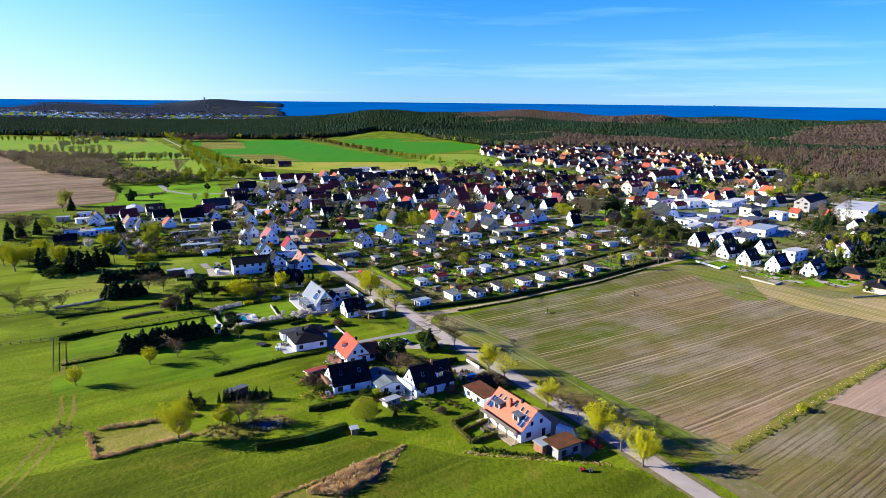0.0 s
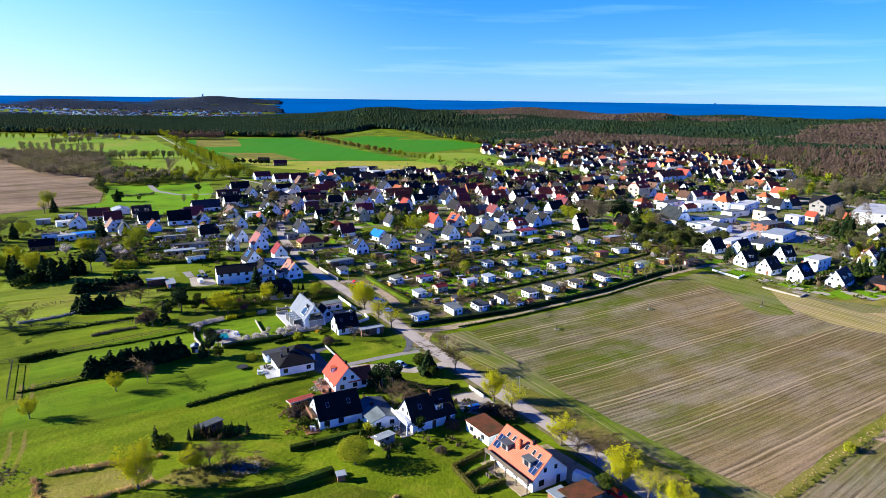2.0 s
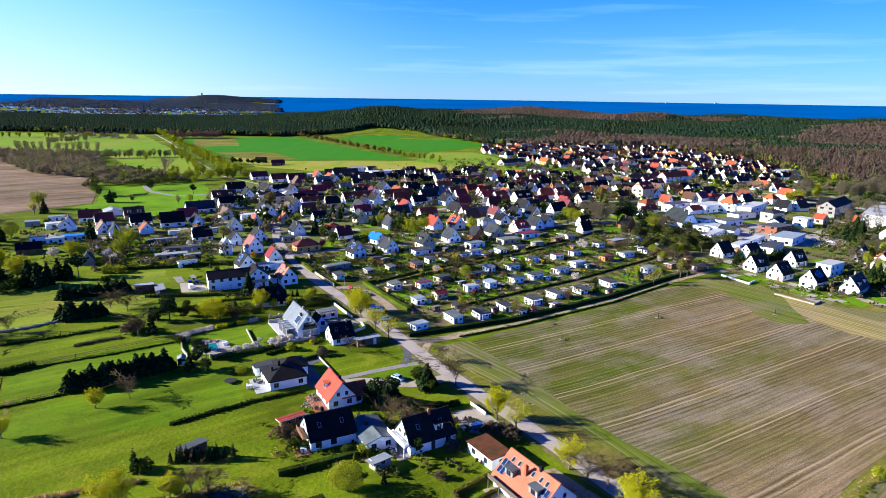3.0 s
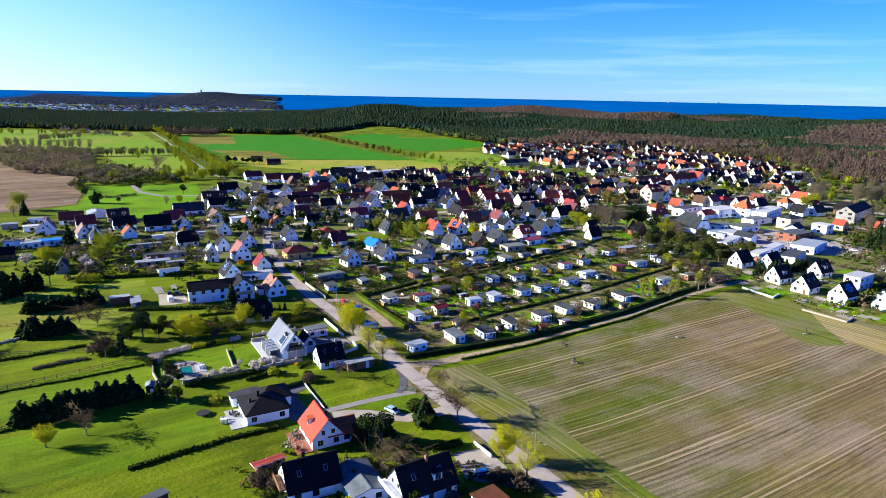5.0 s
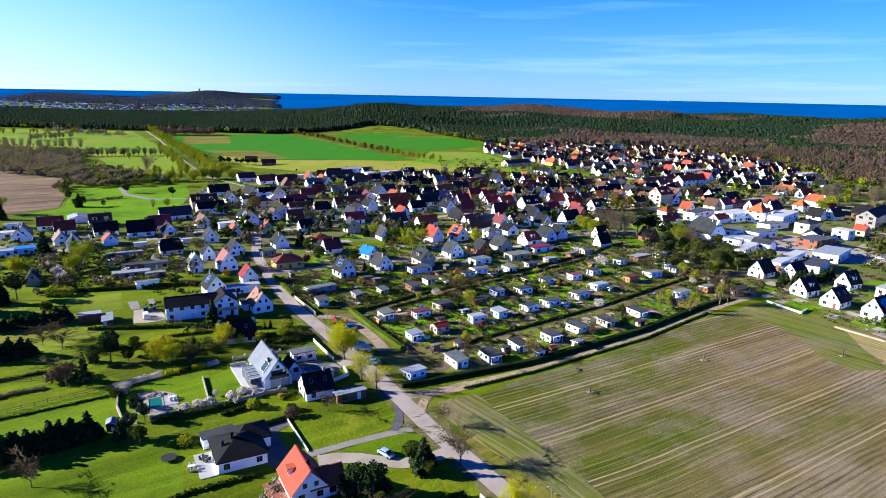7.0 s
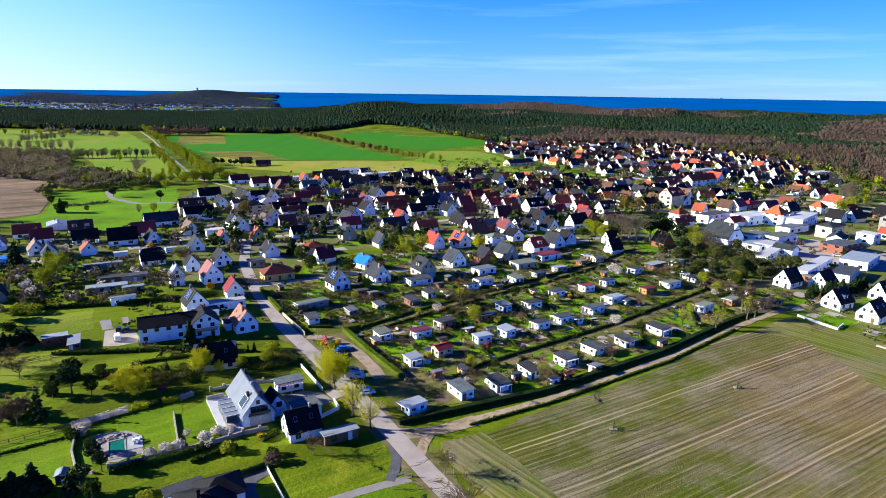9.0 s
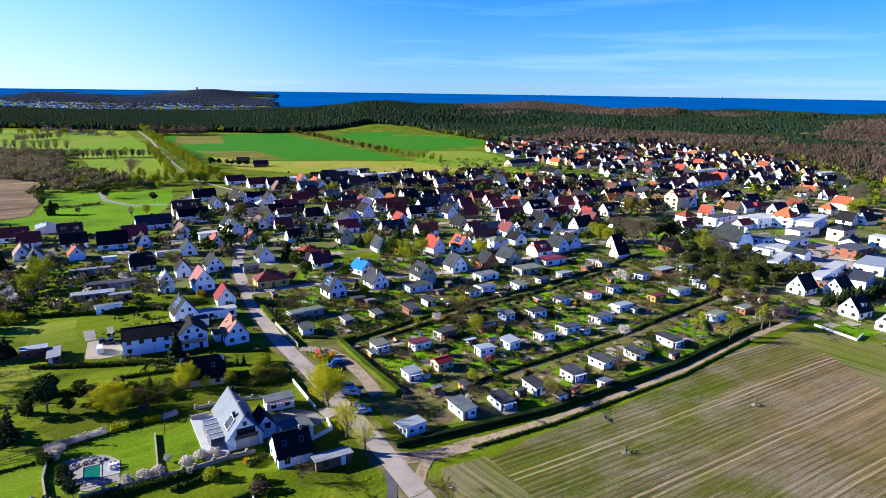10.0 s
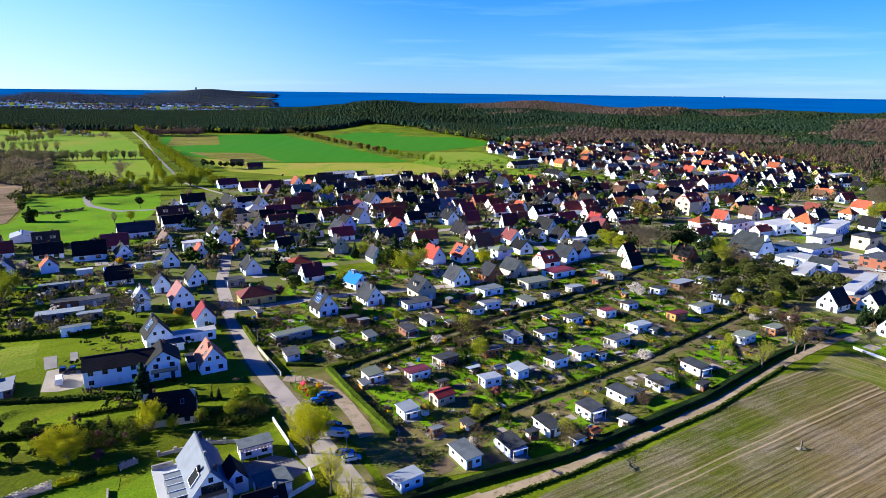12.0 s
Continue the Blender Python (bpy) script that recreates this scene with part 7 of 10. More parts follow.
# dark half-hipped house, long white house with a parking court, pink-roofed house
h = house(-66.0, 274.5, -72, 9.0, 11.8, 2.5, 7.0, "roof_black", "render_cream", "half", extra="sky")
h = house(-89.2, 296.6, -65, 8.6, 17.5, 5.2, 7.6, "roof_black", "render_white", extra="solar")
tagged(h, "long two-storey white house with a black roof")
h = house(-78.6, 300.0, 27, 8.4, 9.5, 5.2, 8.4, "roof_black", "render_white")
part("balcony", box_mesh("balcony", -3.5, 3.5, -6.0, -4.77, 2.6, 2.8, "paving"), h)
rail(h, -3.5, 3.5, -5.97, 2.8, "grey_metal")
house(-66.6, 304.4, 31, 7.2, 9.2, 3.2, 7.6, "roof_dusky", "render_white", extra="sky")
house(-71.5, 305.5, 31, 4.5, 6.5, 2.6, 2.6, "felt_dark", "render_white", "flat")
sheet("parking_court", [(-106.1, 287.0), (-101.5, 287.6), (-96.8, 290.5), (-98.5, 295), (-102.6, 301.2), (-109.0, 302.2), (-112.2, 300.2)], 0.08, "concrete", "paved parking court beside the long white house", "paving")
sheet("gravel_bed", [(-113.3, 300.9), (-110.6, 302.6), (-115.8, 311.3), (-118.9, 309.6)], 0.08, "paving", "square bed of pale gravel", "paving")
sheet("gravel_bed_small", [(-109.3, 307.0), (-107.3, 307.7), (-111.1, 314.4), (-113.0, 313.4)], 0.08, "paving", "small square bed of pale gravel", "paving")
# hut with a sheet roof, standing in for a solar-roofed canopy
hut(-115.2, 287.3, 28, 3.2, 8.8, 2.0, "sheet_light", "wood_wall")

# forecourts and drives
sheet("drive_house", [(4.4, 186), (12, 189), (16.5, 180.5), (12.5, 174.5), (7.1, 176)], 0.08, "concrete", "paved drive in front of the garage", "paving")
sheet("yard_front", [(21, 158), (27, 160.5), (35, 149), (39.5, 139.5), (35, 134), (30, 141.5), (27.5, 148)], 0.08, "sand", "sandy forecourt beside the orange-roofed house", "paving", 0.6)
strip("drive", [(-31.0, 203.8), (-28.2, 205.5), (-11.6, 215.2), (-5.6, 217.4)], 2.4, 0.09, "paving", "narrow grey paved drive between lawns", "drive")
strip("drive_spur", [(-10.0, 216.4), (-8.4, 220.0), (-8.4, 225.6), (-10.2, 230.5)], 2.2, 0.094, "dark_paving", "dark paved path from the drive to the road", "drive")
strip("drive_loop", [(3.5, 207.5), (-2, 204), (-6.4, 199.6), (-12, 203), (-18, 206.0), (-26, 203.0)], 4.2, 0.085, "concrete", "curved gravel drive round a lawn", "drive")


def wall_line(pts, tall=0.9, thick=0.3, m="stone", label="low pale stone garden wall", posts=0):
    base = new("garden_wall")
    for a, b in zip(pts, pts[1:]):
        d = math.dist(a, b)
        turn = math.degrees(math.atan2(b[1] - a[1], b[0] - a[0]))
        part("wall_run", box_mesh("wall_run", 0, d, -thick / 2, thick / 2, 0, tall, m), base, at=pose(a[0], a[1], 0, 0, 0, turn))
        for i in range(int(d / posts) + 1 if posts else 0):
            part("pillar", box_mesh("pillar", i * posts - 0.3, i * posts + 0.3, -0.3, 0.3, 0, tall + 0.55, m), base, at=pose(a[0], a[1], 0, 0, 0, turn))
    return tagged(base, label, "wall")


def fence(pts, tall=1.1, gap=3.0, m="fence_wood", bars=2, label="weathered post and rail fence along the meadow"):
    base = new("fence")
    post = box_mesh("post", -0.07, 0.07, -0.07, 0.07, -0.1, tall + 0.1, m)
    for a, b in zip(pts, pts[1:]):
        d = math.dist(a, b)
        n = max(1, round(d / gap))
        turn = math.degrees(math.atan2(b[1] - a[1], b[0] - a[0]))
        at = pose(a[0], a[1], 0, 0, 0, turn)
        for i in range(n + 1):
            part("post", post, base, at=at @ pose(d * i / n, 0, 0))
        for k in range(bars):
            z = tall * (k + 1) / bars - 0.1
            part("rail", box_mesh("rail", 0, d, -0.11, -0.072, z - 0.06, z + 0.06, m), base, at=at)
    return tagged(base, label, "fence")


wall_line([(-66.6, 244.3), (-60.2, 230.9), (-57.5, 226.2)], 0.7, 0.35)
wall_line([(-70.6, 219.7), (-64.7, 223.3), (-57.5, 227.2), (-52.0, 230.4), (-46.2, 234.6), (-41.0, 237.2)], 1.0, 0.3, "stone", "pale garden wall with pillars", 4.0)
wall_line([(-86, 235), (-82, 226), (-77.5, 219.5), (-73, 218)], 0.8, 0.4)
wall_line([(-61.7, 257.0), (-52.5, 262.5), (-46.0, 263)], 0.8, 0.3, "stone", "pale garden wall with pillars", 3.5)
wall_line([(-40.6, 273.4), (-31.4, 257.8)], 1.0, 0.25, "white_paint", "white rendered garden wall")
wall_line([(-27.4, 252.0), (-25.4, 247.5), (-29.6, 242.4)], 1.0, 0.25, "white_paint", "white rendered garden wall")
wall_line([(-28.9, 206.6), (-37.0, 221.0)], 0.5, 0.25, "white_paint", "low white kerb wall beside the lawn")
wall_line([(134.3, 322.8), (140.7, 308.7), (145.7, 313.7)], 0.9, 0.3, "white_paint", "white garden wall at the edge of the field")
wall_line([(144.8, 294.1), (154.1, 280.3), (159.1, 284.3)], 0.7, 0.3, "stone", "pale garden wall below the white houses")
wall_line([(-56.6, 317.8), (-44.6, 298.4)], 1.3, 0.2, "stone", "pale garden wall along the road")
wall_line([(178, 262), (196, 266), (214, 274)], 0.6, 0.3, "stone", "low stone wall at the edge of the field")
wall_line([(9.5, 190.5), (13.2, 184.6)], 0.9, 0.2, "white_paint", "white picket fence at the drive")
fence([(-9.6, 219.0), (-5.4, 217.9)], 1.0, 1.4, "grey_metal", 3, "light metal fence beside the drive")

# pool with a stone deck
pool = new("swimming_pool")
pool.matrix_basis = pose(-73.2, 228.6, 0, 0, 0, 27)
part("water", box_mesh("water", -1.6, 1.6, -2.9, 2.9, 0.1, 0.14, "pool_water"), pool)
for x0, x1, y0, y1 in ((-1.95, 1.95, 2.91, 3.25), (-1.95, 1.95, -3.25, -2.91), (-1.95, -1.61, -2.9, 2.9), (1.61, 1.95, -2.9, 2.9)):
    part("coping", box_mesh("coping", x0, x1, y0, y1, 0, 0.24, "stone"), pool)
part("deck", box_mesh("deck", 2.0, 5.4, -2.6, 3.0, 0, 0.16, "flat_white"), pool)
part("lower_deck", box_mesh("lower_deck", -1.9, 5.2, -5.4, -3.3, 0, 0.14, "stone"), pool)
rock_rs = np.random.RandomState(7)
bm = bmesh.new()
for k in range(64):
    ang = math.pi * (0.30 + 1.15 * k / 63)
    rad = 4.6 + rock_rs.uniform(-1.4, 1.2)
    size = rock_rs.uniform(0.25, 0.6)
    bmesh.ops.create_icosphere(bm, subdivisions=1, radius=size, matrix=pose(-0.4 + rad * math.cos(ang), rad * math.sin(ang) * 0.95 + 0.6, 0.15, 0, 0, rock_rs.uniform(0, 90)) @ Matrix.Diagonal((1.2, 0.8, 0.6, 1)))
part("rock_border", bm_mesh("rock_border", bm, "stone"), pool, "grey rocks round the pool")
tagged(pool, "green swimming pool with a pale stone deck", "pool")
sheet("pool_terrace", [(-81.5, 233), (-79, 234.5), (-74.7, 236), (-70.3, 234.2), (-67.6, 229.6), (-66.6, 226.6), (-70.2, 222.4), (-75.4, 222.8), (-79.5, 227)], 0.07, "stone", "grey stone terrace round the pool", "paving", 0.5)

# lawns
sheet("lawn_pool", [(-86.5, 235), (-81, 243), (-66.3, 249), (-59.0, 229.0), (-77, 219.5)], 0.05, "lawn", "close-mown bright green lawn", "lawn")
sheet("lawn_terrace", [(-64.9, 243.5), (-61, 252), (-54.5, 247), (-51.5, 234.5), (-58.8, 229.9)], 0.06, "lawn", "close-mown bright green lawn", "lawn")
sheet("lawn_loop", [(-7.5, 218.5), (-1.5, 212.5), (-1.0, 207.0), (-6.4, 202.0), (-12, 205.5), (-21, 207.5), (-11.5, 216.0)], 0.07, "lawn", "green lawn inside the curved drive", "lawn")
sheet("lawn_white_houses", [(129.5, 327), (141, 307), (146, 309), (136, 330)], 0.08, "lawn", "small bright lawn of a white house", "lawn")
sheet("lawn_hedged", [(5.3, 149.8), (11.7, 155.3), (14.5, 149.0), (9.3, 142.0)], 0.06, "lawn", "small lawn framed by hedges", "lawn")
sheet("meadow_pale_north", [(-175, 262), (-195, 302), (-159, 301), (-146, 312), (-126, 321), (-117, 302), (-126, 293), (-123, 283), (-146, 275)], 0.055, "grazed", "pale close-grazed paddock behind the conifers", "field", 2)
sheet("meadow_pale", [(-160, 236), (-143, 242), (-118, 262), (-110, 282), (-148, 274), (-168, 262)], 0.05, "grazed", "pale close-grazed paddock", "field", 2)

# meadow fences
fence([(-114.6, 186.1), (-103.9, 193.3), (-92.3, 202.9)])
fence([(-145, 200.5), (-128.5, 206.5), (-101, 228.0), (-84, 241.0)])
fence([(-129.3, 204), (-116, 181.0)], 1.6, 2.2)
fence([(-164, 227.7), (-143.4, 236.1), (-110.2, 241.5)])
fence([(-150, 262), (-166, 240)], 1.0, 3.5)
fence([(-148, 262), (-125, 272), (-112, 282)], 1.0, 3.0)


def patio_set(x, y, z, rot, m="white_paint"):
    base = new("patio_set")
    base.matrix_basis = pose(x, y, z, 0, 0, rot)
    part("tabletop", box_mesh("tabletop", -0.8, 0.8, -0.45, 0.45, 0.70, 0.75, m), base)
    leg = box_mesh("leg", -0.04, 0.04, -0.04, 0.04, 0, 0.70, m)
    for a in (-0.7, 0.7):
        for b in (-0.35, 0.35):
            part("leg", leg, base, at=pose(a, b, 0))
    bm = bmesh.new()
    box_bm(bm, -0.25, 0.25, -0.25, 0.25, 0.0, 0.45)
    box_bm(bm, -0.25, 0.25, 0.2, 0.26, 0.451, 0.9)
    chair = bm_mesh("chair", bm, m)
    for a, b, r in ((-0.45, 0.95, 0), (0.45, 0.95, 0), (-0.45, -0.95, 180), (0.45, -0.95, 180)):
        part("chair", chair, base, at=pose(a, b, 0, 0, 0, r))
    return tagged(base, "garden table with four chairs on a terrace", "garden furniture")


patio_set(-52.6, 199.0, 0.15, 20)
patio_set(-51.0, 202.5, 0.15, 60, "dark_frame")
patio_set(-33.0, 192.5, 0.15, 40, "fence_wood")
patio_set(-30.5, 166.5, 0.13, 10)
patio_set(12.6, 146.8, 0.15, 120, "fence_wood")
patio_set(-10.0, 167.0, 0.15, 30)
patio_set(-69.8, 231.0, 0.17, 30)


# small playground on the grass between the road and the gravel lane
slide = new("playground_slide")
slide.matrix_basis = pose(-35.9, 288.4, 0.05, 0, 0, 30)
for px in (-0.55, 0.55):
    for py in (-0.55, 0.55):
        part("post", box_mesh("post", px - 0.06, px + 0.06, py - 0.06, py + 0.06, 0, 2.5, "orange_wood"), slide)
part("platform", box_mesh("platform", -0.48, 0.48, -0.48, 0.48, 1.3, 1.38, "orange_wood"), slide)
part("roof", gable_roof(1.5, 1.5, 2.5, 3.1, "car_red", 0.1), slide, "bright red roof")
part("chute", box_mesh("chute", -0.3, 0.3, -2.6, 0, -0.06, 0.0, "car_red"), slide, "red plastic chute", at=pose(0, -0.62, 1.36, 27, 0, 0))
tagged(slide, "small wooden play tower with a red slide", "slide")
tree("forsythia", -32.6, 291.2, 1.1)
tree("shrub_spring", -33.6, 287.4, 1.3)
tree("forsythia", -37.4, 290.6, 0.7)
fence([(-40.8, 293.2), (-36.4, 294.0), (-31.6, 293.2)], 0.9, 1.6, "fence_wood", 2, "low wooden fence round a small playground")


# ---- vehicles ----
def car(x, y, rot, paint, form="car"):
    base = new("camper_van" if form == "camper" else "van" if form == "van" else "car")
    base.matrix_basis = pose(x, y, 0.1, 0, 0, rot)
    if form == "car":
        side = [(-2.1, 0.35), (2.1, 0.35), (2.15, 0.7), (1.25, 0.92), (0.55, 1.42), (-1.2, 1.45), (-1.95, 0.98), (-2.15, 0.85)]
        wide, glass_box = 0.86, (-1.55, 0.85, 0.98, 1.36)
    else:
        top = 2.0 if form == "van" else 2.6
        side = [(-2.5, 0.4), (2.5, 0.4), (2.55, 1.0), (1.9, 1.25), (1.35, top), (-2.45, top + 0.03), (-2.55, 0.9)]
        wide, glass_box = 0.98, (-0.2, 1.45, 1.25, 1.75)
    bm = bmesh.new()
    lo = [bm.verts.new((px, -wide, pz)) for px, pz in side]
    hi = [bm.verts.new((px, wide, pz)) for px, pz in side]
    bm.faces.new(lo)
    bm.faces.new(hi[::-1])
    n = len(side)
    for i in range(n):
        bm.faces.new((lo[(i + 1) % n], lo[i], hi[i], hi[(i + 1) % n]))
    for v in bm.verts:
        if v.co.z > 1.0:
            v.co.y *= 0.84
    bmesh.ops.bevel(bm, geom=bm.edges[:], offset=0.07, segments=2, affect="EDGES")
    bmesh.ops.recalc_face_normals(bm, faces=bm.faces[:])
    part("body", bm_mesh("body", bm, "car_" + paint), base)
    a, b, z0, z1 = glass_box
    for sg in (-1, 1):
        yo = sg * wide * 0.90
        part("side_window", box_mesh("side_window", a, b, yo - 0.03, yo + 0.03, z0, z1, "glass"), base, at=pose(0, 0, 0, 0, 0, 0))
    if form == "car":
        part("windscreen", box_mesh("windscreen", -0.42, 0.42, -0.62, 0.62, -0.012, 0.012, "glass"), base, at=pose(0.93, 0, 1.185, 0, 35.5, 0))
        part("rear_window", box_mesh("rear_window", -0.34, 0.34, -0.6, 0.6, -0.012, 0.012, "glass"), base, at=pose(-1.60, 0, 1.24, 0, -32, 0))
    else:
        part("windscreen", box_mesh("windscreen", -0.42, 0.42, -0.7, 0.7, -0.012, 0.012, "glass"), base, at=pose(1.65, 0, 1.62, 0, 54, 0))
    bm = bmesh.new()
    bmesh.ops.create_cone(bm, cap_ends=True, segments=16, radius1=0.32, radius2=0.32, depth=0.22, matrix=pose(0, 0, 0, 90, 0, 0))
    tyre = bm_mesh("wheel", bm, "rubber")
    for px in (-1.35, 1.35):
        for sg in (-1, 1):
            part("wheel", tyre, base, at=pose(px, sg * (wide - 0.05), 0.33))
    words = paint.replace("_", " ")
    return tagged(base, f"{words} {'camper van' if form == 'camper' else 'delivery van' if form == 'van' else 'car'} parked beside the houses", "car", "parked vehicles")


car(38.1, 139.6, -50, "red")
car(32.2, 143.6, -40, "white", "camper")
car(-23.2, 266.0, -8, "pale_blue", "van")
car(-20.6, 258.0, 18, "blue")
car(-18.9, 256.0, 18, "pale_blue")
car(-25.2, 270.3, 10, "black")
car(-31.6, 282.6, 20, "blue")
car(-29.8, 286.0, 20, "blue")
car(-11.0, 205.4, -40, "pale_blue")
car(11.0, 177.6, 20, "blue")
car(-104.2, 292.6, 120, "white", "van")
car(-107.6, 300.2, 120, "black")
car(-105.0, 300.6, 120, "black")
car(128, 352, 20, "red")
for cx, cy, cr, paint in ((190, 430, 10, "black"), (194, 442, 10, "black"), (205, 415, -30, "silver"), (211, 411, -30, "white"), (217, 407, -30, "black"), (224, 403, -30, "silver"), (231, 398, -30, "white"), (-28, 396, 25, "silver"), (-33, 402, 25, "black"), (-122, 372, 70, "white"), (-118, 376, 70, "silver"), (-38, 405, 30, "white"), (30, 398, 30, "silver"), (170, 770, -45, "white"), (185, 752, -45, "black"), (240, 684, -40, "silver"), (300, 640, -35, "white")):
    car(cx, cy, cr, paint)


# ---- single trees and large shrubs ----
tree("yellow", 16.0, 182.5, 1.21)
tree("yellow_thin", 20.2, 175.7, 1.32)
tree("yellow_b", 30.1, 159.8, 1.29)
tree("bare_b", 33.2, 155.0, 1.02)
tree("bare", 37.0, 152.6, 1.02)
tree("yellow", 39.8, 142.4, 1.36)
tree("yellow_thin", 44.1, 137.5, 1.29)
tree("yellow", 47.2, 130.8, 1.24)
tree("green", 35.6, 140.5, 0.65)
tree("yellow", -28.2, 258.7, 1.51)
tree("yellow", -31.1, 264.7, 1.32)
tree("yellow_b", -27.1, 266.0, 1.00)
tree("yellow_thin", -21.4, 243.8, 1.43)
tree("yellow_thin", -16.2, 237.7, 1.37)
tree("yellow_thin", -21.8, 248.0, 1.27)
tree("bare_b", 1.7, 219.2, 0.86)
tree("bare", 5.8, 201.9, 1.14)
tree("yellow", -62.3, 141.0, 1.50)
tree("yellow_b", -89.0, 186.1, 0.94)
tree("yellow_b", -103.4, 170.6, 0.96)
tree("yellow_b", -54.2, 148.3, 0.89)
tree("bare", -50.2, 149.6, 0.85)
tree("bare_b", -46.5, 149.0, 0.92)
tree("willow_b", -52.9, 148.9, 0.57)
tree("willow_b", -17.9, 151.0, 1.30, 0.72)
tree("willow_b", -20.5, 151.8, 0.74)
tree("yellow", -79.6, 253.4, 1.25, 0.72)
tree("yellow", -83.6, 254.2, 1.35, 0.70)
tree("yellow", -82.0, 257.0, 1.45, 0.72)
tree("yellow", -67.7, 267.9, 1.11)
tree("yellow_b", -63.0, 268.0, 0.64)
tree("conifer", -77.7, 285.2, 1.18)
tree("willow_b", -57.7, 272.1, 0.55)
tree("willow_b", -51.0, 275.0, 0.70)
tree("shrub_spring", -52.1, 285.7, 1.78)
tree("bare", -76.5, 340.6, 0.94)
tree("bare", -107.4, 345.4, 1.17)
tree("willow", -166.2, 369.5, 1.28)
tree("willow", -175.3, 376.5, 1.07)
tree("blossom", -143.8, 402.7, 1.08)
tree("blossom", -132.8, 367.1, 0.95)
tree("blossom", -184.0, 402.9, 1.11)
tree("blossom", -147.8, 427.2, 1.02)
tree("willow_b", -123.9, 394.6, 0.98)
tree("bare", -116.3, 382.5, 1.12)
tree("forsythia", -118.7, 374.8, 1.33)
tree("forsythia", -93.6, 348.8, 1.76)
tree("forsythia", -148.2, 416.9, 2.04)
tree("willow_b", -91.8, 440.9, 0.91)
tree("willow_b", -103.2, 432.4, 0.82)
tree("conifer", -73.0, 405.5, 1.14)
tree("green", -63.9, 388.4, 1.30)
tree("green", -57.0, 373.2, 1.17)
tree("copper", -62.9, 369.4, 1.19)
tree("conifer", -71.6, 460.2, 1.03)
tree("conifer", -65.9, 454.1, 0.97)
tree("willow", -36.7, 432.0, 1.05)
tree("green", -22.4, 407.5, 1.54)
tree("conifer", -27.0, 416.9, 1.17)
tree("willow", -17.0, 403.1, 1.52)
tree("willow", -13.0, 398.8, 1.38)
tree("willow", -8.4, 412.7, 1.30)
tree("conifer", -21.9, 438.2, 1.28)
tree("green", -27.4, 381.8, 0.79)
tree("green", -40.1, 373.8, 0.98)
tree("conifer", -33.7, 360.1, 0.53)
tree("conifer", -40.9, 431.9, 0.93)
tree("yellow", 20.6, 418.8, 1.19)
tree("green", 16.3, 368.6, 0.43)
tree("forsythia", 8.2, 358.2, 1.16)
tree("willow_b", 9.3, 332.3, 1.00)
tree("bare", 8.1, 322.4, 1.18)
tree("bare", 12.0, 327.3, 0.98)
tree("willow_b", 13.0, 313.4, 0.92)
tree("blossom", -0.2, 322.1, 0.94)
tree("forsythia", 1.7, 324.6, 1.27)
tree("forsythia", -1.1, 325.5, 1.14)
tree("willow_b", 45.0, 333.3, 0.64)
tree("forsythia", 52.6, 341.6, 1.26)
tree("autumn", 55.2, 340.0, 0.27)
tree("blossom", 79.3, 377.9, 1.17)
tree("blossom", 80.5, 374.3, 1.07)
tree("forsythia", 74.1, 377.7, 1.12)
tree("blossom", 63.0, 310.4, 1.07)
tree("copper", 15.3, 287.1, 0.77)
tree("shrub", 17.1, 274.9, 1.28)
tree("willow_b", 30.6, 267.1, 0.68)
tree("bare_b", 29.6, 262.0, 0.85)
tree("bare_b", 9.8, 259.3, 0.86)
tree("blossom", 8.6, 261.7, 0.66)
tree("blossom", 112.9, 346.2, 0.79)
tree("bare_b", 96.2, 364.3, 1.07)
tree("birch", 86.6, 311.0, 0.87)
tree("birch", 96.9, 307.1, 1.05)
tree("birch", 100.7, 311.3, 0.82)
tree("bare", 115.4, 327.6, 1.42)
tree("birch", 113.1, 318.2, 1.15)
tree("bare", 117.1, 320.5, 1.10)
tree("willow_b", 128.0, 362.0, 1.00)
tree("willow", 136.3, 434.0, 1.57)
tree("willow", 134.6, 423.5, 1.37)
tree("bare_tall", 101.4, 443.7, 1.13)
tree("bare_tall", 104.0, 438.1, 1.18)
tree("bare_tall", 108.3, 438.3, 1.08)
tree("bare_tall", 100.5, 455.6, 0.94)
tree("pine_tree", 117.5, 444.4, 1.68)
tree("pine_tree", 124.1, 450.6, 1.67)
tree("pine_tree", 126.3, 444.8, 1.49)
tree("pine_tree", 129.2, 433.7, 1.41)
tree("pine_tree", 123.7, 413.2, 1.09)
tree("bare_tall", 138.7, 423.6, 0.83)
tree("bare", 137.0, 413.7, 1.35)
tree("autumn", 128.1, 532.4, 1.41)
tree("autumn", 132.5, 529.0, 1.05)
tree("autumn", 140.5, 542.5, 1.00)
tree("willow_b", 89.9, 455.1, 1.36)
tree("willow_b", 92.8, 449.2, 1.27)
tree("willow_b", 88.6, 467.8, 1.14)
tree("autumn", -124.7, 504.3, 1.14)
tree("willow", 277.6, 531.7, 1.59)
tree("willow", 289.7, 541.6, 1.59)
tree("bare_tall", 105.5, 663.7, 1.00)
tree("bare", 112.0, 648.8, 1.37)
tree("pine_tree", 118.1, 634.6, 1.21)
tree("conifer", 104.3, 633.6, 1.15)
tree("willow", -82.7, 606.7, 1.27)
tree("willow_b", 169.1, 638.3, 1.48)
tree("willow", -203.6, 689.5, 1.49)
tree("willow", -205.6, 655.3, 1.72)
tree("willow", -214.7, 654.6, 1.54)
tree("willow", -213.4, 696.0, 1.30)
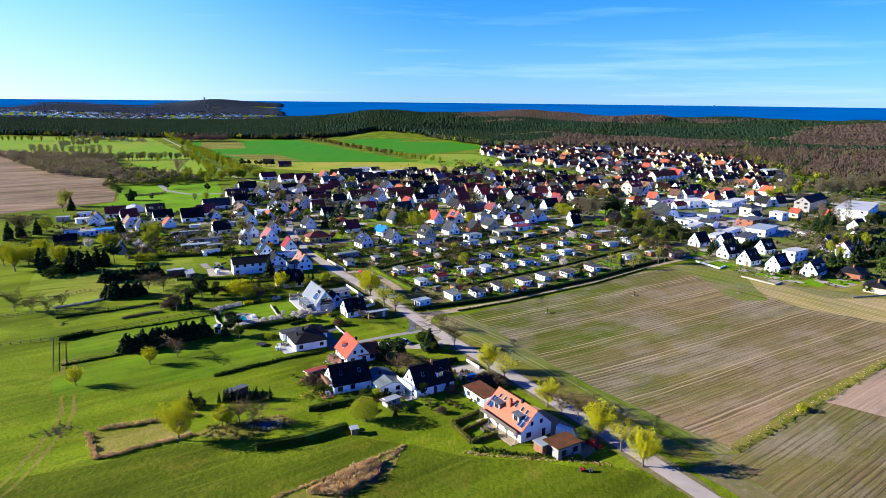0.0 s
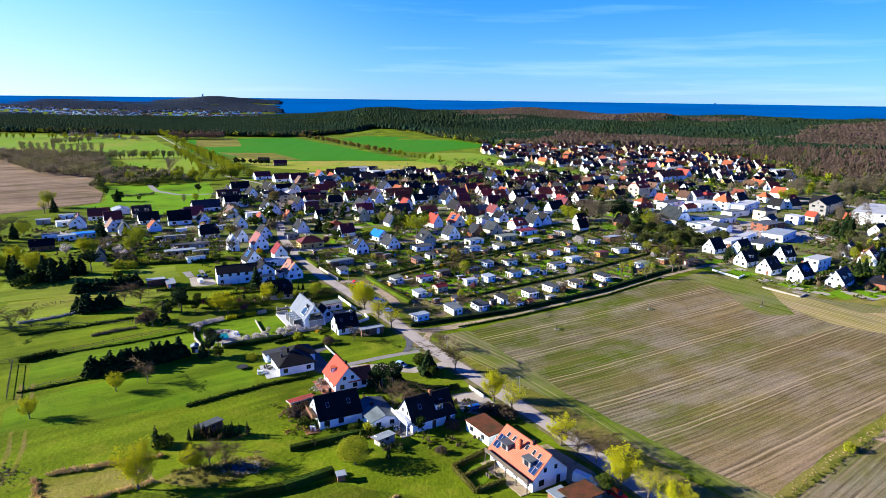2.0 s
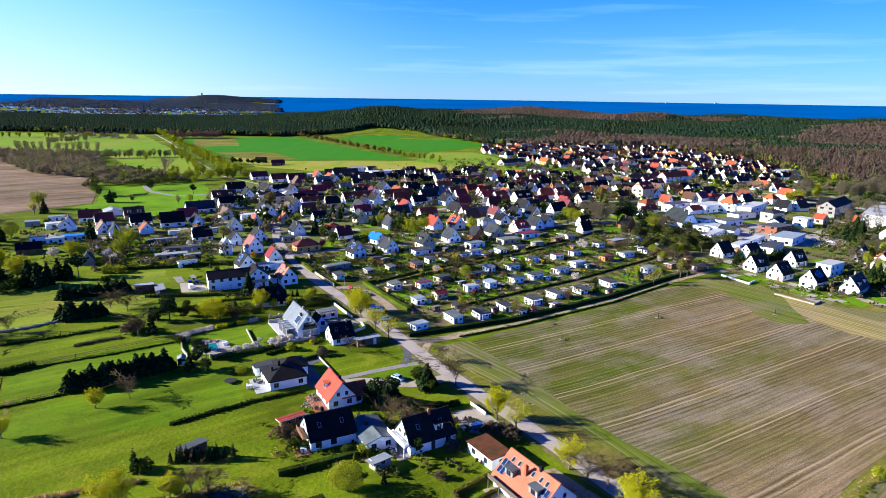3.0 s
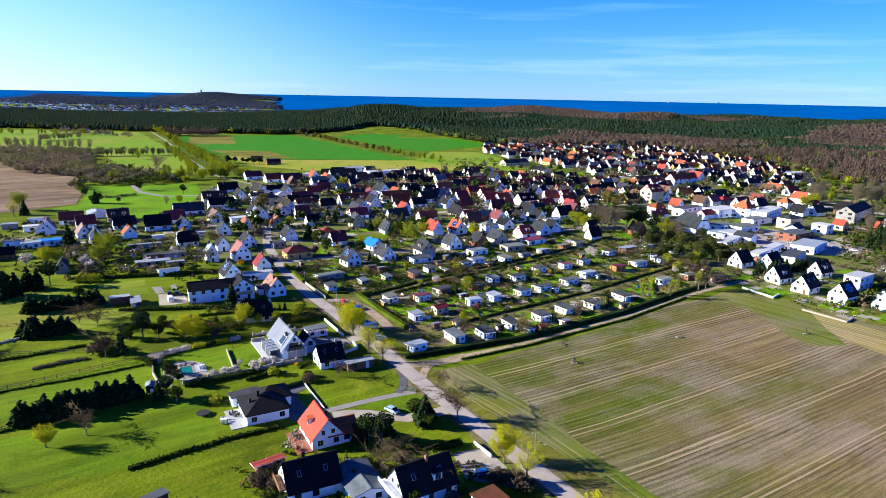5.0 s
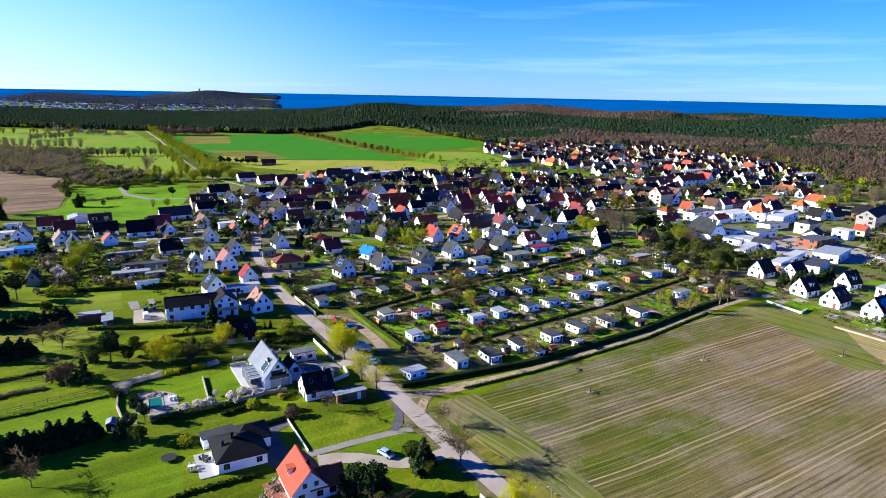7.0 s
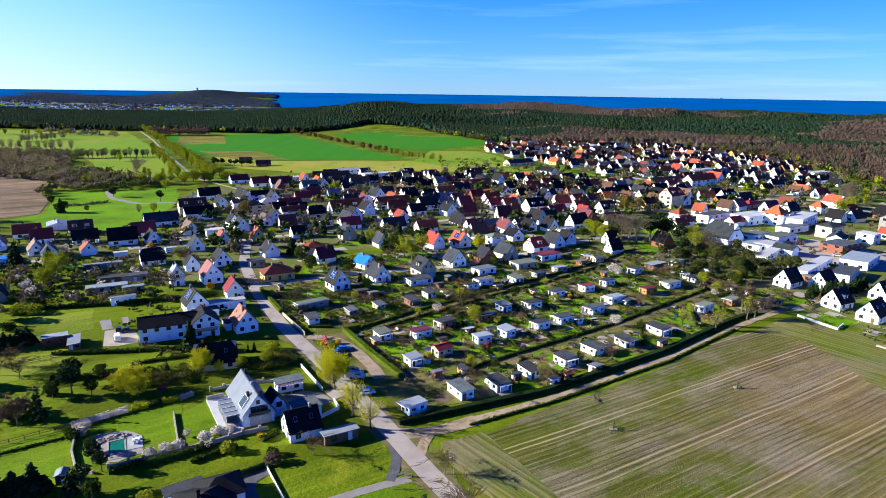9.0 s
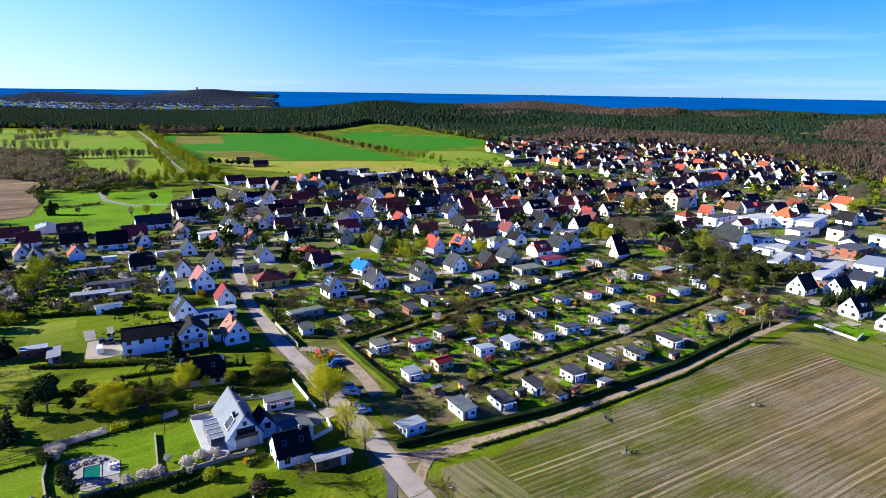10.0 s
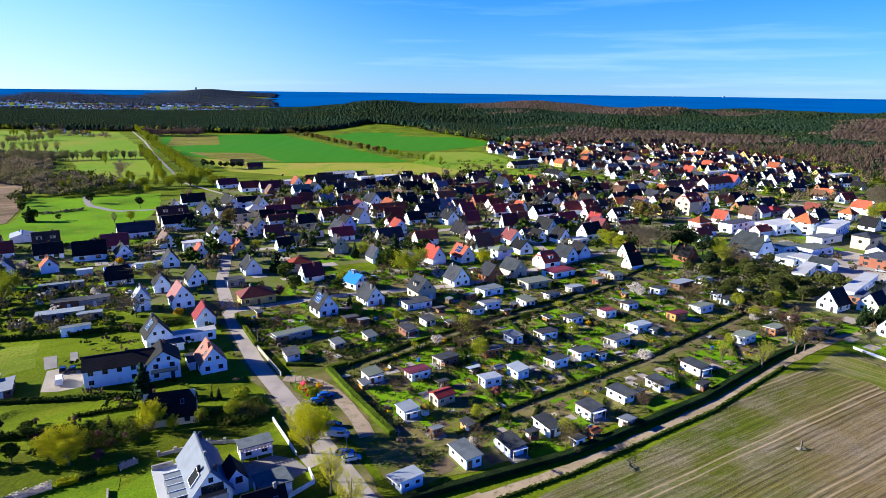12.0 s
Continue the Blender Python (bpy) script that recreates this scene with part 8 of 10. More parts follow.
tree("willow", -220.6, 610.1, 1.11)
tree("willow", -237.2, 637.3, 1.36)
tree("green", -242.9, 571.2, 1.10)
tree("green", -230.9, 511.8, 0.6)
tree("pine_tree", -200.9, 554.2, 0.9)
tree("bare_crown", -194.2, 505.5, 0.62)
tree("green", -243.3, 507.8, 1.10)
tree("willow_b", -188.6, 514.3, 0.91)
tree("bare_tall", -179.8, 587.3, 0.66)
tree("bare_tall", -277.5, 683.3, 1.21)
tree("yellow", -199.5, 292.8, 1.81)
tree("yellow", -211.5, 302.9, 1.53)
tree("willow", -199.4, 303.3, 1.36)
tree("yellow", -199.3, 314.6, 1.54)
tree("yellow", -184.5, 303.8, 1.47)
tree("yellow", -183.5, 309.4, 1.21)
tree("yellow", -181.0, 340.5, 1.30)
tree("willow", -176.5, 340.6, 1.08)
tree("willow", -161.3, 355.4, 1.40)
tree("willow", -161.3, 348.2, 1.11)
tree("blossom", -190.0, 340.1, 1.38)
tree("blossom", -164.3, 341.1, 1.28)
tree("blossom", -158.3, 334.7, 1.10)
tree("conifer", -191.3, 377.5, 1.43)
tree("conifer", -181.7, 386.4, 0.93)
tree("conifer", -194.0, 303.5, 1.11)
tree("conifer", -185.1, 293.2, 1.40)
tree("conifer", -244.1, 367.2, 1.29)
tree("conifer", -245.7, 359.4, 1.32)
tree("conifer", -239.2, 375.4, 1.14)
tree("conifer", -173.3, 293.6, 1.41)
tree("conifer", -168.2, 291.7, 1.34)
tree("conifer", -166.5, 295.9, 1.19)
tree("conifer", -166.9, 304.4, 1.18)
tree("conifer", -162.8, 304.5, 1.12)
tree("pine_tree", -171.8, 295.7, 1.08)
tree("pine_tree", -161.4, 310.2, 1.16)
tree("shrub", -175.7, 288.5, 2.91)
tree("shrub", -178.0, 283.5, 2.37)
tree("shrub_spring", -151.5, 316.3, 2.18)
tree("shrub_spring", -145.8, 316.5, 2.09)
tree("shrub", -144.0, 299.8, 1.71)
tree("bare", -162.7, 235.6, 1.05)
tree("bare_b", -154.2, 232.5, 1.10)
tree("bare_b", -148.3, 232.6, 0.86)
tree("bare_b", -147.0, 239.5, 0.87)
tree("bare_b", -124.6, 265.4, 1.04)
tree("bare_b", -124.8, 271.4, 0.87)
tree("bare_b", -117.1, 263.1, 0.99)
tree("bare", -101.2, 237.2, 1.00)
tree("conifer_slim", -98.1, 240.7, 2.00)
tree("pine_tree", -100.5, 259.4, 0.89)
tree("green", -101.1, 251.6, 0.71)
tree("green", -94.8, 263.7, 0.64)
tree("shrub_brown", -105.8, 240.5, 2.32)
tree("shrub_brown", -105.1, 244.1, 2.36)
tree("yellow_thin", -268.3, 452.9, 1.70)
tree("willow", -280.0, 477.1, 1.66)
tree("conifer", -266.3, 460.2, 1.22)
tree("green", -249.0, 509.0, 0.8)
tree("conifer", -245.0, 506.8, 1.18)
tree("bare", -249.1, 375.0, 1.73)
tree("bare", -242.5, 367.2, 1.73)
tree("willow_b", -239.2, 383.8, 1.40)
tree("green", -268.4, 536.3, 0.91)
tree("pine_tree", -12.3, 189.8, 0.90)
tree("pine_tree", -15.4, 190.7, 0.82)
tree("conifer_wide", -17.9, 192.0, 0.77)
tree("conifer_wide", -10.9, 192.1, 0.65)
tree("green", -10.5, 186.7, 0.48)
tree("bare", -11.4, 177.7, 1.02)
tree("bare_b", -2.0, 173.8, 0.98)
tree("conifer_wide", -2.6, 202.2, 0.93)
tree("green", -5.1, 202.9, 0.74)
tree("conifer", -3.0, 198.6, 0.82)
tree("shrub_brown", -7.3, 182.2, 1.72)
tree("shrub", -15.2, 180.5, 1.41)
tree("green", -3.9, 166.1, 0.59)
tree("shrub_spring", 4.2, 172.6, 1.76)
tree("shrub_brown", 4.1, 167.5, 1.58)
tree("shrub_brown", 14.1, 175.5, 1.90)
tree("shrub_brown", 16.8, 174.2, 2.08)
tree("shrub_brown", 18.7, 172.9, 1.94)
tree("shrub_brown", -36.5, 173.1, 1.75)
tree("shrub_brown", -32.8, 171.8, 1.60)
tree("shrub", -30.0, 168.1, 1.35)
tree("shrub", -33.3, 168.0, 1.33)
tree("shrub_spring", -16.4, 165.9, 1.41)
tree("shrub", -20.3, 165.8, 1.14)
tree("shrub_brown", 1.4, 156.0, 1.10)
tree("conifer_slim", -10.7, 153.7, 0.76)
tree("conifer_slim", -65.5, 157.3, 1.29)
tree("shrub", -63.9, 158.0, 1.68)
tree("pine_tree", -72.3, 212.0, 0.69)
tree("conifer", -73.7, 210.4, 0.66)
tree("green", -68.3, 208.8, 0.65)
tree("shrub_spring", -47.3, 227.1, 1.46)
tree("shrub_brown", -36.1, 222.9, 1.51)
tree("shrub", -37.0, 226.0, 1.10)
tree("forsythia", -41.8, 233.4, 0.8)
tree("bare_b", -28.0, 226.1, 0.70)
tree("shrub_spring", -57.9, 208.8, 1.36)
tree("bare_b", -82.7, 191.7, 0.93)
tree("conifer", -102.4, 253.7, 0.64)
tree("pine_tree", -97.4, 253.9, 0.98)
tree("green", -92.4, 254.1, 0.65)
tree("copper", -74.0, 254.8, 0.67)
tree("blossom", -52.2, 228.4, 0.45)
tree("blossom", -83.7, 235.6, 0.69)
tree("blossom", -85.9, 235.5, 0.53)
tree("blossom", -58.9, 233.1, 0.48)
tree("shrub", -85.1, 232.2, 1.40)
tree("green", -77.7, 226.1, 0.53)
tree("pine_tree", -71.6, 218.9, 0.56)
tree("pine_tree", -75.0, 221.7, 0.60)
tree("green", -1.1, 197.8, 0.55)

row_of("conifer_wide", (-101.8, 196.0), (-80.2, 211.9), 17, 0.78)
row_of("conifer_wide", (-149.6, 276.0), (-129.0, 288.0), 11, 0.75)
row_of("conifer_wide", (-137, 252), (-123.4, 259), 9, 0.85, 1.2)
row_of("conifer_slim", (-59.8, 160.7), (-45.9, 163.6), 11, 0.85)
row_of("olive_pine", (112, 376), (166, 392), 15, 0.85, 6)
row_of("olive_pine", (108, 398), (156, 412), 12, 0.9, 7)
row_of("olive_pine", (120, 362), (150, 376), 9, 0.75, 4)
row_of("conifer", (150, 345), (185, 358), 16, 0.75, 2)
row_of("willow_row", (-205, 672), (-340, 925), 30, 1.45, 4)
row_of("willow_row", (-235, 678), (-372, 935), 20, 1.3, 4)
row_of("willow_row", (-345, 935), (-560, 1330), 26, 1.4, 5)
row_of("bare_crown", (-424, 826), (-338, 863), 30, 0.95, 3)
row_of("bare_crown", (-318, 640), (-262, 640), 10, 0.75, 12)
tree("willow_row", -352.3, 806.9, 1.3)
tree("bare_crown", -293.4, 718.8, 0.85, 1.6)
row_of("willow_row", (-300, 620), (-246, 700), 9, 1.0, 14)
row_of("bare_crown", (-612, 1040), (-585, 1105), 20, 0.9, 5)
row_of("bare_crown", (-400, 775), (-475, 862), 18, 0.9, 8)
row_of("bare_crown", (-600, 945), (-470, 920), 16, 1.1, 10)
row_of("autumn", (-310, 1372), (-73, 950), 44, 0.85, 5)
row_of("willow_row", (-80, 960), (0, 850), 14, 0.9, 6)
row_of("willow_b", (-260, 640), (-180, 665), 14, 1.2, 8)
row_of("pine_tree", (-246, 790), (-195, 770), 12, 0.8, 5)
row_of("willow_row", (-820, 1180), (-560, 1190), 30, 1.1, 18)
row_of("bare_crown", (300, 560), (360, 640), 12, 1.0, 12)
row_of("willow_row", (300, 550), (350, 620), 5, 1.0, 10)
row_of("bare_crown", (345, 560), (430, 640), 24, 1.3, 16)
row_of("conifer", (240, 395), (275, 440), 12, 1.0, 6)
row_of("bare_crown", (200, 330), (265, 395), 14, 0.7, 9)
row_of("olive_pine", (215, 345), (300, 430), 18, 1.0, 10)
row_of("conifer", (195, 310), (250, 350), 12, 0.8, 6)
row_of("bare_crown", (270, 430), (330, 520), 14, 1.0, 10)
row_of("willow_row", (205, 330), (245, 365), 8, 1.0, 6)

# hedges
hedge("hedge", [(-9.5, 240.3), (29.0, 258.2), (71.5, 287.0), (106.0, 316.3), (120, 326)], 1.6, 1.25, "conifer_leaf", "long clipped dark green hedge along the track", 0.25, 0.07)
hedge("hedge", [(8, 240), (29.7, 252.0), (71.9, 280.6), (104, 308)], 0.6, 0.45, "green_leaf", "low ragged green bank beside the track", 0.24, 0.2)
hedge("hedge", [(-27.0, 306.0), (-32.0, 302.6), (-22.0, 285.0), (-10.6, 266.6)], 1.6, 1.5, "hedge_leaf", "clipped green hedge along the gravel lane", 0.24, 0.08)
hedge("hedge", [(-26, 306), (-11.0, 321.0), (18.5, 347.5), (44, 368), (75, 396.0), (104, 426)], 0.7, 0.8, "green_leaf", "dark hedge beside a garden path", 0.26, 0.15)
hedge("hedge", [(-20, 305), (-7.2, 317.2), (22.3, 343.6), (47.8, 364), (79, 392.0)], 0.7, 0.8, "green_leaf", "dark hedge beside a garden path", 0.26, 0.15)
hedge("hedge", [(5, 267.5), (15, 277.5), (63, 312.5), (126, 366.5)], 0.7, 0.8, "green_leaf", "dark hedge beside a garden path", 0.26, 0.15)
hedge("hedge", [(-42.4, 137.2), (-31.8, 141.2), (-22.4, 147.4)], 1.5, 1.6, "green_leaf", "thick clipped hedge across the meadow", 0.22, 0.07)
hedge("hedge", [(-66.4, 177.8), (-49.3, 190.9), (-38, 197)], 0.9, 0.6, "green_leaf", "low green hedge across the meadow", 0.32, 0.2)
hedge("hedge", [(-128.6, 205.5), (-121, 212.5)], 1.8, 1.3, "green_leaf", "dark hedge at the corner of the meadow", 0.4)
hedge("hedge", [(-34, 156.5), (-26, 160.5), (-14, 167.0)], 1.3, 1.2, "green_leaf", "clipped green hedge below the terrace", 0.22, 0.08)
hedge("hedge", [(4.1, 149.7), (8.6, 140.6), (15.3, 144.5)], 0.8, 1.0, "hornbeam", "brown leafless hornbeam hedge", 0.17)
hedge("hedge", [(4.1, 149.7), (12.5, 157.0)], 0.9, 1.0, "hornbeam", "brown leafless hornbeam hedge", 0.17)
hedge("hedge", [(6.8, 146.2), (13.6, 151.6)], 0.7, 0.9, "hornbeam", "brown leafless hornbeam hedge", 0.17)
hedge("hedge", [(-88.0, 236.9), (-83.5, 241.3), (-78.5, 245.3)], 1.3, 1.1, "blossom", "white blossoming hedge beside the lawn", 0.24, 0.3)
hedge("hedge", [(-77.7, 245.7), (-74.6, 247.6)], 1.3, 1.1, "yellow_leaf", "yellow flowering hedge beside the lawn", 0.24, 0.25)
hedge("hedge", [(-74.2, 247.8), (-72.2, 249.9)], 1.2, 1.0, "green_leaf", "dark green hedge beside the lawn", 0.26, 0.25)
hedge("hedge", [(-71.8, 250.1), (-68.3, 251.8)], 1.3, 1.1, "yellow_leaf", "yellow flowering hedge beside the lawn", 0.24, 0.25)
hedge("hedge", [(-68.0, 252.0), (-65.4, 254.6)], 1.2, 1.0, "blossom", "white blossoming hedge beside the lawn", 0.24, 0.3)
hedge("hedge", [(-69.8, 218.2), (-64.0, 221.7), (-57.0, 225.6), (-51.6, 228.8)], 1.2, 1.1, "green_leaf", "thick dark hedge in front of the garden wall", 0.3, 0.25)
for x, y in ((-64.2, 225.1), (-61.6, 227.1), (-59.1, 228.6), (-54.5, 232.3), (-52.4, 234.8), (-49.6, 235.6), (-84.0, 233.6)):
    tree("shrub_white", x, y, 1.35, 1.1)
hedge("hedge", [(-41.0, 231.5), (-38.0, 235.6)], 1.3, 1.0, "green_leaf", "rounded green hedge below the wall", 0.34)
hedge("hedge", [(-72.4, 347.2), (-57.8, 320.2)], 1.3, 1.4, "hedge_leaf", "clipped green hedge along the road", 0.24, 0.08)
hedge("hedge", [(-44.8, 305.5), (-36.5, 305.5)], 0.9, 1.0, "green_leaf", "low clipped garden hedge", 0.32)
hedge("hedge", [(6.5, 190.5), (-0.5, 187.0)], 1.4, 1.2, "green_leaf", "dark hedge beside the drive", 0.36)
hedge("hedge", [(-54, 222.5), (-46, 229.4)], 0.9, 0.8, "green_leaf", "low hedge between the plots", 0.34)
hedge("hedge", [(-150, 320), (-118, 328), (-88, 340)], 1.4, 1.4, "green_leaf", "dark hedge behind the gardens", 0.45)
hedge("hedge", [(-108, 262), (-84, 268), (-72, 264)], 1.6, 1.3, "green_leaf", "loose green hedge across the gardens", 0.42, 0.3)
hedge("hedge", [(-118, 280), (-98, 282.5), (-76, 286)], 1.2, 1.0, "green_leaf", "low green hedge below the long house", 0.4, 0.25)


hedge("ditch_growth", [(-142.3, 227.5), (-127.0, 236.1), (-112.2, 246.4)], 0.8, 0.5, "green_leaf", "dark overgrown ditch across the meadow", 0.3, 0.35)
hedge("ditch_growth", [(-118.0, 227.8), (-112.7, 232.4), (-106.3, 236.2)], 1.0, 0.6, "twig_haze", "dry growth along a ditch", 0.26, 0.35)
hedge("ditch_growth", [(-150.0, 239.1), (-142.0, 244.9), (-136.1, 250.9)], 0.9, 0.6, "stone", "row of stones and rubble along the paddock", 0.3, 0.35)
hedge("ditch_growth", [(-128.0, 205.4), (-116.4, 213.9), (-103, 221.4), (-87.1, 232.4)], 0.5, 0.35, "green_leaf", "uncut dark grass under the fence", 0.26, 0.3)
hedge("ditch_growth", [(-115.5, 184.5), (-103.9, 192.3), (-92.3, 202.0)], 0.5, 0.4, "green_leaf", "uncut dark grass under the fence", 0.26, 0.3)
hedge("ditch_growth", [(-90.0, 274.0), (-76.0, 280), (-62.0, 283.5)], 0.9, 0.7, "green_leaf", "dark overgrown ditch below the gardens", 0.3, 0.35)


# ---- small growth: beds, scrub, reed ----
def free(x, y, room=0.6):
    for bx, by, r, rot, hw, hl in BUILT:
        if abs(bx - x) < r + 6 and abs(by - y) < r + 6:
            c, s = math.cos(radians(rot)), math.sin(radians(rot))
            dx, dy = x - bx, y - by
            if abs(dx * c + dy * s) < hw + room and abs(-dx * s + dy * c) < hl + room:
                return False
    return True


def off_line(x, y, pts, room):
    for a, b in zip(pts, pts[1:]):
        dx, dy = b[0] - a[0], b[1] - a[1]
        f = max(0, min(1, ((x - a[0]) * dx + (y - a[1]) * dy) / (dx * dx + dy * dy)))
        if math.hypot(x - a[0] - f * dx, y - a[1] - f * dy) < room:
            return False
    return True


LANES = [(MAIN[:13], 4.0), ([(-46, 304), (-36, 301.5), (-29, 294), (-21, 277), (-14, 262), (-10, 252)], 4.5), (ALLOT_PATH, 1.6), ([(-9.5, 259), (3.4, 264), (13.6, 274.9), (64.7, 310.5), (128.6, 365.4)], 1.6), ([(-78, 352), (-40, 372), (10, 388), (60, 425), (110, 470)], 3.2), ([(-104, 440), (-40, 470), (40, 520), (150, 545), (260, 520)], 3.4), ([(30, 742), (67, 728), (130, 714), (180, 694), (237, 628), (295, 562), (345, 505)], 8), ([(40, 765), (75, 748), (140, 732), (195, 708), (252, 642), (312, 576), (365, 520)], 8)]


def open_ground(x, y, room=0.8):
    return not inside(x, y, LEA) and free(x, y, room) and all(off_line(x, y, pts, r) for pts, r in LANES)


def spread(n, area, x0, x1, y0, y1, room=0.8):
    out = []
    for _ in range(n * 12):
        x, y = random.uniform(x0, x1), random.uniform(y0, y1)
        if inside(x, y, area) and open_ground(x, y, room):
            out.append((x, y))
            if len(out) == n:
                break
    return out


A_BOX = (-70, 150, 245, 440)
V_BOX = (-245, 430, 262, 1110)
GARDENS = [(-45, 292), (-92, 262), (-150, 290), (-240, 320), (-250, 420), (-195, 590), (-130, 570), (-104, 434), (-74, 346)]
G_BOX = (-250, -45, 262, 590)


def plots(name, n, area, box, m, label, category, lo, hi, z, rise=0.0, angle=32):
    """Many small rectangular garden patches, aligned with the plots, in one mesh."""
    bm = bmesh.new()
    c, s = math.cos(radians(angle)), math.sin(radians(angle))
    for x, y in spread(n, area, *box, 1.2):
        a, b = random.uniform(lo, hi) / 2, random.uniform(lo, hi) / 2
        zz = z + random.uniform(0, 0.012)
        q = [(x + u * c - v * s, y + u * s + v * c) for u, v in ((-a, -b), (a, -b), (a, b), (-a, b))]
        if not all(open_ground(px, py, 0.1) for px, py in q):
            continue
        bm.faces.new([bm.verts.new((px, py, zz + rise)) for px, py in q])
    return tagged(new(name, bm_mesh(name, bm, m)), label, category, kind="stuff")


def far_house(x, y, rs):
    roof = rs.choice(["roof_black", "roof_black", "roof_black", "roof_slate", "roof_slate", "roof_red", "roof_orange", "roof_brown", "roof_maroon", "roof_maroon"])
    wall = rs.choice(["render_white"] * 6 + ["render_cream", "brick_wall"])
    w, l = rs.uniform(7.0, 8.8), rs.uniform(8.5, 12.5)
    house(x, y, rs.choice([31, -59, -59, -70]) + rs.uniform(-6, 6), w, l, rs.uniform(2.7, 3.8), rs.uniform(7.0, 9.0), roof, wall, rs.choice(["gable", "gable", "gable", "half"]), 0)


for x, y, l, roof in ((-714, 1290, 14, "roof_slate"), (-663, 1262, 18, "roof_brown"), (-617, 1231, 12, "roof_slate"), (-596, 1222, 10, "roof_red")):
    house(x, y, 100, 9, l, 3.2, 7.6, roof, "render_white", "gable", 0)
rs_mid = random.Random(12)
MID = [(-140, 470), (-150, 560), (-110, 690), (0, 735), (140, 640), (330, 640), (330, 520), (170, 480), (60, 440), (-40, 420), (-95, 440)]
count = 0
for _ in range(4000):
    x, y = rs_mid.uniform(-150, 330), rs_mid.uniform(420, 735)
    if count < 70 and inside(x, y, MID) and free(x, y, 7.0) and all(off_line(x, y, p, r + 5) for p, r in LANES):
        far_house(x, y, rs_mid)
        count += 1
for x, y, rot, l, roof in ((-215, 811, 96, 13, "roof_black"), (-188, 782, 112, 15, "roof_maroon")):
    house(x, y, rot, 7.5, l, 2.8, 6.2, roof, "brick_wall", "gable", 0)


def partition(a, b):
    """A low garden hedge from a to b that leaves out huts and paths."""
    k = int(math.dist(a, b) / 1.2)
    run = []
    for i in range(k + 1):
        p = (a[0] + (b[0] - a[0]) * i / k, a[1] + (b[1] - a[1]) * i / k)
        if i < k and open_ground(p[0], p[1], 0.9):
            run.append(p)
        else:
            if len(run) > 4:
                hedge("hedge", [run[0], run[-1]], 0.55, random.uniform(0.6, 1.0), "green_leaf", "low dark hedge between two garden plots", 0.26, 0.12)
            run = []


for i in range(9):
    f = 0.10 + 0.095 * i + random.uniform(-0.015, 0.015)
    upper, lower, track = (-9 + 115 * f, 319 + 105 * f), (3.4 + 125 * f, 264 + 101 * f), (-6 + 126 * f, 243 + 84 * f)
    partition(upper, lower)
    if i % 2:
        partition(lower, track)
    partition((upper[0] - 18, upper[1] + 24), upper)
plots("garden_lawns", 440, ALLOT, A_BOX, "paddock", "small mown lawns in the allotments", "lawn", 4, 9, 0.075)
plots("garden_beds", 330, ALLOT, A_BOX, "earth", "dug brown vegetable beds in the allotments", "bed", 1.5, 5, 0.095)
plots("garden_terraces", 150, ALLOT, A_BOX, "concrete", "small paved terraces in the allotments", "paving", 2, 4.5, 0.12)
plots("house_lawns", 60, GARDENS, G_BOX, "meadow", "mown lawns between hedges", "lawn", 6, 14, 0.06, angle=22)
plots("village_lawns", 420, VILLAGE, V_BOX, "paddock", "mown lawns behind the houses", "lawn", 6, 12, 0.07)
plots("village_yards", 430, VILLAGE, V_BOX, "concrete", "paved yards beside the houses", "paving", 4, 9, 0.095)
bushes("garden_shrubs_dark", spread(1250, ALLOT, *A_BOX), "green_leaf", 0.95, "green shrubs between the allotment huts", each=20, fine=0.22)
bushes("garden_conifers", spread(150, ALLOT, *A_BOX), "conifer_leaf", 0.9, "small dark conifers between the allotment huts", tall=1.5, each=22, fine=0.22)
CORNER = [(-46, 305), (-30, 306), (-10, 322), (-22, 346), (-60, 345), (-66, 335)]
bushes("corner_shrubs", spread(170, CORNER, -66, -10, 305, 346), "green_leaf", 1.1, "dense dark shrubs in the gardens by the road", each=22, fine=0.2)
bushes("garden_shrubs_pale", spread(420, ALLOT, *A_BOX), "spring", 0.75, "fresh green shrubs coming into leaf in the allotments", each=18, fine=0.25)
bushes("garden_shrubs_bare", spread(420, ALLOT, *A_BOX), "bare_grey", 0.9, "leafless brown shrubs in the allotments", each=24, fine=0.15, squash=1.5)
bushes("garden_straw", spread(520, ALLOT, *A_BOX), "twig_haze", 0.8, "pale dry shrubs and canes in the allotments", each=20, fine=0.17, squash=1.4)
bushes("garden_flowers_yellow", spread(120, ALLOT, *A_BOX), "forsythia_flower", 0.6, "golden flowering bushes in the allotments", each=18, fine=0.25)
bushes("garden_blossom", spread(70, ALLOT, *A_BOX), "blossom", 0.8, "white blossoming bushes in the allotments", each=20, fine=0.2)
for x, y in spread(60, ALLOT, *A_BOX):
    tree(random.choice(["bare_b", "bare_b", "willow_b", "green", "shrub_brown", "yellow_thin"]), x, y, random.uniform(0.45, 0.85))


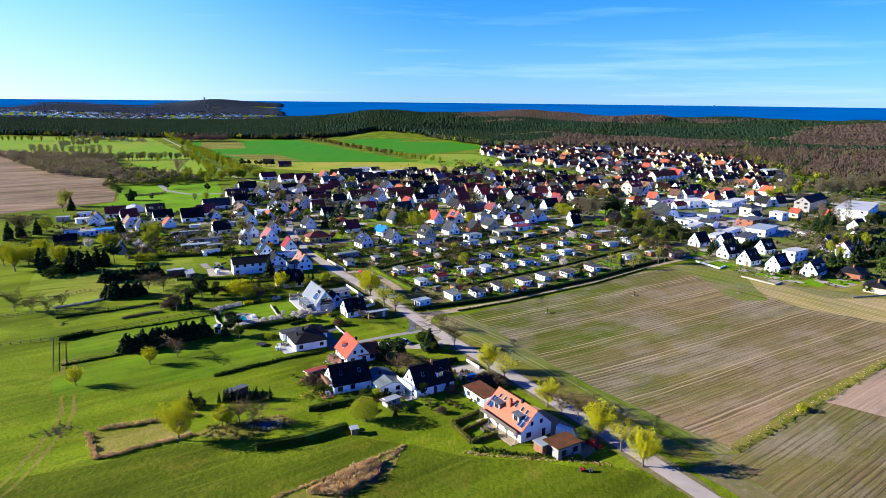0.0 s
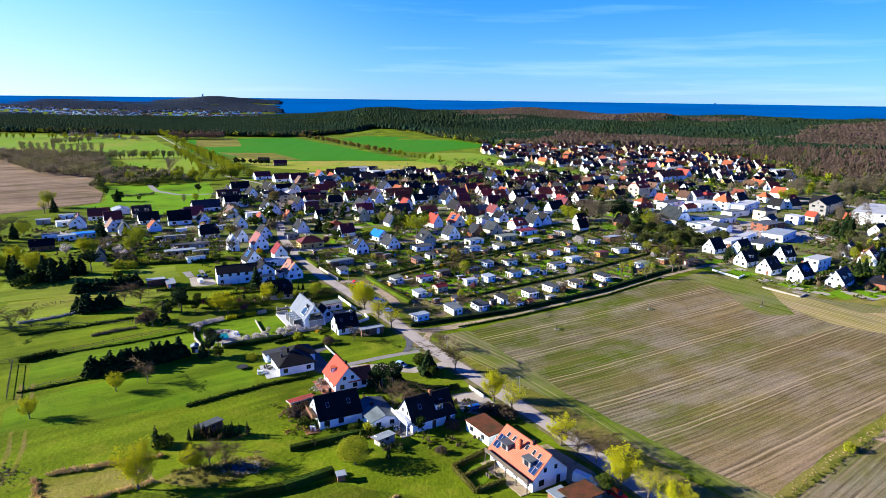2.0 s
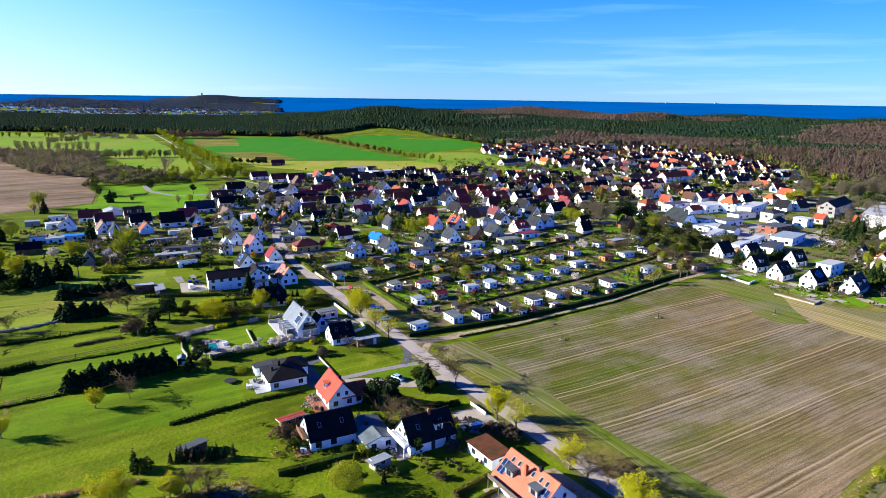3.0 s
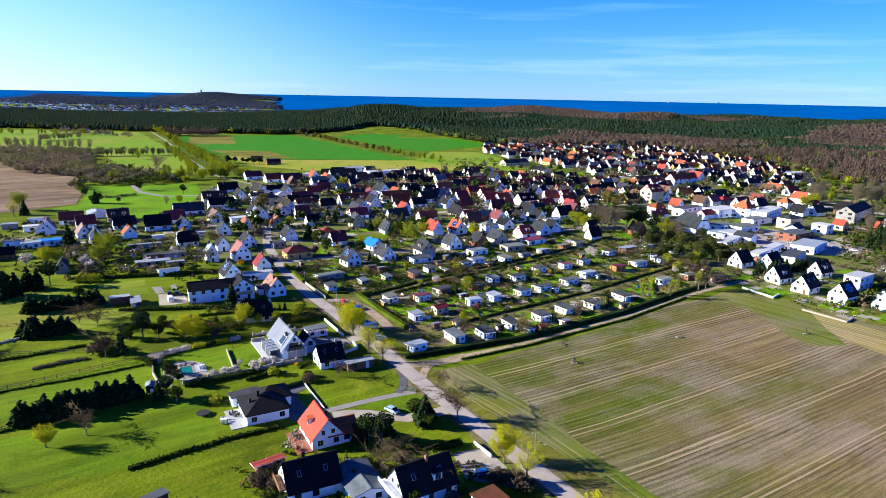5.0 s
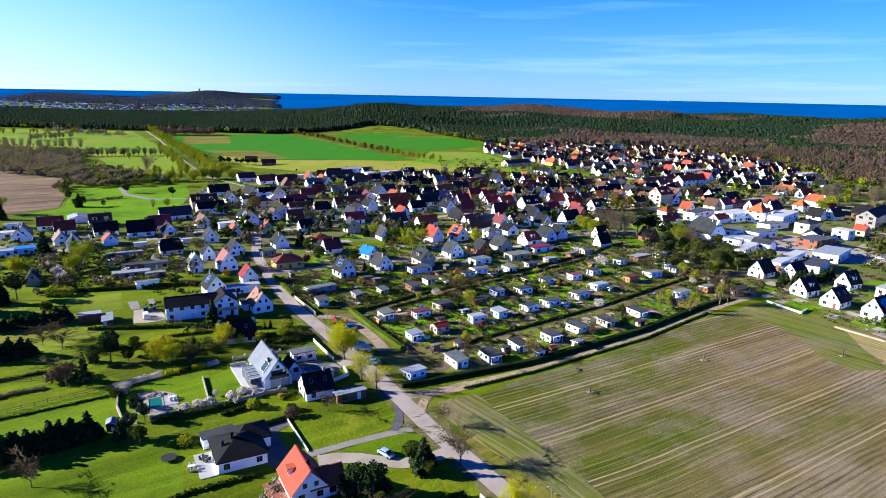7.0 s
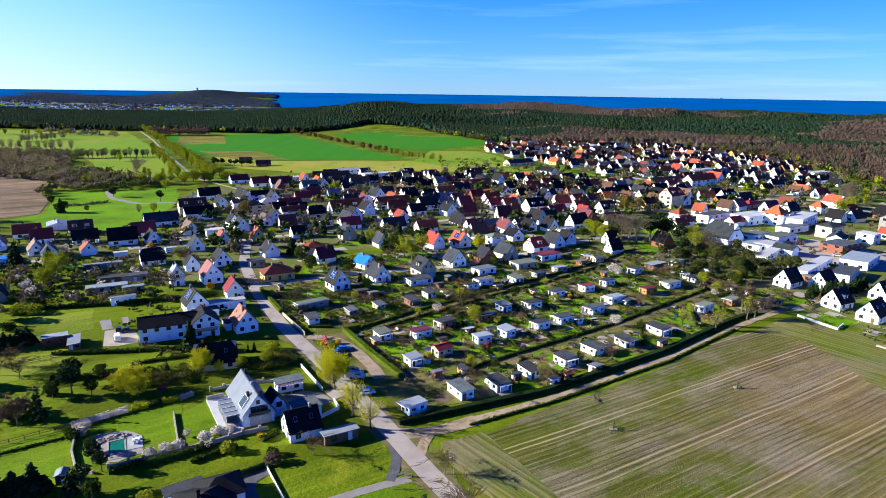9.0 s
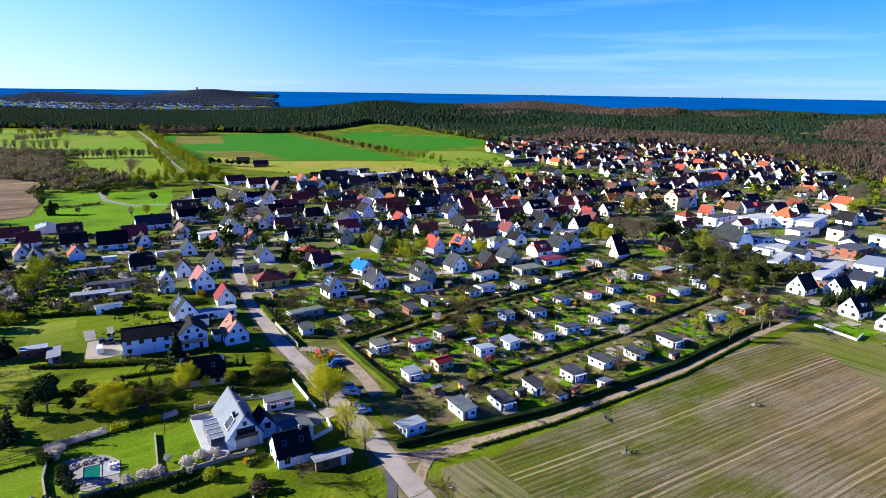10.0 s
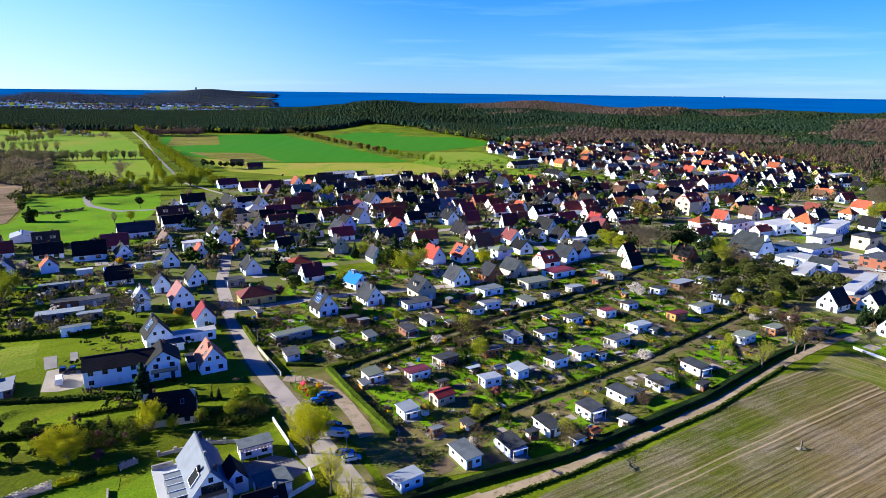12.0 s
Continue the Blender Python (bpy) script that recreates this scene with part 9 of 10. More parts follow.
def clutter(x, y, rs):
    """A garden thing: a rain barrel, a cold frame, a woodpile, a bench or a frame of beanpoles."""
    kind = rs.choice(["rain_barrel", "cold_frame", "woodpile", "garden_bench", "compost_bin"])
    base = new(kind)
    base.matrix_basis = pose(x, y, 0.06, 0, 0, rs.choice([32, -58]) + rs.uniform(-8, 8))
    if kind == "rain_barrel":
        bm = bmesh.new()
        bmesh.ops.create_cone(bm, cap_ends=True, segments=12, radius1=0.42, radius2=0.5, depth=1.0, matrix=pose(0, 0, 0.5))
        part("barrel", bm_mesh("barrel", bm, rs.choice(["car_blue", "sheet_green", "felt_dark"])), base)
        label = "plastic rain barrel beside a garden bed"
    elif kind == "cold_frame":
        part("frame", box_mesh("frame", -1.2, 1.2, -0.7, 0.7, 0, 0.5, "fence_wood"), base)
        part("cover", box_mesh("cover", -1.25, 1.25, -0.75, 0.75, 0.502, 0.56, "flat_white"), base)
        label = "wooden cold frame with a pale cover"
    elif kind == "woodpile":
        for k in range(3):
            part("log_row", box_mesh("log_row", -1.3 + 0.1 * k, 1.3 - 0.1 * k, -0.4, 0.4, 0.3 * k, 0.3 * k + 0.28, "fence_wood"), base)
        label = "stack of weathered firewood in a garden"
    elif kind == "garden_bench":
        part("seat", box_mesh("seat", -0.8, 0.8, -0.25, 0.25, 0.42, 0.48, "white_paint"), base)
        part("backrest", box_mesh("backrest", -0.8, 0.8, 0.25, 0.3, 0.42, 0.95, "white_paint"), base)
        for k in (-0.7, 0.7):
            part("leg", box_mesh("leg", k - 0.04, k + 0.04, -0.22, 0.22, 0, 0.42, "white_paint"), base)
        label = "white garden bench on the grass"
    else:
        part("bin", box_mesh("bin", -0.6, 0.6, -0.6, 0.6, 0, 0.9, "fence_wood"), base)
        part("fill", box_mesh("fill", -0.5, 0.5, -0.5, 0.5, 0.901, 0.98, "earth"), base)
        label = "slatted wooden compost bin in a garden"
    tagged(base, label, kind.replace("_", " "), "things in the gardens")


rs_c = random.Random(9)
for x, y in spread(85, ALLOT, *A_BOX):
    clutter(x, y, rs_c)
for x, y in spread(26, ALLOT, *A_BOX, 1.6):
    hut(x, y, rs_c.choice([32, -58]), 1.8, 2.4, 1.9, rs_c.choice(["felt", "felt_dark", "sheet_light"]), rs_c.choice(["wood_wall", "orange_wood", "render_white"]))
bushes("village_shrubs_dark", spread(560, VILLAGE, *V_BOX, 1.2), "green_leaf", 1.7, "dark green shrubs and hedges between the houses", tall=1.2, each=14, fine=0.30)
bushes("village_shrubs_bare", spread(700, VILLAGE, *V_BOX, 1.2), "bare_grey", 1.7, "leafless brown shrubs between the houses", tall=1.3, each=9)
bushes("village_shrubs_pale", spread(420, VILLAGE, *V_BOX, 1.5), "spring", 1.4, "fresh green shrubs between the houses", tall=1.2, each=12, fine=0.30)
INNER = [(-150, 420), (-160, 560), (-120, 690), (0, 735), (60, 800), (380, 700), (400, 560), (330, 530), (150, 490), (100, 440), (30, 445), (-60, 412), (-100, 400)]
bushes("village_trees_dark", spread(200, INNER, -160, 400, 300, 800, 1.8), "green_leaf", 2.6, "dark green trees between the houses", "trees", 1.9, 22)
bushes("village_trees_conifer", spread(140, INNER, -160, 400, 300, 800, 1.8), "conifer_leaf", 2.2, "dark conifers between the houses", "trees", 2.4, 20)
bushes("village_trees_bare", spread(240, INNER, -160, 400, 300, 800, 1.8), "twig_haze", 2.6, "leafless brown trees between the houses", "trees", 2.0, 30, 0.26, 1.1)
bushes("village_flowers", spread(110, VILLAGE, *V_BOX, 1.5), "yellow_leaf", 1.2, "yellow flowering bushes between the houses", tall=1.1)
OPEN = [(-175, 322), (-121, 336), (-92, 275), (-127, 266), (-190, 300)]
WEST = [(-195, 372), (-136, 400), (-106, 340), (-156, 312)]
bushes("west_orchard_bare", spread(120, WEST, -200, -100, 310, 400, 1.0), "twig_haze", 1.6, "leafless fruit trees and bushes in long gardens", "shrubs", 1.5, 20, 0.24, 1.2)
bushes("west_orchard_dark", spread(70, WEST, -200, -100, 310, 400, 1.0), "green_leaf", 1.5, "dark hedges and bushes in long gardens", "shrubs", 1.2, 14, 0.3)
bushes("west_orchard_blossom", spread(22, WEST, -200, -100, 310, 400, 1.0), "blossom", 1.6, "white blossoming bushes in long gardens", "shrubs", 1.3, 20, 0.24)
bushes("west_orchard_pale", spread(45, WEST, -200, -100, 310, 400, 1.0), "willow_leaf", 1.4, "pale green bushes in long gardens", "shrubs", 1.2, 14, 0.3)
bushes("west_gardens_dark", [p for p in spread(230, GARDENS, *G_BOX, 1.0) if not inside(*p, OPEN)], "green_leaf", 1.4, "dark green shrubs in the gardens by the meadow")
bushes("west_gardens_bare", [p for p in spread(300, GARDENS, *G_BOX, 1.0) if not inside(*p, OPEN)], "bare_grey", 1.4, "leafless brown shrubs in the gardens by the meadow")
THICKET = [(-91, 259), (-77, 259.5), (-70.5, 262), (-67, 268), (-75, 272.8), (-85, 268.5)]
THICKET_B = [(-58.5, 271.5), (-50.9, 270.5), (-45.6, 272), (-42.6, 277), (-47.8, 284), (-53, 279)]
for name, leaf, n_a, n_b, label in (("thicket_dark", "green_leaf", 34, 46, "dense dark green garden shrubs below the houses"), ("thicket_olive", "hornbeam", 40, 40, "olive-brown budding shrubs below the houses"), ("thicket_fresh", "spring", 40, 40, "fresh green shrubs coming into leaf below the houses"), ("thicket_brown", "bare_grey", 14, 14, "brown leafless shrubs below the houses")):
    bushes(name, spread(n_a, THICKET, -100, -60, 258, 278, 0.8) + spread(n_b, THICKET_B, -63, -40, 268, 292, 0.8), leaf, 1.15, label, "shrubs", 1.1, 44, 0.12, 1.2)
for x, y, k in ((-77.5, 267.2, 1.0), (-57.5, 284.3, 0.8), (-59.3, 283.9, 0.6), (-87.5, 262.0, 0.7)):
    tree("conifer_slim", x, y, k)
for x, y in ((-78.5, 264.0), (-71.8, 263.5), (-92.0, 262.5)):
    tree("copper", x, y, 0.5)
NEARG = [(-30, 158), (-10, 156), (8, 158), (14, 178), (6, 190), (-12, 192), (-36, 186), (-44, 178)]
RUST = [(-37, 164), (-30, 164), (-29, 172), (-33, 180), (-41, 178)]
for name, leaf, label in (("rust_shrubs", "ochre_bud", "ochre and rust-coloured garden shrubs"), ("copper_shrubs", "red_leaf", "dark copper garden shrubs"), ("lime_shrubs", "yellow_leaf", "bright yellow-green garden shrubs"), ("mixed_shrubs", "green_leaf", "dark green garden shrubs")):
    bushes(name, spread(16, RUST, -41, -29, 164, 180, 0.6), leaf, 0.8, label + " beside the terrace", "shrubs", 1.0, 16, 0.2)
bushes("patio_stones", spread(50, [(-36, 188), (-31, 186), (-29.5, 193), (-34, 197)], -36, -29, 186, 197, 0.3), "stone", 0.4, "loose pinkish stones of a rock garden", "stones", 0.4, 4)
bushes("terrace_shrubs", spread(90, NEARG, -45, 15, 155, 192, 1.0), "green_leaf", 0.9, "dark green garden shrubs round the terraces")
bushes("terrace_shrubs_brown", spread(70, NEARG, -45, 15, 155, 192, 1.0), "bare_grey", 0.8, "brown leafless garden shrubs round the terraces")

bushes("rubble_heaps", [(-252 + 17 * f + random.uniform(-1, 1), 531 + 16 * f + random.uniform(-1, 1)) for f in [i / 30 for i in range(30)]], "earth", 1.1, "brown heaps of earth along the paddock", "heaps", 0.9, 8)
POND = [(-34, 117.5), (-24.2, 124.9), (-17.0, 132.4), (-7.6, 139.1), (-10.1, 126.8), (-20.0, 117)]
sheet("pond_bank", POND, 0.04, "rough_grass", "rough bank round the reed bed", "bank", 0.5)
blob("pond_mud", -15.5, 128.5, 4.5, 4.2, 0.05, "earth", "wet dark mud among the reed", "bank")
REEDS = [(-27, 119.5), (-18.5, 129.0), (-13, 132.5), (-12.5, 126.5), (-20, 119)]
bushes("molehills", [(random.gauss(-94, 3.0), random.gauss(145, 2.2)) for _ in range(170)], "earth", 0.24, "molehills and bare soil in the meadow", "molehills", 0.4, 4)
bushes("reed_edge", [(-34 + 26.4 * f + random.uniform(-.4, .4), 117.6 + 21.4 * f + random.uniform(-.4, .4)) for f in [i / 150 for i in range(150)]] + [(-7.6 - 12.4 * f + random.uniform(-.4, .4), 139.1 - 21.5 * f + random.uniform(-.4, .4)) for f in [i / 110 for i in range(110)]], "reed", 0.3, "pale dry grass along the bank", "reed", 0.8, 24, 0.12, 3.6)
bushes("reed_bed", spread(420, REEDS, -34, -7, 117, 139), "reed", 0.5, "tall dry straw-coloured reed bed", "reed", 2.0, 24, 0.12, 3.6)
bushes("reed_border", [(-85.9 + 8 * f + random.uniform(-.5, .5), 144.2 - 12 * f + random.uniform(-.5, .5)) for f in [i / 60 for i in range(60)]] + [(-78 + 18.4 * f + random.uniform(-.6, .6), 132.3 + 11.5 * f + random.uniform(-.6, .6)) for f in [i / 110 for i in range(110)]], "reed", 0.45, "dry reed along a ditch", "reed", 1.2, 24, 0.12, 3.6)
bushes("reed_border_north", [(-84 + 22 * f + random.uniform(-.6, .6), 145.5 + 8.5 * f + random.uniform(-.6, .6)) for f in [i / 110 for i in range(110)]], "reed", 0.5, "dry reed along a ditch", "reed", 1.2, 24, 0.12, 3.6)
SCRUB = [(-60, 143.5), (-47.2, 141.5), (-35.3, 150.7), (-40.4, 154.5), (-57, 148)]
sheet("scrub_ground", SCRUB, 0.04, "rough_grass", "rough ground under scrub", "bank", 0.5)
blob("garden_pond", -43.6, 149.4, 3.6, 1.9, 0.07, "pond_water", "dark still garden pond with a stony edge", "pond")
bushes("pond_stones", [(-43.6 + 4.2 * math.cos(a) + random.uniform(-.5, .5), 149.4 + 2.5 * math.sin(a) + random.uniform(-.4, .4)) for a in [i * 0.105 for i in range(60)]], "stone", 0.34, "pale pinkish stones round a garden pond", "stones", 0.7, 4, 0.5)
bushes("pond_grasses", [(-43.0 + 5.0 * math.cos(a) + random.uniform(-1, 1), 150.0 + 3.2 * math.sin(a) + random.uniform(-.8, .8)) for a in [i * 0.11 for i in range(57)]], "reed", 0.3, "dry pale grasses round a garden pond", "grass", 1.2, 20, 0.13, 2.6)
bushes("scrub", spread(34, SCRUB, -61, -34, 141, 156), "hornbeam", 0.7, "low olive-brown scrub round a pond", "shrubs", 1.0, 34, 0.13, 1.4)
bushes("scrub_green", spread(26, SCRUB, -61, -34, 141, 156), "green_leaf", 0.6, "low green shrubs round a pond", "shrubs", 1.0, 30, 0.15, 1.0)
bushes("stone_border", [(6.6 + 33 * f + random.uniform(-.5, .5), 136.3 - 4.5 * f + random.uniform(-.7, .7)) for f in [i / 120 for i in range(120)]], "reed", 0.3, "pale dry grasses along the garden edge", "grass", 0.7, 24, 0.12, 2.0)
bushes("border_shrubs", [(9 + 28 * f + random.uniform(-.5, .5), 137.3 - 4.0 * f + random.uniform(-.7, .7)) for f in [i / 40 for i in range(40)]], "green_leaf", 0.7, "low shrubs along the garden edge", "shrubs", 0.9, 6)
MARSH_SCRUB = [(-620, 890), (-500, 885), (-440, 866), (-395, 782), (-338, 690), (-312, 625), (-350, 648), (-400, 665), (-470, 735), (-560, 830)]
bushes("marsh_scrub", spread(760, MARSH_SCRUB, -620, -300, 600, 890), "scrub_grey", 2.8, "bare grey willow scrub beside the marsh", "shrubs", 2.1, 36, 0.19, 1.3)
bushes("far_tree_row", [(-700 + 180 * f + random.uniform(-6, 6), 1230 - 80 * f + random.uniform(-6, 6)) for f in [i / 44 for i in range(45)]], "scrub_grey", 2.6, "row of leafless trees along a far lane", "trees", 2.4, 30, 0.22, 1.4)
SCRUB_FRONT = [(-303, 575), (-339, 675), (-342, 728), (-303, 702), (-254, 652), (-238, 632), (-252, 600), (-268, 575), (-277, 550)]
bushes("scrub_front", spread(105, SCRUB_FRONT, -345, -235, 550, 730), "scrub_grey", 2.6, "grey-brown willows coming into leaf along a ditch", "shrubs", 1.7, 30, 0.25, 1.1)
bushes("scrub_front_green", spread(140, SCRUB_FRONT, -345, -235, 550, 730), "spring", 2.4, "pale green willows along a ditch", "shrubs", 1.8, 26, 0.25, 1.1)
bushes("bank_straw", [(71 + 95 * f + random.uniform(-1.2, 1.2), 138.3 + 71 * f + random.uniform(-.9, .9)) for f in [(i / 130) ** 1.4 for i in range(130)]], "reed", 0.22, "pale dry grass on the bank between the fields", "grass", 0.7, 24, 0.12, 2.4)
bushes("bank_growth", [(72 + 95 * f + random.uniform(-1, 1), 137.5 + 70 * f + random.uniform(-.8, .8)) for f in [i / 260 for i in range(260)]], "spring", 0.42, "rough pale grass on the bank between the fields", "grass", 0.7, 12, 0.2, 1.2)
tree("shrub_spring", 99, 158.5, 1.2)


COPSE = [(108, 362), (135, 366), (168, 384), (172, 398), (152, 420), (106, 406)]
for name, leaf, count, label in (("pine_copse", "needle_olive", 60, "olive-green pine copse beside the allotments"), ("copse_spring", "spring", 55, "bushes in first green leaf among the pines"), ("copse_bare", "scrub_grey", 34, "pale leafless bushes among the pines")):
    bushes(name, spread(count, COPSE, 104, 174, 360, 422, 1.2), leaf, 2.1, label, "trees", 1.6, 32, 0.2)
EAST = [(131, 324), (146, 300), (162, 280), (205, 284), (205, 330), (165, 352), (140, 340)]
plots("east_lawns", 26, EAST, (130, 206, 278, 352), "paddock", "bright mown lawns of the white houses", "lawn", 5, 10, 0.10, angle=31)
plots("east_terraces", 26, EAST, (130, 206, 278, 352), "concrete", "pale paved terraces of the white houses", "paving", 3, 6, 0.125, angle=31)
bushes("east_terrace_shrubs", spread(70, EAST, 130, 206, 278, 352, 0.8), "green_leaf", 0.9, "dark green shrubs round the white houses", "shrubs", 1.1, 14, 0.26)
bushes("east_terrace_pale", spread(35, EAST, 130, 206, 278, 352, 0.8), "willow_leaf", 0.7, "pale green shrubs round the white houses", "shrubs", 1.0, 12, 0.26)
bushes("east_rockery", spread(60, EAST, 130, 206, 278, 352, 0.8), "stone", 0.5, "pale rockery stones round the white houses", "stones", 0.5, 5)
EASTG = [(160, 300), (185, 285), (215, 290), (300, 400), (345, 500), (290, 500), (235, 420), (200, 350)]
bushes("east_gardens_dark", spread(300, EASTG, 160, 345, 285, 500, 1.0), "green_leaf", 1.5, "dark green shrubs and hedges round the white houses", tall=1.4, each=9)
bushes("east_gardens_bare", spread(160, EASTG, 160, 345, 285, 500, 1.0), "bare_grey", 1.5, "leafless shrubs round the white houses", tall=1.4, each=9)
hedge("hedge", [(166, 300), (195, 308), (225, 318)], 1.6, 2.0, "green_leaf", "tall dark hedge behind the white houses", 0.45)
sheet("rough_plot", [(160, 280), (186, 268), (206, 272), (200, 290), (176, 296)], 0.07, "rough_grass", "rough grass plot beside the field", "ground", 1.0)


# ---- the far part of the village ----
rs_far = random.Random(44)
FAR = [(-150, 560), (-120, 690), (0, 725), (60, 720), (178, 690), (156, 770), (126, 835), (98, 890), (64, 995), (72, 1075), (130, 1120), (355, 1100), (420, 900), (380, 700), (330, 640), (150, 545), (40, 525)]
FARLANES = LANES + [([(-128, 575), (-40, 610), (60, 640), (150, 660)], 7)]
def far_village(spots, rs):
    """The many houses at the back of the village, walls, roofs, chimneys and windows in one mesh."""
    mats = ["render_white", "render_cream", "brick_wall", "render_yellow", "roof_black", "roof_slate", "roof_pale", "roof_red", "roof_orange", "roof_brown", "roof_maroon", "glass"]
    vs, fs, ms = [], [], []

    def solid(pts, faces, m, c, s, x, y):
        k = len(vs)
        vs.extend((x + px * c - py * s, y + px * s + py * c, pz) for px, py, pz in pts)
        fs.extend(tuple(k + i for i in f) for f in faces)
        ms.extend([mats.index(m)] * len(faces))

    cube = ((3, 2, 1, 0), (4, 5, 6, 7), (0, 1, 5, 4), (1, 2, 6, 5), (2, 3, 7, 6), (3, 0, 4, 7))

    def block(x0, x1, y0, y1, z0, z1, *rest):
        solid([(x0, y0, z0), (x1, y0, z0), (x1, y1, z0), (x0, y1, z0), (x0, y0, z1), (x1, y0, z1), (x1, y1, z1), (x0, y1, z1)], cube, *rest)

    for x, y in spots:
        rot = radians(rs.choice([31, -59, -62, -75]) + rs.uniform(-6, 6))
        c, s = math.cos(rot), math.sin(rot)
        w, l, e = rs.uniform(3.4, 4.4), rs.uniform(4.2, 6.4), rs.uniform(2.7, 4.6)
        r = e + rs.uniform(3.6, 5.0)
        wall = rs.choice(["render_white"] * 8 + ["render_cream", "brick_wall", "render_yellow"])
        roof = rs.choice(["roof_black"] * 5 + ["roof_slate"] * 3 + ["roof_pale"] + ["roof_red"] * 3 + ["roof_orange"] * 1 + ["roof_brown"] + ["roof_maroon"] * 2)
        at = (c, s, x, y)
        solid([(-w, -l, 0), (w, -l, 0), (w, l, 0), (-w, l, 0), (-w, -l, e), (w, -l, e), (w, l, e), (-w, l, e), (0, -l, r), (0, l, r)], ((0, 1, 5, 8, 4), (2, 3, 7, 9, 6), (1, 2, 6, 5), (3, 0, 4, 7)), wall, *at)
        o, d = 0.5, 0.5 * (r - e) / w
        for sg in (-1, 1):
            q = [(sg * (w + o), -l - o, e - d + 0.03), (sg * (w + o), l + o, e - d + 0.03), (0, l + o, r + 0.03), (0, -l - o, r + 0.03)]
            solid(q + [(a, b, z + 0.22) for a, b, z in q], cube, roof, *at)
        block(0.4, 1.1, l * 0.3, l * 0.3 + 0.6, r - 1.0, r + 0.9, "brick_wall", *at)
        for z in (1.0, e + 0.5) if e < 3.8 else (1.0, 3.4, e + 0.6):
            k = 0.55 if z < e else 0.0
            for u in (-k * w, k * w) if k else (0.0,):
                block(u - 0.65, u + 0.65, -l - 0.04, -l + 0.1, z, z + 1.4, "glass", *at)
                block(u - 0.65, u + 0.65, l - 0.1, l + 0.04, z, z + 1.4, "glass", *at)
            if z + 1.4 < e:
                for u in (-0.5 * l, 0.1 * l, 0.6 * l):
                    block(-w - 0.04, -w + 0.1, u - 0.6, u + 0.6, z, z + 1.3, "glass", *at)
                    block(w - 0.1, w + 0.04, u - 0.6, u + 0.6, z, z + 1.3, "glass", *at)
    me = mesh_from("far_village", vs, fs, *mats)
    me.polygons.foreach_set("material_index", ms)
    return tagged(new("far_village", me), "many small white houses with red and dark roofs", "houses", kind="stuff")


far_spots = []
for _ in range(7000):
    x, y = rs_far.uniform(-150, 430), rs_far.uniform(525, 1115)
    if len(far_spots) < 330 and inside(x, y, FAR) and free(x, y, 6.5) and all(off_line(x, y, p, r + 6) for p, r in FARLANES) and in_view(x, y, 0.66):
        far_spots.append((x, y))
        BUILT.append((x, y, 6, 30, 4.6, 5.6))
far_village(far_spots, rs_far)

bushes("pasture_bushes", spread(70, [(-30, 848), (16, 788), (60, 742), (170, 708), (146, 772), (116, 835), (88, 890)], -30, 170, 708, 890, 1.0), "hornbeam", 2.0, "brown budding bushes on the grass behind the village", "shrubs", 1.3, 14, 0.28)
bushes("far_gardens_dark", spread(430, FAR, -150, 430, 525, 1115, 1.0), "green_leaf", 2.4, "dark garden trees between the far houses", "trees", 1.5, 8)
bushes("far_gardens_bare", spread(420, FAR, -150, 430, 525, 1115, 1.0), "bare_grey", 2.4, "leafless garden trees between the far houses", "trees", 1.6, 8)
bushes("far_gardens_pale", spread(190, FAR, -150, 430, 525, 1115, 1.0), "willow_leaf", 2.2, "pale spring trees between the far houses", "trees", 1.6, 8)

# the nearer wood and the edge of the far one, crown by crown
NEARWOOD = scatter_cells(330, 900, 540, 1075, 8.5, in_wood)
for name, leaf, k0, k1, label in (("beech_grove", "bare", 0, 9, "leafless purple-brown beech wood"), ("spring_grove", "spring", 9, 9.2, "trees in first green leaf in the beech wood"), ("pine_grove", "pine", 9.2, 10, "dark pines in the beech wood")):
    some = [p for i, p in enumerate(NEARWOOD) if k0 <= (i * 7.1) % 10 < k1]
    bushes(name, some, leaf, 3.2, label + " beside the village", "forest", 2.5, 28, 0.22, 2.0)
EDGE = [(-904, 1346), (-541, 1306), (-311, 1296), (-150, 1496), (-40, 1436), (60, 1204), (120, 1124), (365, 1112), (440, 892), (402, 720), (436, 560)]
rim = []
for p, q in zip(EDGE, EDGE[1:]):
    for i in range(int(math.dist(p, q) / 4.5)):
        f = random.random()
        rim.append((p[0] + (q[0] - p[0]) * f + random.uniform(-9, 9), p[1] + (q[1] - p[1]) * f + random.uniform(-9, 9)))
random.shuffle(rim)
for name, leaf, k0, k1, label in (("wood_edge_bare", "bare_grey", 0, 4, "leafless birches along the edge of the wood"), ("wood_edge_spring", "spring", 4, 7, "fresh green trees along the edge of the wood"), ("wood_edge_pale", "willow_leaf", 7, 8, "pale yellow-green trees along the edge of the wood"), ("wood_edge_dark", "pine", 8, 10, "dark pines along the edge of the wood")):
    bushes(name, [p for i, p in enumerate(rim) if k0 <= i % 10 < k1], leaf, 2.7, label, "trees", 2.7, 16)

bushes("edge_grove", [(random.uniform(-490, -400), random.uniform(1196, 1236)) for _ in range(75)], "bare", 3.4, "leafless purple-brown grove at the edge of the wood", "forest", 2.6, 30, 0.22, 1.8)

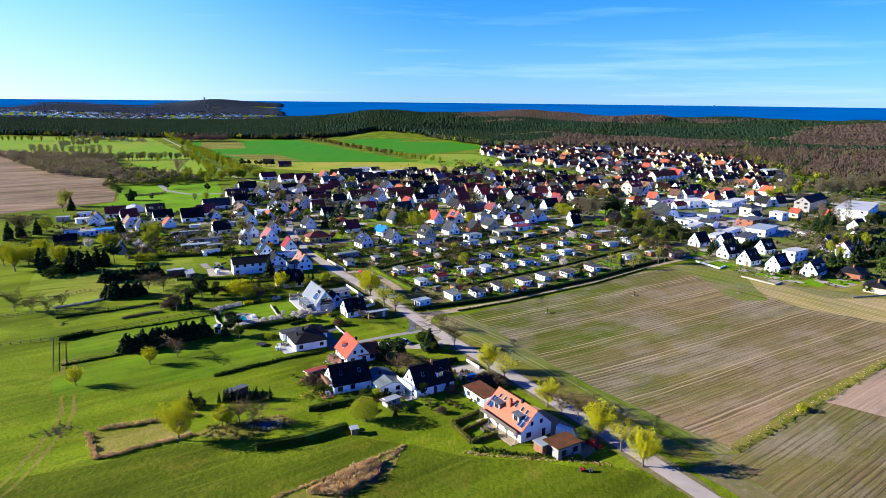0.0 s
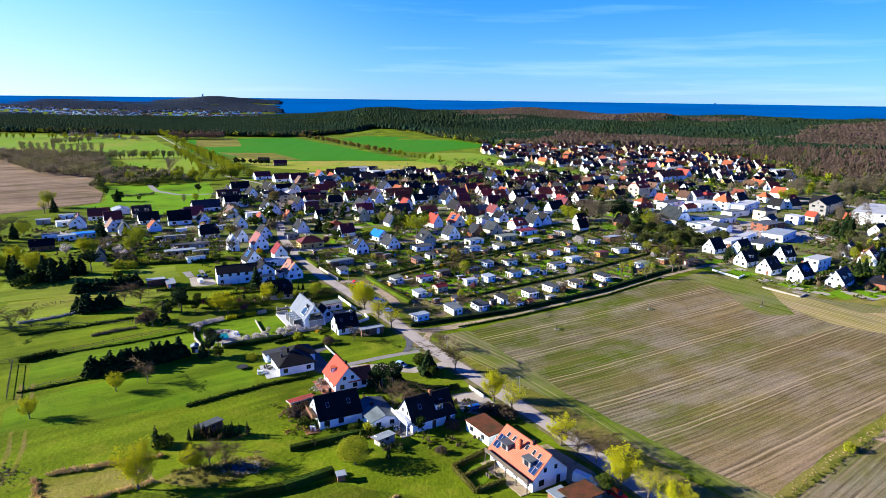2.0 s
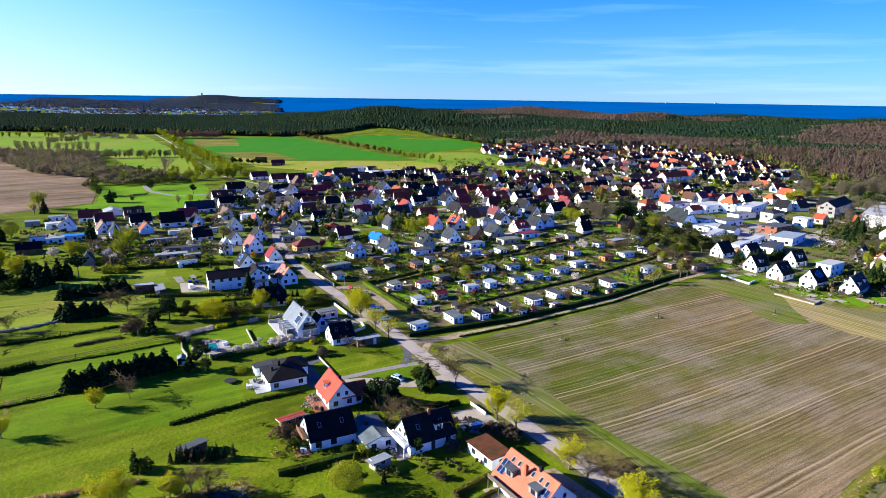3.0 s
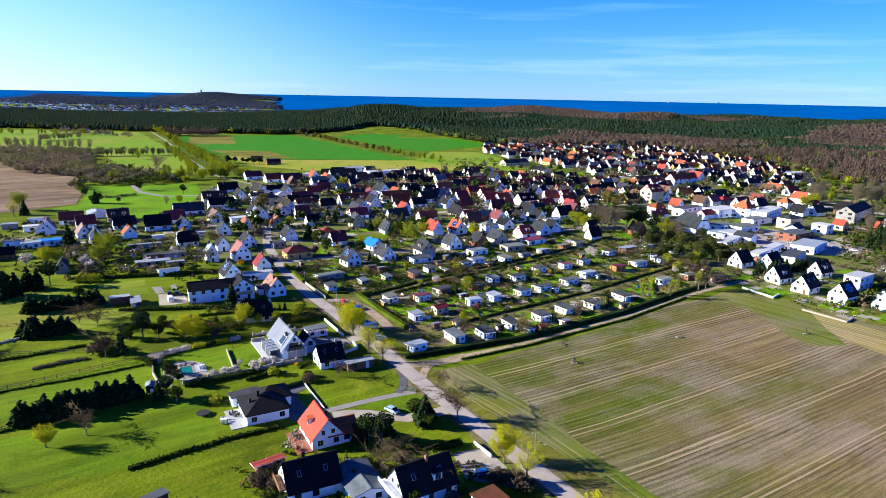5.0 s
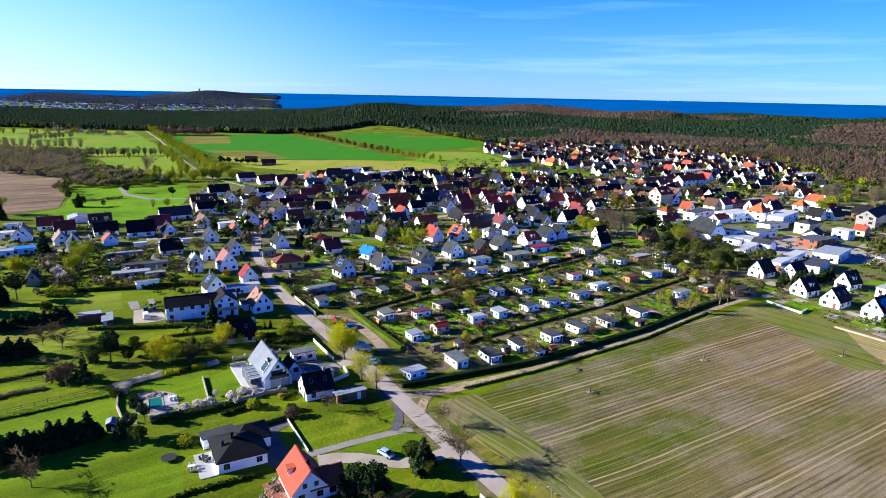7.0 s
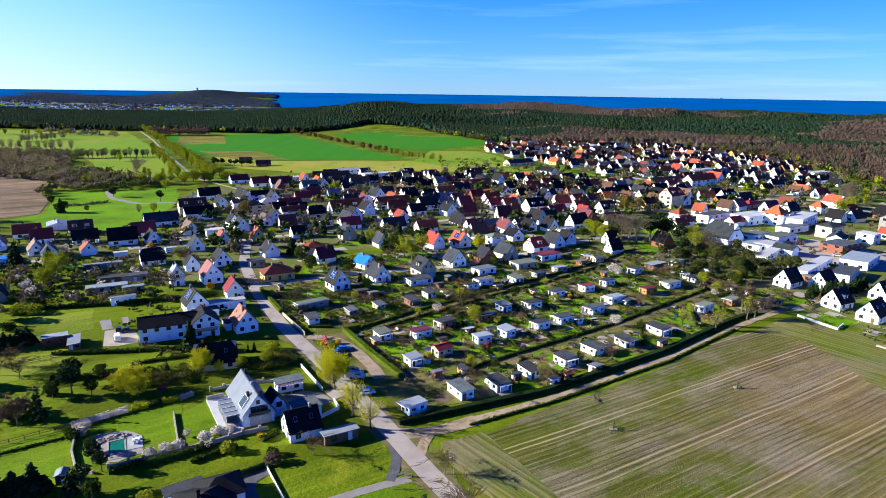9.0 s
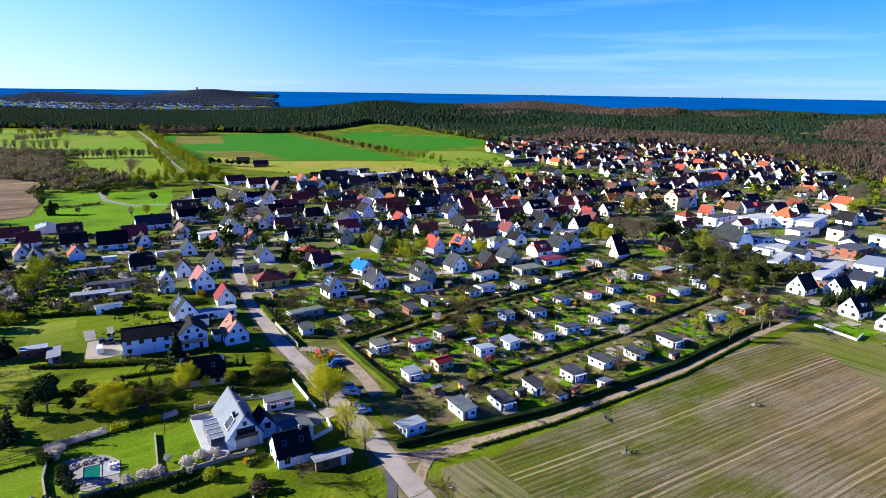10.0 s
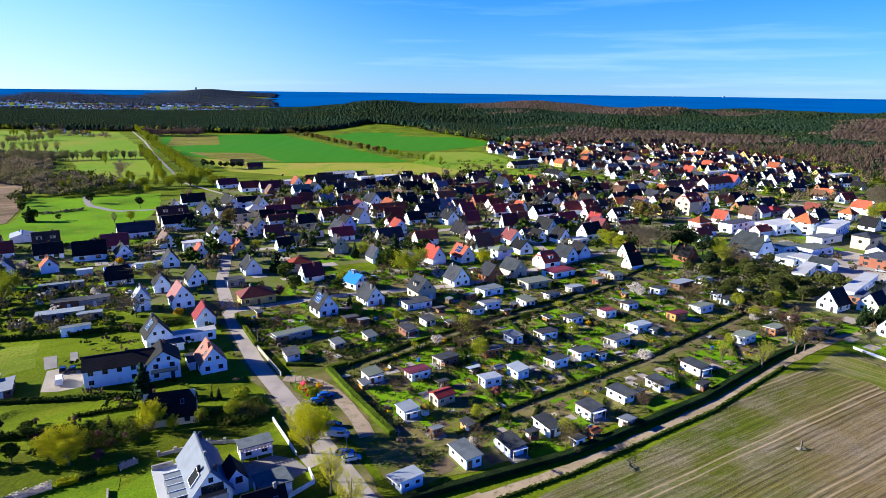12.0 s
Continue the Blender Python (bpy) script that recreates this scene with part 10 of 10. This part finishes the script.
# far town, ships, tower on the hill
bm = bmesh.new()
for _ in range(560):
    a = random.uniform(-0.74, -0.27)
    d = 2290 + random.random() ** 1.3 * 480
    x, y = a * d, d
    if noise.noise((x * 0.006, y * 0.01, 31.0)) < -0.12:
        continue
    z, w, t = height(x, y), random.uniform(3, 5.5), random.uniform(5, 8)
    box_bm(bm, x - w, x + w, y - 5, y + 5, z - 1, z + t)
    dark = random.choice((1, 1, 2))
    lo = [bm.verts.new((x + sx * w * 1.04, y + sy * 5.3, z + t + 0.05)) for sx, sy in ((-1, -1), (1, -1), (1, 1), (-1, 1))]
    hi = [bm.verts.new((x + sx * w, y, z + t + 4)) for sx in (-1, 1)]
    for q in ((lo[0], lo[1], hi[1], hi[0]), (lo[2], lo[3], hi[0], hi[1]), (lo[1], lo[2], hi[1]), (lo[3], lo[0], hi[0])):
        bm.faces.new(q).material_index = dark
tagged(new("far_town", bm_mesh("far_town", bm, "render_white", "roof_slate", "roof_brown")), "pale houses of a far town at the coast", "town", kind="stuff")
for x, y, s in ((1540, 4480, 1.0), (1850, 4420, 1.2)):
    z = 59.0 * (math.hypot(x, y) - 2600) / 2250 - 1.5
    ship = new("ship")
    ship.matrix_basis = pose(x, y, z)
    bm = bmesh.new()
    q = [(-9, -2), (8, -2), (11, 0), (8, 2), (-9, 2)]
    lo = [bm.verts.new((a * s * 0.9, b * s, -0.5)) for a, b in q]
    hi = [bm.verts.new((a * s, b * s * 1.2, 2.2 * s)) for a, b in q]
    bm.faces.new(hi)
    bm.faces.new(lo[::-1])
    for i in range(5):
        bm.faces.new((lo[i], lo[(i + 1) % 5], hi[(i + 1) % 5], hi[i]))
    part("hull", bm_mesh("hull", bm, "white_paint"), ship)
    part("superstructure", box_mesh("superstructure", -7 * s, 4 * s, -1.6 * s, 1.6 * s, 2.21 * s, 5.6 * s, "white_paint"), ship)
    tagged(ship, "white ship far out on the sea", "ship")
tower = new("lookout_tower")
tower.matrix_basis = pose(-1350, 3770, height(-1350, 3770))
part("shaft", box_mesh("shaft", -3, 3, -3, 3, -2, 17, "stone"), tower)
part("platform", box_mesh("platform", -4, 4, -4, 4, 17.01, 20, "stone"), tower)
tagged(tower, "pale lookout tower on the wooded hill", "tower")

# posts in the field, gazebo, small yard things
for x, y in ((43.1, 238.6), (84.2, 262.3), (131.5, 267.6)):
    stake = new("field_marker")
    stake.matrix_basis = pose(x, y, 0)
    part("post", box_mesh("post", -0.14, 0.14, -0.14, 0.14, 0, 2.2, "fence_wood"), stake)
    part("base", box_mesh("base", -0.9, 1.0, -0.5, 0.6, 0, 0.22, "stone"), stake)
    tagged(stake, "weathered wooden marker post in the field", "post")
    bushes("marker_weeds", [(x + random.uniform(-.4, 2.5), y + random.uniform(-1, 1)) for _ in range(10)], "green_leaf", 0.35, "weeds round the marker post", "grass", 0.7, 4)
gaz = new("gazebo")
gaz.matrix_basis = pose(-3.1, 277.2, 0)
bm = bmesh.new()
bmesh.ops.create_cone(bm, cap_ends=True, segments=6, radius1=1.5, radius2=0.08, depth=0.9, matrix=pose(0, 0, 2.4))
part("roof", bm_mesh("roof", bm, "roof_orange"), gaz)
bm = bmesh.new()
bmesh.ops.create_cone(bm, cap_ends=True, segments=6, radius1=1.15, radius2=1.15, depth=1.95, matrix=pose(0, 0, 0.97))
part("wall", bm_mesh("wall", bm, "render_white"), gaz)
tagged(gaz, "tiny white summerhouse with an orange pointed roof", "summerhouse")
pav = new("garden_shelter")
pav.matrix_basis = pose(-20.3, 145.0, 0, 0, 0, 20)
part("box", box_mesh("box", -0.8, 0.8, -0.8, 0.8, 0, 1.5, "wood_wall"), pav)
part("roof", box_mesh("roof", -1.1, 1.1, -1.1, 1.1, 1.51, 1.66, "sheet_light"), pav)
tagged(pav, "small wooden shelter with a pale roof", "shed")
hut(-37.0, 178.2, -55, 2.2, 3.2, 1.9, "roof_red", "wood_wall")
hut(-34.5, 180.2, -55, 2.2, 2.6, 1.9, "roof_red", "wood_wall")
hut(-55.5, 165.5, -40, 2.6, 5.0, 2.0, "felt_dark", "wood_wall")
hut(-78.0, 215.5, 20, 2.0, 2.6, 2.0, "sheet_light", "render_white", "gable")
tramp = new("trampoline")
tramp.matrix_basis = pose(-59.0, 202.6, 0)
bm = bmesh.new()
bmesh.ops.create_cone(bm, cap_ends=True, segments=24, radius1=1.7, radius2=1.7, depth=0.08, matrix=pose(0, 0, 0.6))
part("mat", bm_mesh("mat", bm, "rubber"), tramp)
for a in range(6):
    part("leg", box_mesh("leg", -0.04, 0.04, -0.04, 0.04, 0, 0.56, "grey_metal"), tramp, at=pose(1.55 * math.cos(a * 1.047), 1.55 * math.sin(a * 1.047), 0))
tagged(tramp, "round black trampoline on a lawn", "trampoline")
for x, y, s in ((33.0, 129.0, 0.7), (34.9, 128.7, 0.6)):
    r = new("garden_roller")
    r.matrix_basis = pose(x, y, 0, 0, 0, 20)
    part("body", box_mesh("body", -0.5 * s, 0.5 * s, -0.7 * s, 0.7 * s, 0.25, 1.0 * s, "car_red" if s > 0.65 else "grey_metal"), r)
    for sg in (-1, 1):
        bm = bmesh.new()
        bmesh.ops.create_cone(bm, cap_ends=True, segments=14, radius1=0.4, radius2=0.4, depth=0.2, matrix=pose(sg * 0.6 * s, 0, 0.4, 0, 90, 0))
        part("wheel", bm_mesh("wheel", bm, "rubber"), r)
    tagged(r, "small red and grey farm implement on the grass", "machine")


def street_lamp(x, y, turn):
    base = new("street_lamp")
    base.matrix_basis = pose(x, y, 0, 0, 0, turn)
    bm = bmesh.new()
    bmesh.ops.create_cone(bm, cap_ends=True, segments=8, radius1=0.08, radius2=0.05, depth=5.2, matrix=pose(0, 0, 2.6))
    part("pole", bm_mesh("pole", bm, "grey_metal"), base)
    part("arm", box_mesh("arm", 0, 0.9, -0.03, 0.03, 5.14, 5.2, "grey_metal"), base)
    part("head", box_mesh("head", 0.6, 1.2, -0.11, 0.11, 5.05, 5.138, "flat_white"), base)
    tagged(base, "slim grey street lamp beside the road", "street lamp", "street lamps along the road")


for x, y in ((23.5, 187.5), (3.5, 218.0), (-20.5, 260.5), (-39.0, 291.5), (-57.5, 321.0), (-73.5, 352.5), (-88.5, 391.0), (-100.8, 436.0)):
    street_lamp(x, y, 212)
